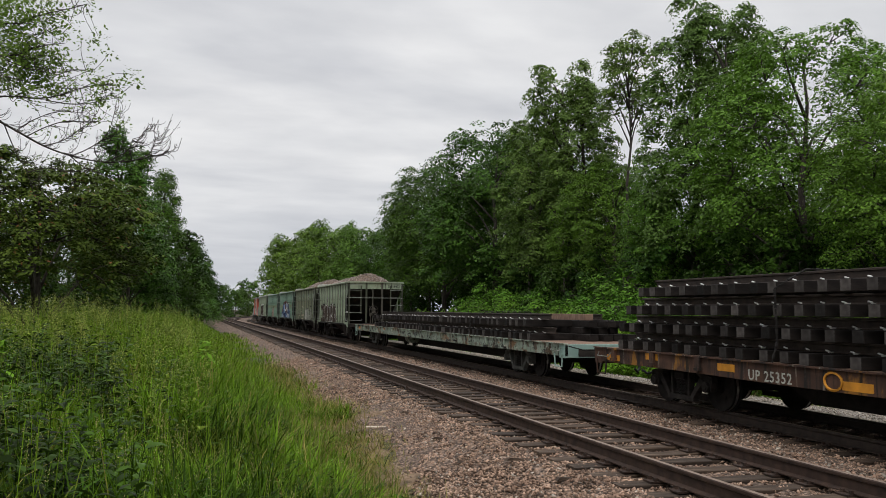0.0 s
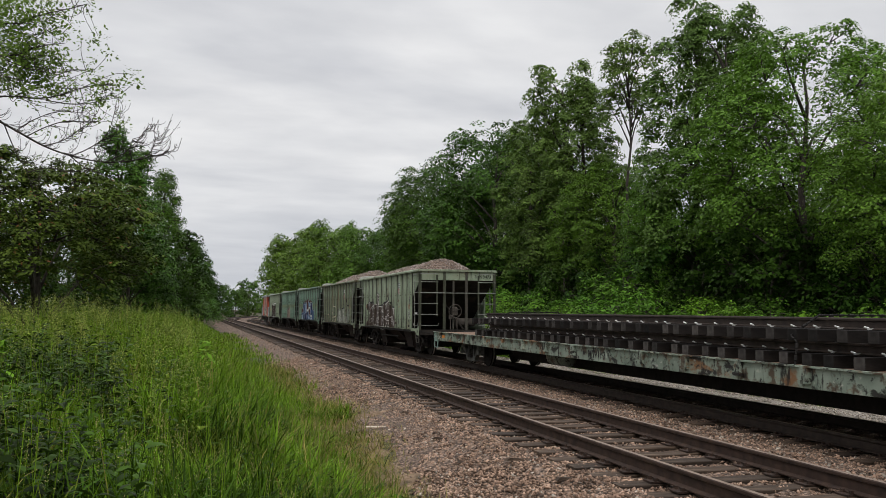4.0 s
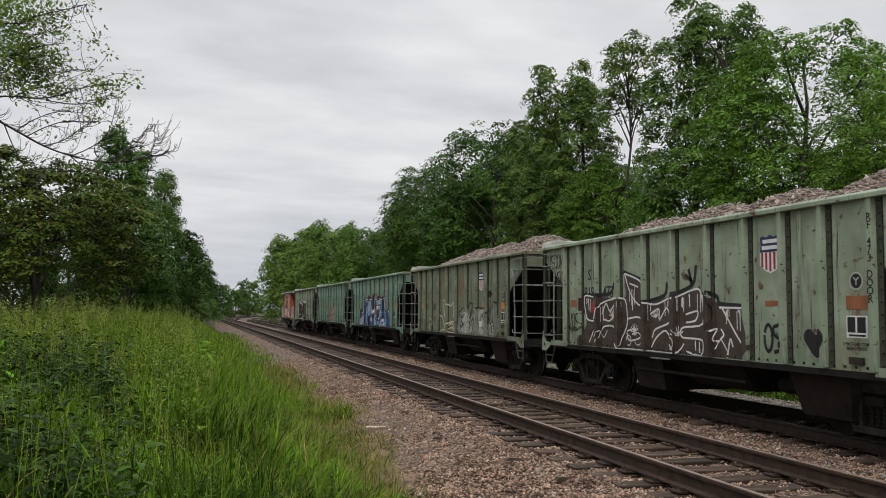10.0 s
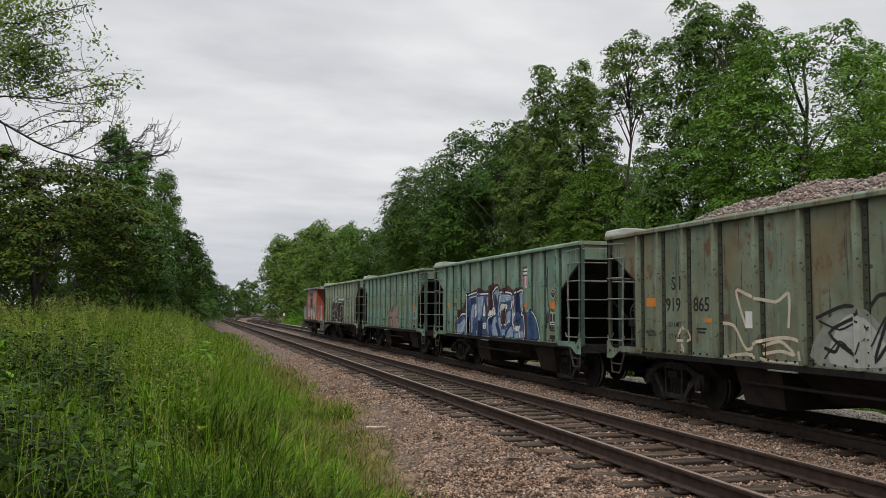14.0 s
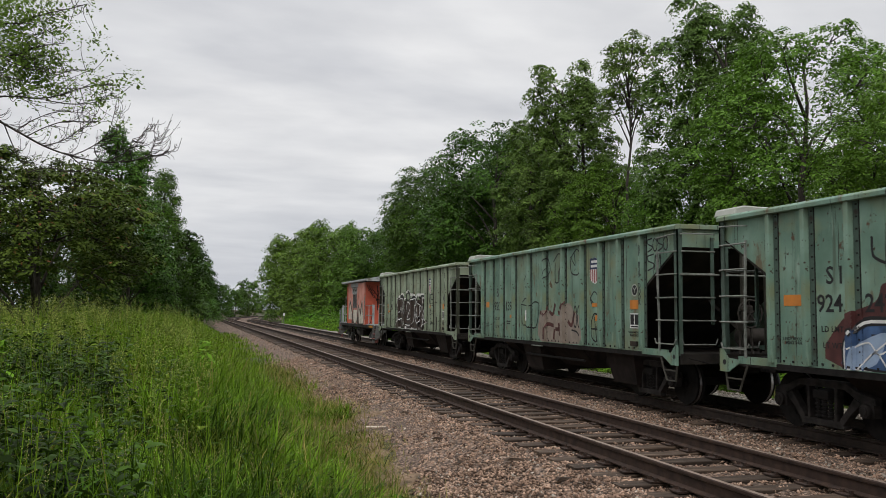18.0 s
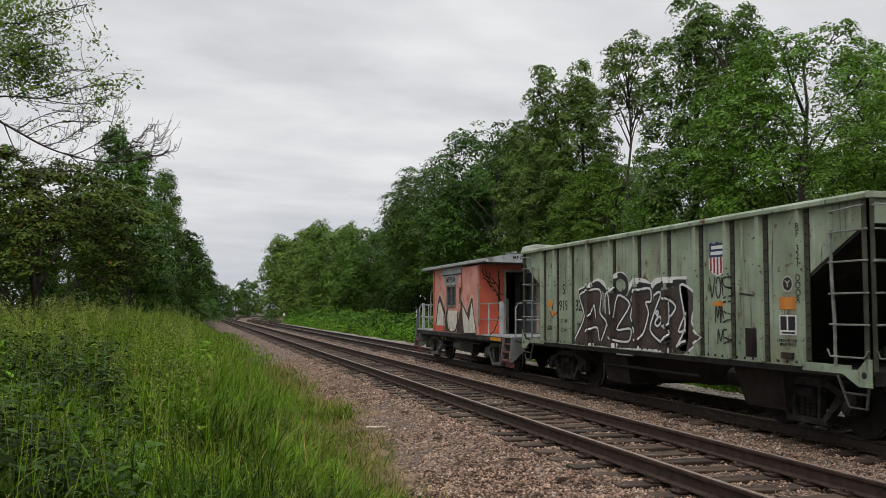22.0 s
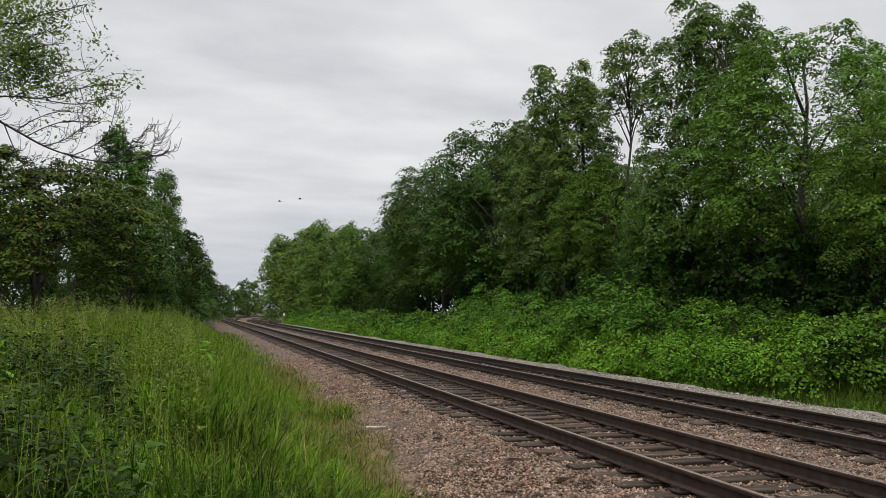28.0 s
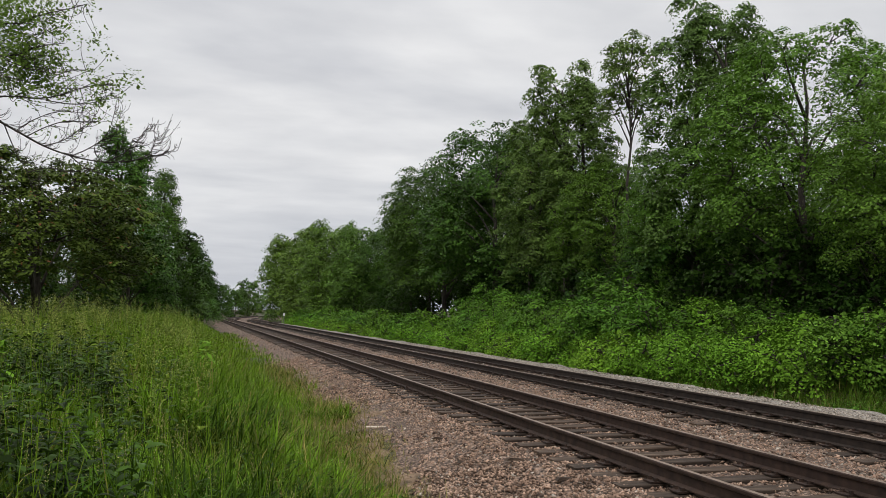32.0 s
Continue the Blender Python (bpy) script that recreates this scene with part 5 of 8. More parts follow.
def add_coupler(car, y, way):
    """Coupler with its knuckle, hose and pin lifter at one end of a car."""
    s = Shape()
    s.box(-0.08, 0.08, min(y, y + way * 0.42), max(y, y + way * 0.42), 0.74, 0.90)
    s.prism([(-0.17, 0), (-0.19, way * 0.16), (-0.05, way * 0.25), (0.05, way * 0.14), (0.19, way * 0.20), (0.17, 0)], "z", 0.69, 0.96)
    s.v = [(a, b + (y + way * 0.40 if i >= 8 else 0), c) for i, (a, b, c) in enumerate(s.v)]
    part("coupler", s, IRON, car, "rusty iron coupler", bevel=0.008)
    h = Shape().path([(0.30, y, 0.86), (0.34, y + way * 0.16, 0.70), (0.28, y + way * 0.34, 0.42), (0.12, y + way * 0.52, 0.34), (0.02, y + way * 0.60, 0.42)], 0.028, 6)
    part("air_hose", h, BLACK, car, "black rubber air hose", smooth=True)
    l = Shape().path([(-1.40, y + way * 0.10, 0.92), (-1.0, y + way * 0.14, 0.82), (-0.25, y + way * 0.16, 0.86), (-0.10, y + way * 0.3, 0.80)], 0.014, 5)
    part("uncoupling_lever", l, IRON, car)


def lettering(name, body, size, m, parent, at, label="", spacing=1.0, line=1.0):
    """Painted letters as a thin mesh in the x-y plane of its pose."""
    c = bpy.data.curves.new(name, "FONT")
    c.body, c.size, c.extrude, c.align_x, c.align_y = body, size, 0.0012, "CENTER", "CENTER"
    c.space_character, c.space_line, c.resolution_u = spacing, line, 2
    c.offset = size * 0.012
    tmp = bpy.data.objects.new(name, c)
    me = bpy.data.meshes.new_from_object(tmp)
    bpy.data.objects.remove(tmp)
    bpy.data.curves.remove(c)
    me.name = name
    me.materials.clear()
    me.materials.append(m)
    return part(name, me, None, parent, label, at=at)


def on_side(x, y, z):
    """A pose on the near side of a car: its letters read from -x, with y running to the viewer's left."""
    return Matrix.Translation((x, y, z)) @ Matrix(((0, 0, -1, 0), (-1, 0, 0, 0), (0, 1, 0, 0), (0, 0, 0, 1)))


POSTS = [1.29, 2.19, 3.02, 3.89, 4.91, 5.98, 7.0, 8.06, 8.98, 9.82, 10.58]
PANEL_X, POST_X = -1.475, -1.555


def hopper_depth(y):
    """Near side's face at y: a post or the sheet between."""
    for p in POSTS:
        if -0.052 < y - p < 0.062:
            return POST_X
        if -0.165 < y - p <= -0.052:
            return PANEL_X - 0.0105
    return PANEL_X


def cabin_depth(y):
    return -1.50 if y < 3.76 else -1.40


def rounded(pts, closed=False, steps=4):
    """A soft line through the points, as a hand sprays it."""
    if len(pts) < 3:
        return list(pts)
    n = len(pts)
    out = []
    for i in range(n if closed else n - 1):
        p1, p2 = pts[i], pts[(i + 1) % n]
        p0 = pts[i - 1] if (i or closed) else p1
        p3 = pts[(i + 2) % n] if (closed or i + 2 < n) else p2
        for k in range(steps):
            t = k / steps
            a, b, c, d = 2 * t ** 3 - 3 * t * t + 1, t ** 3 - 2 * t * t + t, -2 * t ** 3 + 3 * t * t, t ** 3 - t * t
            out.append(tuple(a * p1[j] + b * 0.4 * (p2[j] - p0[j]) + c * p2[j] + d * 0.4 * (p3[j] - p1[j]) for j in (0, 1)))
    if not closed:
        out.append(pts[-1])
    return out


def ribbons(shape, strokes, width, depth, proud=0.004, lowest=0.985):
    """Sprayed strokes: each a chain of (y, z) points, laid as a strip that follows the side's posts."""
    for st in strokes:
        pts = []
        for (y0, z0), (y1, z1) in zip(st, st[1:]):
            n = max(1, int(math.hypot(y1 - y0, z1 - z0) / 0.045))
            pts += [(y0 + (y1 - y0) * i / n, z0 + (z1 - z0) * i / n) for i in range(n)]
        pts.append(st[-1])
        vs = []
        for i, (y, z) in enumerate(pts):
            ya, za = pts[max(i - 1, 0)]
            yb, zb = pts[min(i + 1, len(pts) - 1)]
            d = math.hypot(yb - ya, zb - za) or 1
            u, w = -(zb - za) / d * width / 2, (yb - ya) / d * width / 2
            x = depth(y) - proud
            vs += [(x, y + u, max(lowest, z + w)), (x, y - u, max(lowest, z - w))]
        shape.add(vs, [(2 * i, 2 * i + 1, 2 * i + 3, 2 * i + 2) for i in range(len(pts) - 1)])
    return shape


def fill(shape, outline, depth, proud=0.003, step=0.045, lowest=0.985):
    """A sprayed area inside an outline of (y, z) points, in narrow upright strips with slanting ends."""
    shape.weld = True

    def cuts(y):
        out = []
        for (y0, z0), (y1, z1) in zip(outline, outline[1:] + outline[:1]):
            if (y0 <= y) != (y1 <= y):
                out.append(z0 + (z1 - z0) * (y - y0) / (y1 - y0))
        return sorted(out)
    lo, hi = min(p[0] for p in outline), max(p[0] for p in outline)
    steps = {p + d for p in POSTS for d in (-0.165, -0.052, 0.062)} if depth is hopper_depth else {3.76}
    marks = sorted({p[0] for p in outline} | {m for m in steps if lo < m < hi} | {lo + (hi - lo) * i / max(1, int((hi - lo) / step)) for i in range(int((hi - lo) / step) + 1)})
    last = None
    for u, w in zip(marks, marks[1:]):
        if w - u < 1e-4:
            continue
        x = depth((u + w) / 2) - proud
        ca, cb = cuts(u + 1e-5), cuts(w - 1e-5)
        if last is not None and abs(x - last) > 1e-4:
            k = u + (-proud if x < last else proud)
            for a0, a1 in zip(ca[::2], ca[1::2]):
                a0, a1 = max(a0, lowest), max(a1, lowest)
                if a1 > a0:
                    shape.add([(last, k, a0), (x, k, a0), (x, k, a1), (last, k, a1)], [(0, 1, 2, 3)])
        last = x
        for i in range(0, min(len(ca), len(cb)) - 1, 2):
            a0, a1, b0, b1 = (max(v, lowest) for v in (ca[i], ca[i + 1], cb[i], cb[i + 1]))
            if a1 + b1 > a0 + b0:
                shape.add([(x, u, a0), (x, w, b0), (x, w, b1), (x, u, a1)], [(0, 1, 2, 3)])
    return shape


def block(shape, y0, y1, z0, z1, depth, proud=0.005):
    x = depth((y0 + y1) / 2) - proud
    return shape.add([(x, y0, z0), (x, y1, z0), (x, y1, z1), (x, y0, z1)], [(0, 1, 2, 3)])


def shield(car, y, z, depth):
    """A shield with a dark blue field over red and white stripes."""
    x = depth(y) - 0.004
    w, h = 0.235, 0.56
    base = [(y - w, z + h * 0.45), (y - w * 0.72, z + h * 0.49), (y - w * 0.35, z + h * 0.45), (y, z + h * 0.51), (y + w * 0.35, z + h * 0.45), (y + w * 0.72, z + h * 0.49), (y + w, z + h * 0.45),
            (y + w * 0.92, z + h * 0.30), (y + w, z + h * 0.05), (y + w, z - h * 0.30), (y + w * 0.55, z - h * 0.44), (y, z - h * 0.52), (y - w * 0.55, z - h * 0.44), (y - w, z - h * 0.30), (y - w, z + h * 0.05), (y - w * 0.92, z + h * 0.30)]
    s = Shape().prism(base, "x", x, x + 0.003)
    o = part("shield_emblem", s, WHITE, car, "painted shield with blue field and red stripes")
    b = Shape().prism(base[:9] + [(y - w, z + h * 0.05), base[15]], "x", x - 0.002, x)
    part("blue_field", b, SHIELD_BLUE, o)
    for i in range(5):
        c = y + (i - 2) * w * 0.40
        low = z - h * (0.47 - 0.045 * abs(i - 2) ** 1.4)
        part("red_stripe", Shape().box(x - 0.002, x, c - w * 0.10, c + w * 0.10, low, z + h * 0.045), SHIELD_RED, o)
    bars = Shape()
    bars.box(x - 0.004, x - 0.002, y - w * 0.72, y + w * 0.72, z + h * 0.29, z + h * 0.39)
    bars.box(x - 0.004, x - 0.002, y - w * 0.80, y + w * 0.80, z + h * 0.12, z + h * 0.22)
    part("emblem_bars", bars, WHITE, o)


def rivet(s, x, y, z, way, r=0.013):
    s.box(min(x, x + way * 0.012), max(x, x + way * 0.012), y - r, y + r, z - r, z + r)


# ---- hopper cars ----
LEN, TOP, LOW = 11.8, 3.25, 0.97


def make_hopper(paint, flange, label):
    car = tagged(new("hopper_car"), label, "hopper car", "string of hopper cars")
    # sides
    outline = [(0.0, TOP), (0.0, 2.93), (1.30, 2.19), (1.30, LOW), (LEN - 1.30, LOW), (LEN - 1.30, 2.19), (LEN, 2.93), (LEN, TOP)]
    for side in (-1, 1):
        a, b = side * 1.463, side * 1.475
        part("side_sheet", Shape().prism(outline, "x", min(a, b), max(a, b)), paint, car)
        part("top_chord", Shape().prism([(side * 1.44, TOP - 0.06), (side * 1.58, TOP - 0.06), (side * 1.585, TOP), (side * 1.55, TOP + 0.035), (side * 1.44, TOP + 0.035)], "y", -0.03, LEN + 0.03), paint, car, bevel=0.006)
        sill = Shape().box(min(side * 1.40, side * 1.49), max(side * 1.40, side * 1.49), 0.02, LEN - 0.02, 0.88, 0.969)
        for i in range(46):
            y = 1.45 + i * (LEN - 2.9) / 45
            rivet(sill, side * 1.475, y, 1.02, side, 0.016)
        part("side_sill", sill, IRON, car)
    # a post is a narrow box channel with a riveted flange along one edge, dark to paint its shade
    post = Shape().prism([(0.0, -0.05), (0.0, 0.06), (-0.080, 0.045), (-0.080, -0.035)], "z", 0.99, TOP - 0.06)
    pm = post.mesh("side_post", paint)
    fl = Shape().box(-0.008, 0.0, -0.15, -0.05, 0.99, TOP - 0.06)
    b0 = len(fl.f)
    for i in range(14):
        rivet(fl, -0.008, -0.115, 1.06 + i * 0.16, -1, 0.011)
    # thin black strip painting the shadow line beside the post
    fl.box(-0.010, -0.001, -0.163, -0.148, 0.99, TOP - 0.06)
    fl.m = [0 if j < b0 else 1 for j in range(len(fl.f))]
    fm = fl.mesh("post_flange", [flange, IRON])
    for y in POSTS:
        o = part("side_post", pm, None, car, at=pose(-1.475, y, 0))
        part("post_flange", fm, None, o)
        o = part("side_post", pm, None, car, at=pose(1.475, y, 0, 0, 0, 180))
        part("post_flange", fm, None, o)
    for end, y0 in ((1, 0.0), (-1, LEN)):
        def Y(d):
            return y0 + end * d

        def ybox(s, x0, x1, d0, d1, z0, z1, k=0):
            s.box(x0, x1, min(Y(d0), Y(d1)), max(Y(d0), Y(d1)), z0, z1, k)
        part("end_sheet", Shape().box(-1.47, 1.47, min(Y(0.03), Y(0.05)), max(Y(0.03), Y(0.05)), 2.88, TOP), paint, car)
        part("end_chord", Shape().box(-1.5, 1.5, min(Y(-0.035), Y(0.09)), max(Y(-0.035), Y(0.09)), TOP - 0.05, TOP + 0.035), paint, car, bevel=0.006)
        part("slope_sheet", Shape().prism([(Y(0.04), 2.92), (Y(0.04), 2.87), (Y(3.40), 0.88), (Y(3.43), 0.94)], "x", -1.46, 1.46), DARK_SHEET, car, "dark sloping end sheet")
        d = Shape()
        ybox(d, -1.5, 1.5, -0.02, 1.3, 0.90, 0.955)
        part("end_platform", d, DARK_SHEET, car)
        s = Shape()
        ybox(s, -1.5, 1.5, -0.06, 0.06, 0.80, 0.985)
        part("end_sill", s, DARK_SHEET, car, bevel=0.006)
        for x, w in ((-0.52, 0.05), (-0.16, 0.03), (0.36, 0.05)):
            p = Shape()
            ybox(p, x - w, x + w, 0.0, 0.075, 0.95, 2.90 if w < 0.04 else TOP - 0.05)
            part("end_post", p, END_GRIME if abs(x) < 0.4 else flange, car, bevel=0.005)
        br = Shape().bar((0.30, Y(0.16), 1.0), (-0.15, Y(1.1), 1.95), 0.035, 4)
        part("end_brace", br, DARK_SHEET, car)
        for side in (-1, 1):
            c = Shape()
            ybox(c, min(side * 1.44, side * 1.53), max(side * 1.44, side * 1.53), -0.03, 0.012, 0.95, TOP - 0.05)
            ybox(c, min(side * 1.515, side * 1.53), max(side * 1.515, side * 1.53), -0.03, 0.10, 0.95, TOP - 0.05)
            for i in range(3):
                rivet(c, side * 1.53, Y(0.05), TOP - 0.16 - 0.1 * i, side)
            part("corner_post", c, flange, car)
            g = Shape()
            ring = [(Y(-0.03), 0.78), (Y(0.20), 0.78), (Y(0.48), 0.93), (Y(0.48), 0.985), (Y(0.20), 1.0), (Y(0.06), 1.14), (Y(-0.03), 1.14)]
            g.prism(ring, "x", min(side * 1.535, side * 1.55), max(side * 1.535, side * 1.55))
            ow = part("gusset_plate", g, paint, car)
            hole = Shape().bar((side * 1.5505, Y(0.10), 0.93), (side * 1.5515, Y(0.10), 0.93), 0.045, 12)
            part("gusset_hole", hole, BLACK, ow)
            st = Shape()
            ybox(st, min(side * 0.80, side * 0.86), max(side * 0.80, side * 0.86), -0.045, -0.005, 1.50, 3.06)
            part("ladder_stile", st, flange, car, bevel=0.005)
            st = Shape()
            st.path([(side * 1.53, Y(0.66), 2.84), (side * 1.535, Y(0.65), 2.2), (side * 1.53, Y(0.62), 1.6), (side * 1.53, Y(0.62), 1.02)], 0.022, 4)
            part("ladder_stile", st, RUNG, car)
            for z in (2.80, 2.40, 1.98, 1.57):
                part("rung", Shape().bar((side * 1.545, Y(-0.01), z), (side * 1.545, Y(0.70), z), 0.014, 5), RUNG, car)
                part("rung", Shape().bar((side * 1.47, Y(-0.055), z), (side * 0.79, Y(-0.055), z), 0.014, 5), RUNG, car)
            part("grab_iron", Shape().path([(side * 1.47, Y(-0.05), 1.24), (side * 1.44, Y(-0.06), 1.15), (side * 0.80, Y(-0.06), 1.15), (side * 0.76, Y(-0.06), 1.25)], 0.013, 5), RUNG, car)
            part("grab_iron", Shape().path([(side * 1.55, Y(0.02), 1.24), (side * 1.56, Y(0.08), 1.15), (side * 1.56, Y(0.68), 1.15), (side * 1.55, Y(0.74), 1.24)], 0.013, 5), RUNG, car)
            part("grab_iron", Shape().path([(side * 1.52, Y(0.05), 3.12), (side * 1.60, Y(0.08), 3.10), (side * 1.60, Y(0.60), 3.07), (side * 1.49, Y(0.66), 3.07)], 0.012, 5), RUNG, car)
            su = Shape().path([(side * 1.50, Y(0.05), 0.92), (side * 1.50, Y(0.12), 0.50), (side * 1.50, Y(0.42), 0.50), (side * 1.50, Y(0.62), 0.90)], 0.02, 5)
            su.bar((side * 1.50, Y(0.10), 0.68), (side * 1.50, Y(0.50), 0.68), 0.016, 5)
            part("sill_step", su, END_GRIME, car)
            gr = Shape().path([(side * 1.48, Y(-0.03), 3.10), (side * 1.46, Y(-0.09), 3.11), (side * 0.84, Y(-0.09), 3.11), (side * 0.80, Y(-0.03), 3.10)], 0.012, 5)
            part("grab_iron", gr, RUNG, car)
            bay = Shape()
            ybox(bay, min(side * 1.47, side * 1.505), max(side * 1.47, side * 1.505), 0.40, 1.30, 0.925, 1.04)
            for d in (0.75, 0.92):
                rivet(bay, side * 1.505, Y(d), 0.99, side, 0.02)
            part("end_bay_sill", bay, paint, car)
        part("cross_rail", Shape().bar((-1.5, Y(-0.06), 2.385), (1.5, Y(-0.06), 2.385), 0.018, 6), RUNG, car)
        add_coupler(car, y0 - end * 0.04, -end)
        if end == 1:
            bw = Shape()
            ring = [(-0.14 + 0.25 * math.cos(a), Y(-0.14), 1.70 + 0.25 * math.sin(a)) for a in np.linspace(0, 2 * math.pi, 17)]
            bw.path(ring, 0.016, 5)
            for a in (0.4, 1.65, 2.9, 4.2, 5.4):
                bw.bar((-0.14, Y(-0.12), 1.70), (-0.14 + 0.24 * math.cos(a), Y(-0.14), 1.70 + 0.24 * math.sin(a)), 0.012, 4)
            part("brake_wheel", bw, CASTING, car)
            ch = Shape().bar((-0.30, Y(-0.05), 1.50), (-0.30, Y(-0.05), 0.98), 0.018, 5)
            ch.bar((-0.05, Y(-0.02), 1.46), (-0.02, Y(-0.02), 0.98), 0.022, 5)
            ch.box(-0.36, -0.24, min(Y(-0.09), Y(-0.02)), max(Y(-0.09), Y(-0.02)), 1.40, 1.56)
            part("brake_chain", ch, CASTING, car, "rusty hand-brake chain and rod")
            gb = Shape()
            ybox(gb, -0.24, -0.02, -0.11, 0.02, 1.52, 1.86)
            part("brake_gearbox", gb, CASTING, car, "pale brake gear housing", bevel=0.04)
            tank = Shape().bar((0.05, Y(0.45), 1.27), (0.80, Y(0.45), 1.27), 0.16, 14)
            part("air_reservoir", tank, CASTING, car, "pale cylindrical air tank", smooth=True)
        else:
            cap = Shape().prism([(-1.50, TOP + 0.03), (-1.46, TOP + 0.15), (-1.30, TOP + 0.185), (-0.75, TOP + 0.17), (-0.60, TOP + 0.03)], "y", LEN - 0.34, LEN + 0.22)
            part("ridge_cap", cap, OFF_WHITE, car, "faded white curved cap plate", bevel=0.02)
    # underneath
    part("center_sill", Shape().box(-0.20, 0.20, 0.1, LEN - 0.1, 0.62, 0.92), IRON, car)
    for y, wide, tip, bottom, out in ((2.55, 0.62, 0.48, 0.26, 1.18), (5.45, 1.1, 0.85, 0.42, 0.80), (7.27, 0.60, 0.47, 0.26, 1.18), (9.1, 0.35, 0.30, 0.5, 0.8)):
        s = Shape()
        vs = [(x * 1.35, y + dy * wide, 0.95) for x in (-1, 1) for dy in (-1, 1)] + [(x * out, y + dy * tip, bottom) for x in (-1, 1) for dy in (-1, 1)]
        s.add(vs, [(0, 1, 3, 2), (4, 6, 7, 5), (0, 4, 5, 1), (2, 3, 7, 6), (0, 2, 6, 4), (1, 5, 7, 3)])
        part("outlet_chute", s, CHUTE, car, "discharge chute, rust brown darkened for the shade under the car")
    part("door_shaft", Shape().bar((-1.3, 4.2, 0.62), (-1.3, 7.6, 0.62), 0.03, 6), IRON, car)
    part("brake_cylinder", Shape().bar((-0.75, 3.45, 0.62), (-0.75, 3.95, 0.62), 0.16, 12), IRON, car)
    part("grab_plate", Shape().box(-1.56, -1.50, 6.1, 6.7, 0.865, 0.885), RUNG, car)
    add_truck(car, 1.75)
    add_truck(car, LEN - 1.75)
    return car


def stack(word):
    return "\n".join(word)


def mark_hopper(car, number, door, dull):
    """Reporting marks, stencils and small plates on the near side."""
    x = hopper_depth(9.4) - 0.003
    part_x = on_side
    lettering("lettering", "SI", 0.34, BLACK, car, part_x(x, 9.30, 2.22 if not dull else 2.50), "black stencilled letters", 1.5)
    lettering("lettering", number[:3], 0.34, BLACK, car, part_x(x, 9.40, 1.84 if not dull else 2.12), "", 0.95)
    lettering("lettering", number[3:], 0.34, BLACK, car, part_x(x, 8.52, 1.84 if not dull else 2.12), "", 0.95)
    lettering("door_stencil", stack("RF " + door + " DOOR"), 0.145, BLACK, car, part_x(POST_X - 0.002, POSTS[0], 2.42), "", 1.0, 0.72)
    lettering("end_number", "SI " + number, 0.17, BLACK, car, pose(1.02, 0.026, 3.02, 90, 0, 0))
    for y0, y1, z0, z1 in ((9.96, 10.33, 1.82, 1.98), (8.10, 8.42, 1.54, 1.62), (1.42, 1.80, 1.77, 1.95), (3.10, 3.46, 1.82, 1.90)):
        part("orange_patch", block(Shape(), y0, y1, z0, z1, hopper_depth), DULL_ORANGE if dull else SIGN_ORANGE, car, "orange painted patch")
    p = Shape()
    block(p, 1.43, 1.80, 1.40, 1.69, hopper_depth)
    part("stencil_panel", p, WHITE, car, "white-edged stencil panel")
    q = Shape()
    block(q, 1.64, 1.78, 1.47, 1.67, hopper_depth, 0.007)
    block(q, 1.46, 1.61, 1.47, 1.67, hopper_depth, 0.007)
    block(q, 1.47, 1.76, 1.42, 1.445, hopper_depth, 0.007)
    part("stencil_panel", q, BLACK, car)
    for y, z, w, h in ((8.52, 1.44, 0.3, 0.03), (8.52, 1.38, 0.22, 0.03)):
        part("stencil_bar", block(Shape(), y - w / 2, y + w / 2, z - h / 2, z + h / 2, hopper_depth), BLACK, car)
    for y, z in ((1.63, 1.29), (10.13, 1.32)):
        lettering("stencil", "2 INCH HF COMP\nBRAKE SHOE", 0.062, BLACK, car, on_side(hopper_depth(y) - 0.003, y, z), "", 1.0, 0.9)
    lettering("stencil", "LD LMT", 0.115, BLACK, car, on_side(x, 9.36, 1.50), "", 1.1)
    lettering("stencil", "LT WT", 0.115, BLACK, car, on_side(x, 9.36, 1.28), "", 1.1)
    disc_at = (1.61, 2.14)
    dot = fill(Shape(), [(disc_at[0] + 0.105 * math.cos(a), disc_at[1] + 0.105 * math.sin(a)) for a in np.linspace(0, 5.9, 16)], hopper_depth, 0.004)
    part("round_stencil", dot, BLACK, car, "black round stencil with a white rim")
    rim = ribbons(Shape(), [[(disc_at[0] + 0.11 * math.cos(a), disc_at[1] + 0.11 * math.sin(a)) for a in np.linspace(0, 6.283, 20)]], 0.024, hopper_depth, 0.006)
    part("round_stencil", rim, OFF_WHITE, car)
    part("round_stencil", ribbons(Shape(), [[(disc_at[0], disc_at[1] - 0.05), (disc_at[0], disc_at[1] + 0.01)], [(disc_at[0], disc_at[1] + 0.01), (disc_at[0] - 0.05, disc_at[1] + 0.05)], [(disc_at[0], disc_at[1] + 0.01), (disc_at[0] + 0.05, disc_at[1] + 0.05)]], 0.02, hopper_depth, 0.007), OFF_WHITE, car)
    c = Shape().box(PANEL_X - 0.04, PANEL_X, 1.5, 1.74, 1.06, 1.15)
    part("card_holder", c, DARK_SHEET, car)
    part("white_plate", Shape().box(PANEL_X - 0.035, PANEL_X - 0.005, 0.42, 0.70, 1.56, 1.64), WHITE, car) if dull else None


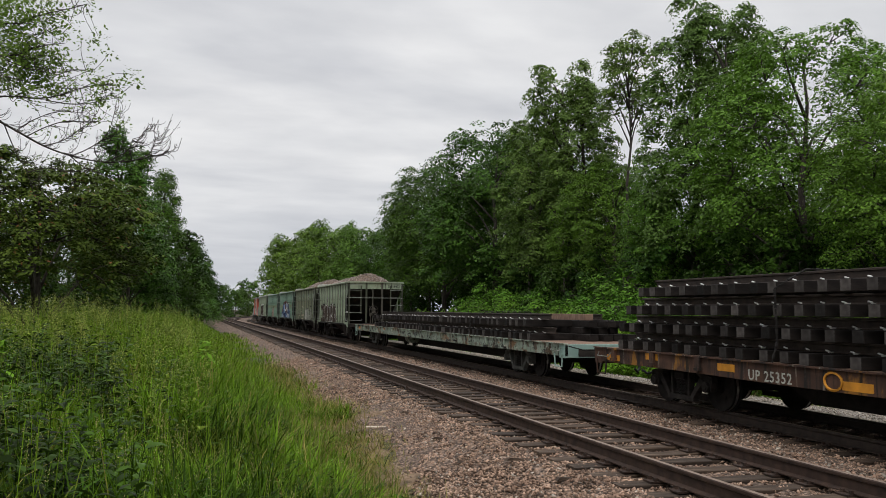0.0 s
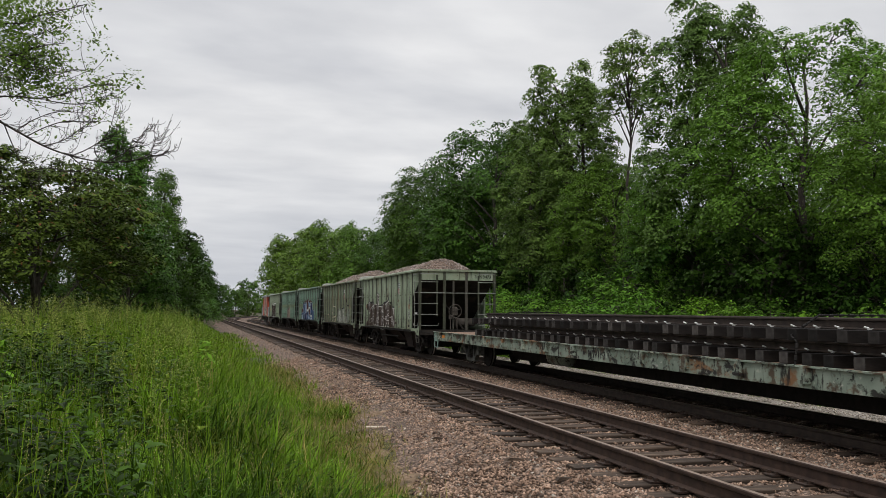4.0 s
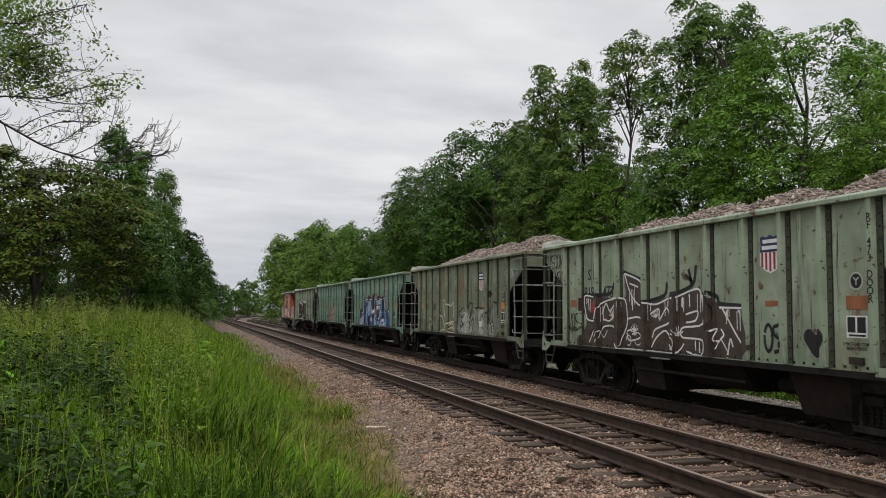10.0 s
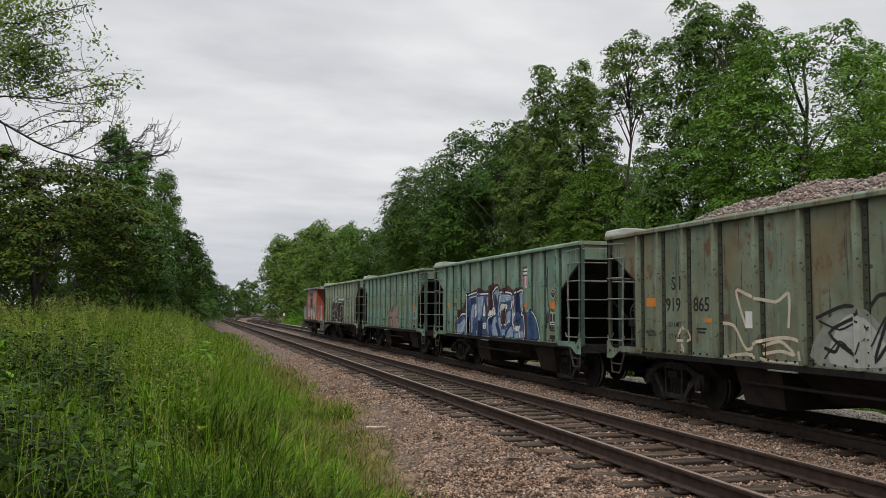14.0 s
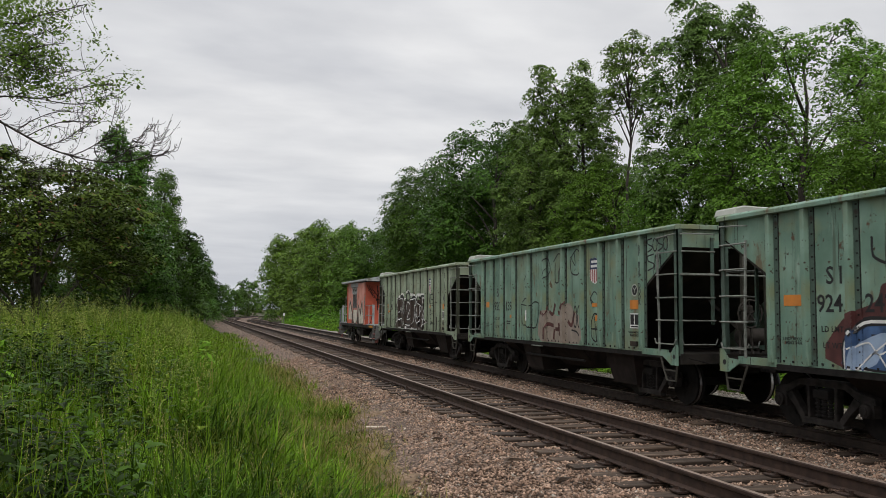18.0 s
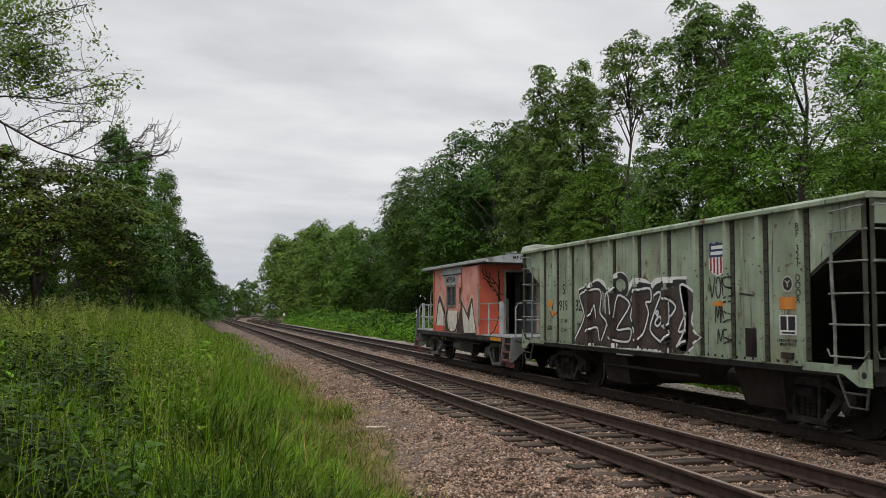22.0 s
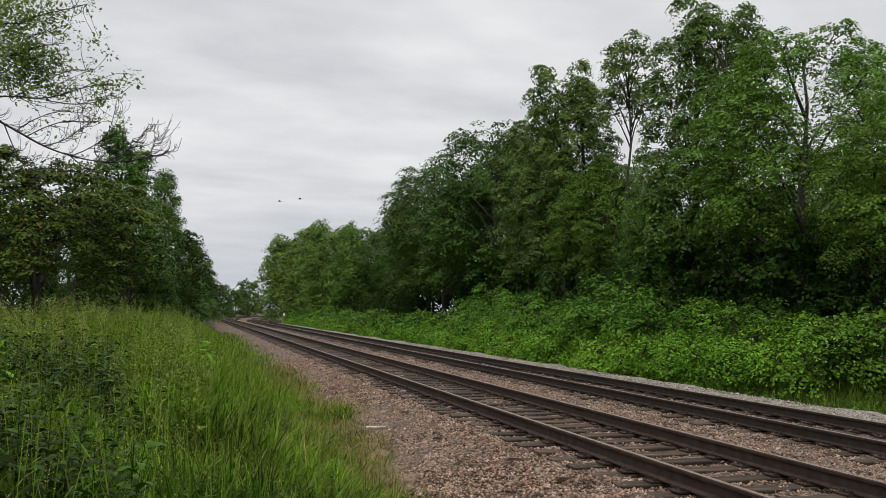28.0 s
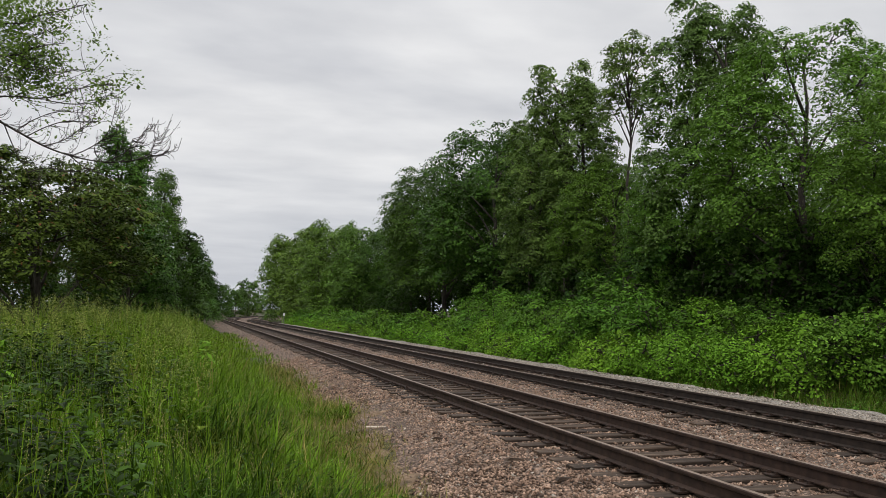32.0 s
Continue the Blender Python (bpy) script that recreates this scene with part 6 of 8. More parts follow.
def scrawl(seed, y0, y1, z0, z1, n, wild=1.0):
    """Looping handwriting-like strokes inside a box, running from high y to low."""
    rng = random.Random(seed)
    out = []
    for i in range(n):
        ya, yb = y1 - (y1 - y0) * i / n, y1 - (y1 - y0) * (i + 0.9) / n
        kind = rng.choice(("n", "o", "s", "v"))
        m, w = (z0 + z1) / 2, abs(yb - ya)
        if kind == "n":
            out.append([(ya, z0), (ya - 0.15 * w, z1), (ya - 0.45 * w, z0 + 0.2 * (z1 - z0)), (yb + 0.1 * w, z1), (yb, z0)])
        elif kind == "o":
            out.append([((ya + yb) / 2 + w * 0.45 * math.cos(a), m + (z1 - z0) * 0.48 * math.sin(a)) for a in np.linspace(0.4, 6.5, 12)])
        elif kind == "s":
            out.append([(yb, z1), (ya, z1 - 0.1 * (z1 - z0)), (ya - 0.1 * w, m + 0.1 * (z1 - z0)), (yb, m - 0.1 * (z1 - z0)), (yb + 0.1 * w, z0 + 0.05), (ya, z0)])
        else:
            out.append([(ya, z1), (ya - 0.4 * w, z0), (yb, z1 + rng.uniform(-0.1, 0.25) * wild * (z1 - z0))])
    return out


def paint(car, name, m, label, strokes=(), width=0.05, areas=(), depth=hopper_depth, proud=0.004, soft=True):
    """Every sprayed stroke or area is a part of its own."""
    for a in areas:
        part(name, fill(Shape(), rounded(a, True) if soft else a, depth, proud), m, car, label)
    for s in strokes:
        part(name, ribbons(Shape(), [rounded(s) if soft else s], width, depth, proud), m, car, label)


def graffiti_one(car):
    """Brown letters with white edges and black crown strokes."""
    body = [
             [(9.85, 0.99), (9.46, 1.53), (9.79, 1.75), (9.67, 2.06), (8.23, 1.99), (7.78, 2.03), (7.8, 2.48), (7.12, 2.29), (7.06, 1.88), (6.11, 2.01), (5.41, 2.13), (5.01, 2.03), (4.61, 1.85), (4.01, 1.8), (3.97, 0.99), (6.3, 0.99), (8.08, 0.99)]]
    paint(car, "graffiti_fill", SPRAY_BROWN, "dark brown sprayed graffiti lettering", areas=body, proud=0.003)
    edge = [[(9.14, 2.02), (9.62, 2.05), (9.5, 1.57), (9.08, 1.52)], [(9.4, 1.06), (9.08, 1.46), (8.87, 1.87), (8.23, 1.99)],
             [(8.99, 1.08), (8.73, 1.4), (8.24, 1.4), (8.07, 1.01), (7.84, 0.99)], [(8.8, 1.66), (8.61, 1.89), (8.45, 1.73), (8.26, 1.86)], [(8.74, 1.57), (8.47, 1.53), (8.24, 1.64)],
             [(8.2, 1.99), (7.78, 1.95), (7.71, 1.49), (7.9, 1.22), (8.02, 1.03)], [(7.81, 2.48), (7.14, 2.28), (7.2, 1.85), (7.56, 2.06), (7.81, 2.48)], [(7.61, 2.28), (7.27, 2.2)],
             [(7.71, 1.58), (7.31, 1.62), (7.11, 1.55), (7.19, 1.24), (7.63, 1.16), (7.71, 1.34), (7.36, 1.39)], [(7.52, 1.28), (7.34, 1.31)], [(7.1, 1.91), (6.63, 1.86), (6.14, 1.98)],
             [(6.82, 1.68), (6.51, 1.78), (6.5, 1.57), (6.24, 1.8), (6.15, 1.54), (6.64, 1.4), (6.76, 1.24)], [(6.79, 1.06), (6.62, 1.24), (6.27, 1.38), (5.96, 1.04)],
             [(6.1, 1.94), (5.36, 2.11), (5.15, 2.05), (5.1, 1.53), (5.72, 1.45), (5.74, 1.28), (5.13, 1.25), (5.17, 0.99), (5.62, 1.04)], [(5.88, 1.96), (5.88, 1.74)],
             [(5.71, 1.99), (5.72, 1.8)], [(5.5, 2.04), (5.49, 1.81)], [(5.62, 1.68), (5.25, 1.74), (5.32, 1.58), (5.61, 1.54)], [(5.33, 1.23), (5.33, 1.07)], [(5.21, 1.22), (5.21, 1.02)],
             [(4.63, 1.8), (4.01, 1.79)], [(4.54, 1.78), (4.2, 1.39), (4.03, 1.22)], [(4.41, 1.77), (4.41, 1.6)], [(4.12, 1.76), (4.02, 1.61)],
             [(4.87, 1.41), (4.69, 1.45), (4.82, 1.27), (4.63, 1.25)], [(4.59, 1.45), (4.51, 1.36), (4.61, 1.28)], [(4.43, 0.99), (4.34, 1.3), (4.27, 1.17)],
             [(7.87, 0.99), (6.89, 0.99), (5.96, 0.99), (5.69, 1.17)], [(7.49, 1.95), (7.49, 1.75)], [(9.43, 2), (9.4, 1.75)]]
    paint(car, "graffiti_edge", WHITE, "white sprayed graffiti edge", edge, 0.034, proud=0.007)
    rng = random.Random(29)
    drips = []
    for y, z in ((9.55, 2.03), (9.2, 2.0), (8.85, 1.85), (8.0, 1.97), (7.6, 2.2), (6.9, 1.88), (6.3, 1.95), (5.75, 2.0), (5.25, 2.05), (4.45, 1.78), (4.15, 1.78)):
        for k in range(rng.randint(2, 4)):
            u = y - 0.07 * k + rng.uniform(-0.02, 0.02)
            drips.append([(u, z - rng.uniform(0, 0.05)), (u + rng.uniform(-0.01, 0.01), z - rng.uniform(0.12, 0.36))])
    paint(car, "graffiti_drip", WHITE, "white runs of paint", drips, 0.020, proud=0.0075)
    bursts = []
    for y, z in ((8.30, 1.62), (6.62, 1.62), (5.85, 1.30), (7.42, 1.32)):
        for a in np.linspace(0.2, 2.6, 6):
            bursts.append([(y, z), (y + 0.17 * math.cos(a), z + 0.17 * math.sin(a))])
    bursts += [[(7.66 + 0.10 * math.cos(a), 1.16 + 0.10 * math.sin(a)) for a in np.linspace(0, 5.2, 9)], [(7.30 + 0.13 * math.cos(a), 1.20 + 0.12 * math.sin(a)) for a in np.linspace(0.5, 5.8, 9)],
               [(6.05 + 0.12 * math.cos(a), 1.16 + 0.11 * math.sin(a)) for a in np.linspace(1, 6.2, 9)], [(9.05, 1.15), (8.9, 1.32), (8.72, 1.18), (8.55, 1.34)], [(4.75, 1.12), (4.6, 1.28), (4.42, 1.10)]]
    paint(car, "graffiti_burst", WHITE, "white sprayed rays and curls", bursts, 0.022, proud=0.0085)
    paint(car, "graffiti_tag", BLACK, "black sprayed tag", scrawl(61, 9.75, 10.45, 1.30, 1.68, 4), 0.035)
    paint(car, "graffiti_wash", SHIELD_RED, "dull red sprayed patch", areas=[[(9.35, 1.92), (9.3, 1.7), (9.0, 1.72), (8.98, 1.9)]], proud=0.0045)
    top = [[(9.76, 2.09), (8.49, 2.08), (8.25, 2.31)], [(7.87, 2.52), (7.12, 2.33)], [(7.06, 1.9), (6.32, 2.02), (6.23, 2.26)], [(6.07, 2.02), (5.4, 2.19), (5.29, 2.53)],
             [(5.42, 2.26), (5.63, 2.37)], [(5.42, 2.21), (5.52, 2.47)], [(4.99, 2.08), (4.68, 1.97), (4.61, 1.86), (4, 1.82)], [(4.91, 1.98), (4.84, 1.7), (4.93, 1.42)],
             [(4.11, 1.55), (3.99, 1.34), (4.03, 1.13)]]
    paint(car, "graffiti_shadow", BLACK, "", top, 0.075, proud=0.005)
    heart = [(2.37, 1.10), (2.62, 1.34), (2.60, 1.46), (2.50, 1.50), (2.38, 1.42), (2.27, 1.51), (2.17, 1.44), (2.17, 1.33)]
    paint(car, "painted_heart", BLACK, "black sprayed heart", areas=[heart], proud=0.004)
    paint(car, "graffiti_tag", BLACK, "black sprayed tag", scrawl(4, 3.05, 3.5, 1.14, 1.55, 2), 0.055)
    paint(car, "graffiti_tag", BLACK, "black sprayed tag", scrawl(9, 10.75, 11.6, 2.72, 3.05, 5) + scrawl(12, 10.75, 11.2, 2.35, 2.65, 3), 0.03)


def graffiti_two(car):
    """Cream outlines of a creature, and faded black letters."""
    cream = [[(7.9, 1.55), (7.6, 1.5), (7.3, 1.15), (6.9, 1.3), (6.4, 1.36), (6.08, 1.3), (6.0, 1.05)], [(7.3, 1.48), (7.55, 2.06), (7.2, 1.98), (6.6, 1.88), (6.3, 2.0), (6.32, 1.5)], [(7.9, 1.0), (7.3, 1.08), (6.7, 0.99), (6.1, 1.0)],
             [(6.9, 1.1), (6.5, 1.16), (6.2, 1.12), (6.5, 1.3), (6.9, 1.22)], [(9.3, 1.25), (9.05, 1.5), (8.85, 1.25), (9.3, 1.22)], [(9.05, 1.2), (9.15, 1.05), (8.95, 1.05), (9.05, 1.2)]]
    paint(car, "graffiti_outline", SPRAY_CREAM, "cream sprayed outline drawing", cream, 0.05)
    wash = [(5.7, 1.0), (5.5, 1.65), (4.9, 1.8), (4.5, 1.55), (3.8, 1.8), (3.1, 1.75), (2.9, 1.3), (2.3, 1.95), (2.15, 1.0)]
    paint(car, "graffiti_wash", SPRAY_GREY, "faded grey sprayed figure", areas=[wash], proud=0.0015)
    paint(car, "graffiti_wash", OFF_WHITE, "faded pale sprayed wash", areas=[[(5.5, 1.05), (5.3, 1.6), (4.9, 1.7), (4.4, 1.1)], [(3.75, 1.05), (3.7, 1.7), (3.2, 1.7), (3.2, 1.1)]], proud=0.002)
    dark = [[(5.75, 1.65), (5.2, 1.82), (4.9, 1.72), (5.5, 1.45), (4.9, 1.1)], [(4.75, 1.8), (4.6, 1.95), (4.3, 1.92), (4.5, 1.6), (4.7, 1.1), (4.3, 1.5), (4.1, 1.15)], [(3.85, 1.8), (3.2, 1.76), (3.6, 1.4), (3.2, 1.1)], [(3.8, 1.5), (3.7, 1.05)],
            [(3.0, 1.65), (2.6, 1.8), (2.35, 2.0), (2.1, 1.95)], [(2.9, 1.6), (2.6, 1.3), (2.35, 1.8), (2.2, 1.2)], [(5.6, 1.25), (5.4, 1.2), (5.3, 1.3), (5.1, 1.22)]]
    paint(car, "graffiti_letter", BLACK, "faded black sprayed letters", dark, 0.05)
    fine = [[(5.7, 1.62), (5.3, 1.5), (4.95, 1.62), (4.8, 1.5)], [(5.6, 1.1), (5.3, 1.35), (5.0, 1.15), (4.85, 1.4)], [(4.75, 1.3), (4.45, 1.72), (4.1, 1.6), (4.0, 1.25)], [(3.75, 1.3), (3.5, 1.62), (3.25, 1.45), (3.1, 1.7)], [(2.95, 1.15), (2.7, 1.5), (2.5, 1.25), (2.3, 1.6)], [(4.4, 1.05), (4.2, 1.3), (4.05, 1.1)], [(3.6, 1.95), (3.4, 1.8), (3.15, 1.95)]]
    paint(car, "graffiti_letter", BLACK, "", fine, 0.028, proud=0.006)
    box = [(2.62, 1.06), (2.62, 1.34), (2.24, 1.34), (2.24, 1.06)]
    paint(car, "stencil_panel", BLACK, "black stencil square with a white edge", areas=[box], proud=0.007, soft=False)
    paint(car, "stencil_panel", WHITE, "", [box + box[:1], [(2.52, 1.12), (2.52, 1.28)], [(2.42, 1.12), (2.42, 1.28)], [(2.34, 1.12), (2.34, 1.28)]], 0.025, proud=0.009, soft=False)
    paint(car, "graffiti_tag", OFF_WHITE, "white scrawled tag", scrawl(21, 0.5, 1.1, 2.62, 2.85, 4), 0.022)
    sticker = Shape()
    block(sticker, 7.08, 7.32, 1.48, 1.74, hopper_depth, 0.006)
    block(sticker, 3.45, 3.70, 1.25, 1.42, hopper_depth, 0.007)
    part("paper_card", sticker, WHITE, car, "white paper cards")
    rust = Shape()
    fill(rust, [(2.55, 2.2), (2.7, 2.32), (2.9, 2.28), (2.95, 2.15), (2.75, 2.1)], hopper_depth, 0.002)
    part("rust_patch", rust, CHUTE, car, "rust-brown stain")


def graffiti_three(car):
    """Blue letters on a maroon cloud with white edges."""
    cloud = [
             [(9.15, 0.99), (9.19, 1.62), (8.59, 1.87), (8.47, 2.09), (8.18, 2.1), (8.07, 2.24), (7.08, 2.4), (6.57, 2.31), (6.13, 2.36), (5.96, 2.46), (5.48, 2.48), (5.11, 2.27), (4.68, 2.42), (4.22, 2.28), (3.56, 2.32), (3.41, 1.72), (3.15, 1.64), (3.12, 0.99)]]
    paint(car, "graffiti_cloud", SPRAY_MAROON, "maroon sprayed cloud", areas=cloud, proud=0.002)
    last = [[(3.25, 0.99), (3.22, 1.62), (2.95, 1.72), (2.6, 1.46), (2.45, 0.99)]]
    letters = [[(9.13, 0.99), (9.12, 1.34), (8.77, 1.6), (8.3, 1.63), (8.19, 1.84), (8.03, 1.6), (7.99, 0.99)],
             [(8.07, 2.2), (7.11, 2.25), (7.06, 1.7), (7.2, 1.53), (7.05, 0.99), (7.99, 0.99), (8.02, 1.69)],
             [(7.07, 2.21), (6.13, 2.2), (6.09, 1.91), (6.15, 1.6), (6.05, 0.99), (7.07, 0.99)],
             [(5.88, 2.24), (5.48, 2.4), (5.33, 2.13), (5.17, 1.56), (5.09, 1.18), (5.12, 0.99), (6.05, 0.99), (6.09, 1.44), (5.78, 1.65), (5.82, 2.06)],
             [(5.27, 2.24), (4.34, 2.18), (4.42, 1.76), (4.22, 2.02), (4.3, 1.44), (4.11, 0.99), (5.12, 0.99), (5.08, 1.28), (4.78, 1.38), (4.77, 1.71), (5.11, 1.81)],
             [(4.21, 2.1), (3.59, 2.27), (3.53, 1.85), (3.64, 1.63), (3.49, 1.57), (3.47, 0.99), (4.11, 0.99), (4.02, 1.23), (4.25, 1.4), (4.14, 1.85)]] + last
    paint(car, "graffiti_letter", SPRAY_BLUE, "blue sprayed graffiti letters", areas=letters, proud=0.004)
    pale = [[(9.02, 1), (8.92, 1.31), (8.42, 1.48), (8.6, 1.08)], [(7.86, 1.69), (7.75, 1.93), (7.56, 1.87), (7.66, 1.29), (7.79, 1)],
             [(7.29, 2.09), (7.12, 2.15), (7.11, 1.75), (7.23, 1.64)], [(6.99, 2.09), (6.66, 2.14), (6.81, 1.7), (6.92, 1.2)], [(6.4, 2.08), (6.14, 2.12), (6.14, 1.91), (6.32, 1.86)],
             [(6.37, 1.54), (6.17, 1.55), (6.12, 1.08), (6.34, 1.12)], [(5.8, 2.17), (5.52, 2.31), (5.41, 2.1), (5.65, 1.91)], [(5.42, 1.91), (5.26, 1.66), (5.17, 1.13), (5.36, 1.26)],
             [(5.91, 1.35), (5.62, 1.56), (5.37, 1.02), (5.84, 0.99)], [(5.22, 2.17), (4.42, 2.13), (4.49, 2.01), (5.04, 1.97)], [(4.7, 1.66), (4.43, 1.71), (4.51, 1.44), (4.78, 1.36)],
             [(4.93, 1.19), (4.38, 1.3), (4.26, 1.04), (4.8, 0.99)], [(3.8, 2.11), (3.61, 2.21), (3.58, 1.85), (3.73, 1.72)], [(3.95, 1.1), (3.54, 1.21), (3.52, 1), (3.96, 0.99)]]
    paint(car, "graffiti_highlight", SPRAY_PALE, "pale blue sprayed highlights", areas=pale, proud=0.0055)
    dark = [[(7.85, 2.05), (7.54, 2.11), (7.26, 2.01), (7.44, 1.95), (7.7, 1.9), (7.84, 1.69)], [(7.46, 1.3), (7.17, 1.47), (7.17, 1.03), (7.32, 0.99), (7.36, 1.19)],
             [(6.53, 2.08), (6.42, 1.97), (6.41, 1.62), (6.24, 1.57), (6.4, 1.44), (6.46, 1.7)], [(6.94, 1.48), (6.76, 1.43), (6.81, 0.99), (6.96, 0.99)],
             [(5.72, 2.19), (5.56, 2.13), (5.41, 1.71), (5.62, 1.63), (5.71, 1.91)], [(5.63, 1.35), (5.43, 1.39), (5.25, 1.17), (5.37, 1.02)],
             [(5.04, 1.64), (4.86, 1.62), (4.94, 1.33), (5.07, 1.28)], [(4.24, 1.85), (4.17, 1.71), (4.28, 1.4), (4.65, 1.18), (4.86, 0.99), (4.79, 1.19), (4.38, 1.44)],
             [(4.07, 2.12), (3.77, 2.16), (3.72, 1.85), (3.67, 1.63), (3.87, 1.72), (3.98, 1.94)], [(4.09, 1.58), (3.94, 1.45), (3.67, 1.54), (3.88, 1.41), (4.04, 1.36)],
             [(6.15, 1.55), (5.86, 1.45), (6.03, 1.34), (6.11, 1.42)]]
    paint(car, "graffiti_swirl", SHIELD_BLUE, "dark navy sprayed swirls", areas=dark, proud=0.007)
    paint(car, "graffiti_shadow", BLACK, "", [l + l[:1] for l in letters], 0.105, proud=0.008)
    paint(car, "graffiti_edge", WHITE, "white sprayed letter edges", [l + l[:1] for l in letters], 0.042, proud=0.009)
    eyes = [[(7.49, 1.87), (7.32, 1.92), (7.27, 1.61), (7.45, 1.51)], [(6.62, 1.96), (6.49, 1.81), (6.48, 1.58), (6.72, 1.57)], [(6.3, 1.82), (6.1, 1.81), (6.19, 1.69)],
             [(6.72, 1.37), (6.4, 1.38), (6.44, 1.2), (6.69, 1.19)], [(5.75, 1.86), (5.6, 1.62), (6.05, 1.58)], [(4.96, 1.91), (4.68, 1.9), (4.7, 1.76), (4.98, 1.78)],
             [(4.11, 1.9), (3.93, 1.72), (3.88, 1.6), (4.11, 1.59)], [(4.07, 1.27), (3.71, 1.35), (3.74, 1.22), (3.69, 1.03), (3.81, 1.02), (3.83, 1.19)]]
    paint(car, "graffiti_eye", WHITE, "white sprayed eye shapes", areas=eyes, proud=0.0105)
    lines = [[(9.02, 1.25), (8.71, 1.35), (8.54, 1.2), (8.25, 1.36)], [(8.9, 1), (8.6, 1.23), (8.37, 1), (8.2, 1.15)], [(7.98, 2.11), (7.18, 2.18)], [(8.66, 1.2), (8.19, 1.51)],
             [(4.82, 2.16), (4.49, 2.14)], [(4.81, 2.1), (4.54, 2.08)], [(4.76, 2.03), (4.59, 2.03)], [(4.04, 2.07), (4.08, 1.96)], [(4.85, 1.28), (4.57, 1.46), (4.48, 1.39)],
             [(4.73, 0.99), (4.62, 1.04), (4.53, 0.99)], [(6.86, 1.86), (6.67, 2.07)], [(7.45, 1.7), (7.38, 1.81)], [(3.8, 1.24), (3.89, 1.29), (4.01, 1.25)]]
    paint(car, "graffiti_line", WHITE, "", lines, 0.022, proud=0.012)
    ink = [[(7.38, 1.77), (7.45, 1.69), (7.39, 1.63)], [(6.58, 1.8), (6.63, 1.67), (6.53, 1.65)], [(6.61, 1.31), (6.51, 1.32), (6.53, 1.24), (6.62, 1.25)],
             [(5.83, 1.71), (5.75, 1.75), (5.77, 1.64)], [(4.85, 1.84), (4.77, 1.85), (4.79, 1.8), (4.89, 1.8)], [(4.04, 1.76), (3.96, 1.65), (4.06, 1.63)], [(4.01, 1.26), (3.83, 1.3)]]
    paint(car, "graffiti_line", BLACK, "", ink + [e + e[:1] for e in eyes], 0.02, proud=0.0125)
    outer = [
             [(9.14, 1.34), (8.77, 1.64), (8.33, 1.66), (8.19, 1.88), (8.07, 2.23), (7.04, 2.28), (6.66, 2.23), (6.09, 2.23), (5.88, 2.28), (5.49, 2.43), (5.32, 2.24), (4.35, 2.22), (4.21, 2.14), (3.59, 2.31), (3.5, 1.84)]]
    paint(car, "graffiti_shadow", BLACK, "black sprayed outer line", outer, 0.06, proud=0.0035)
    rng = random.Random(17)
    for y0, y1, z0, z1, n in ((6.35, 6.75, 1.15, 1.75, 16), (5.75, 6.1, 1.3, 1.7, 8), (7.5, 7.75, 1.2, 1.5, 7), (7.0, 7.3, 1.8, 2.1, 7), (5.0, 5.5, 1.4, 1.9, 10)):
        for i in range(n):
            y, z, r = rng.uniform(y0, y1), rng.uniform(z0, z1), rng.uniform(0.02, 0.04)
            ring = [(y + r * math.cos(a), z + r * math.sin(a)) for a in np.linspace(0, 5.4, 7)]
            paint(car, "graffiti_dot", SHIELD_BLUE, "dark blue sprayed dot", areas=[ring], proud=0.0075, soft=False)
    paint(car, "graffiti_tag", BLACK, "black tags and runs of paint", [[(8.62, 2.7), (8.6, 2.45), (8.4, 2.35)], [(2.05, 2.9), (2.0, 2.3)], [(1.95, 2.8), (1.9, 1.9), (1.7, 1.75)]] + scrawl(6, 1.45, 2.0, 1.3, 1.75, 3), 0.04)


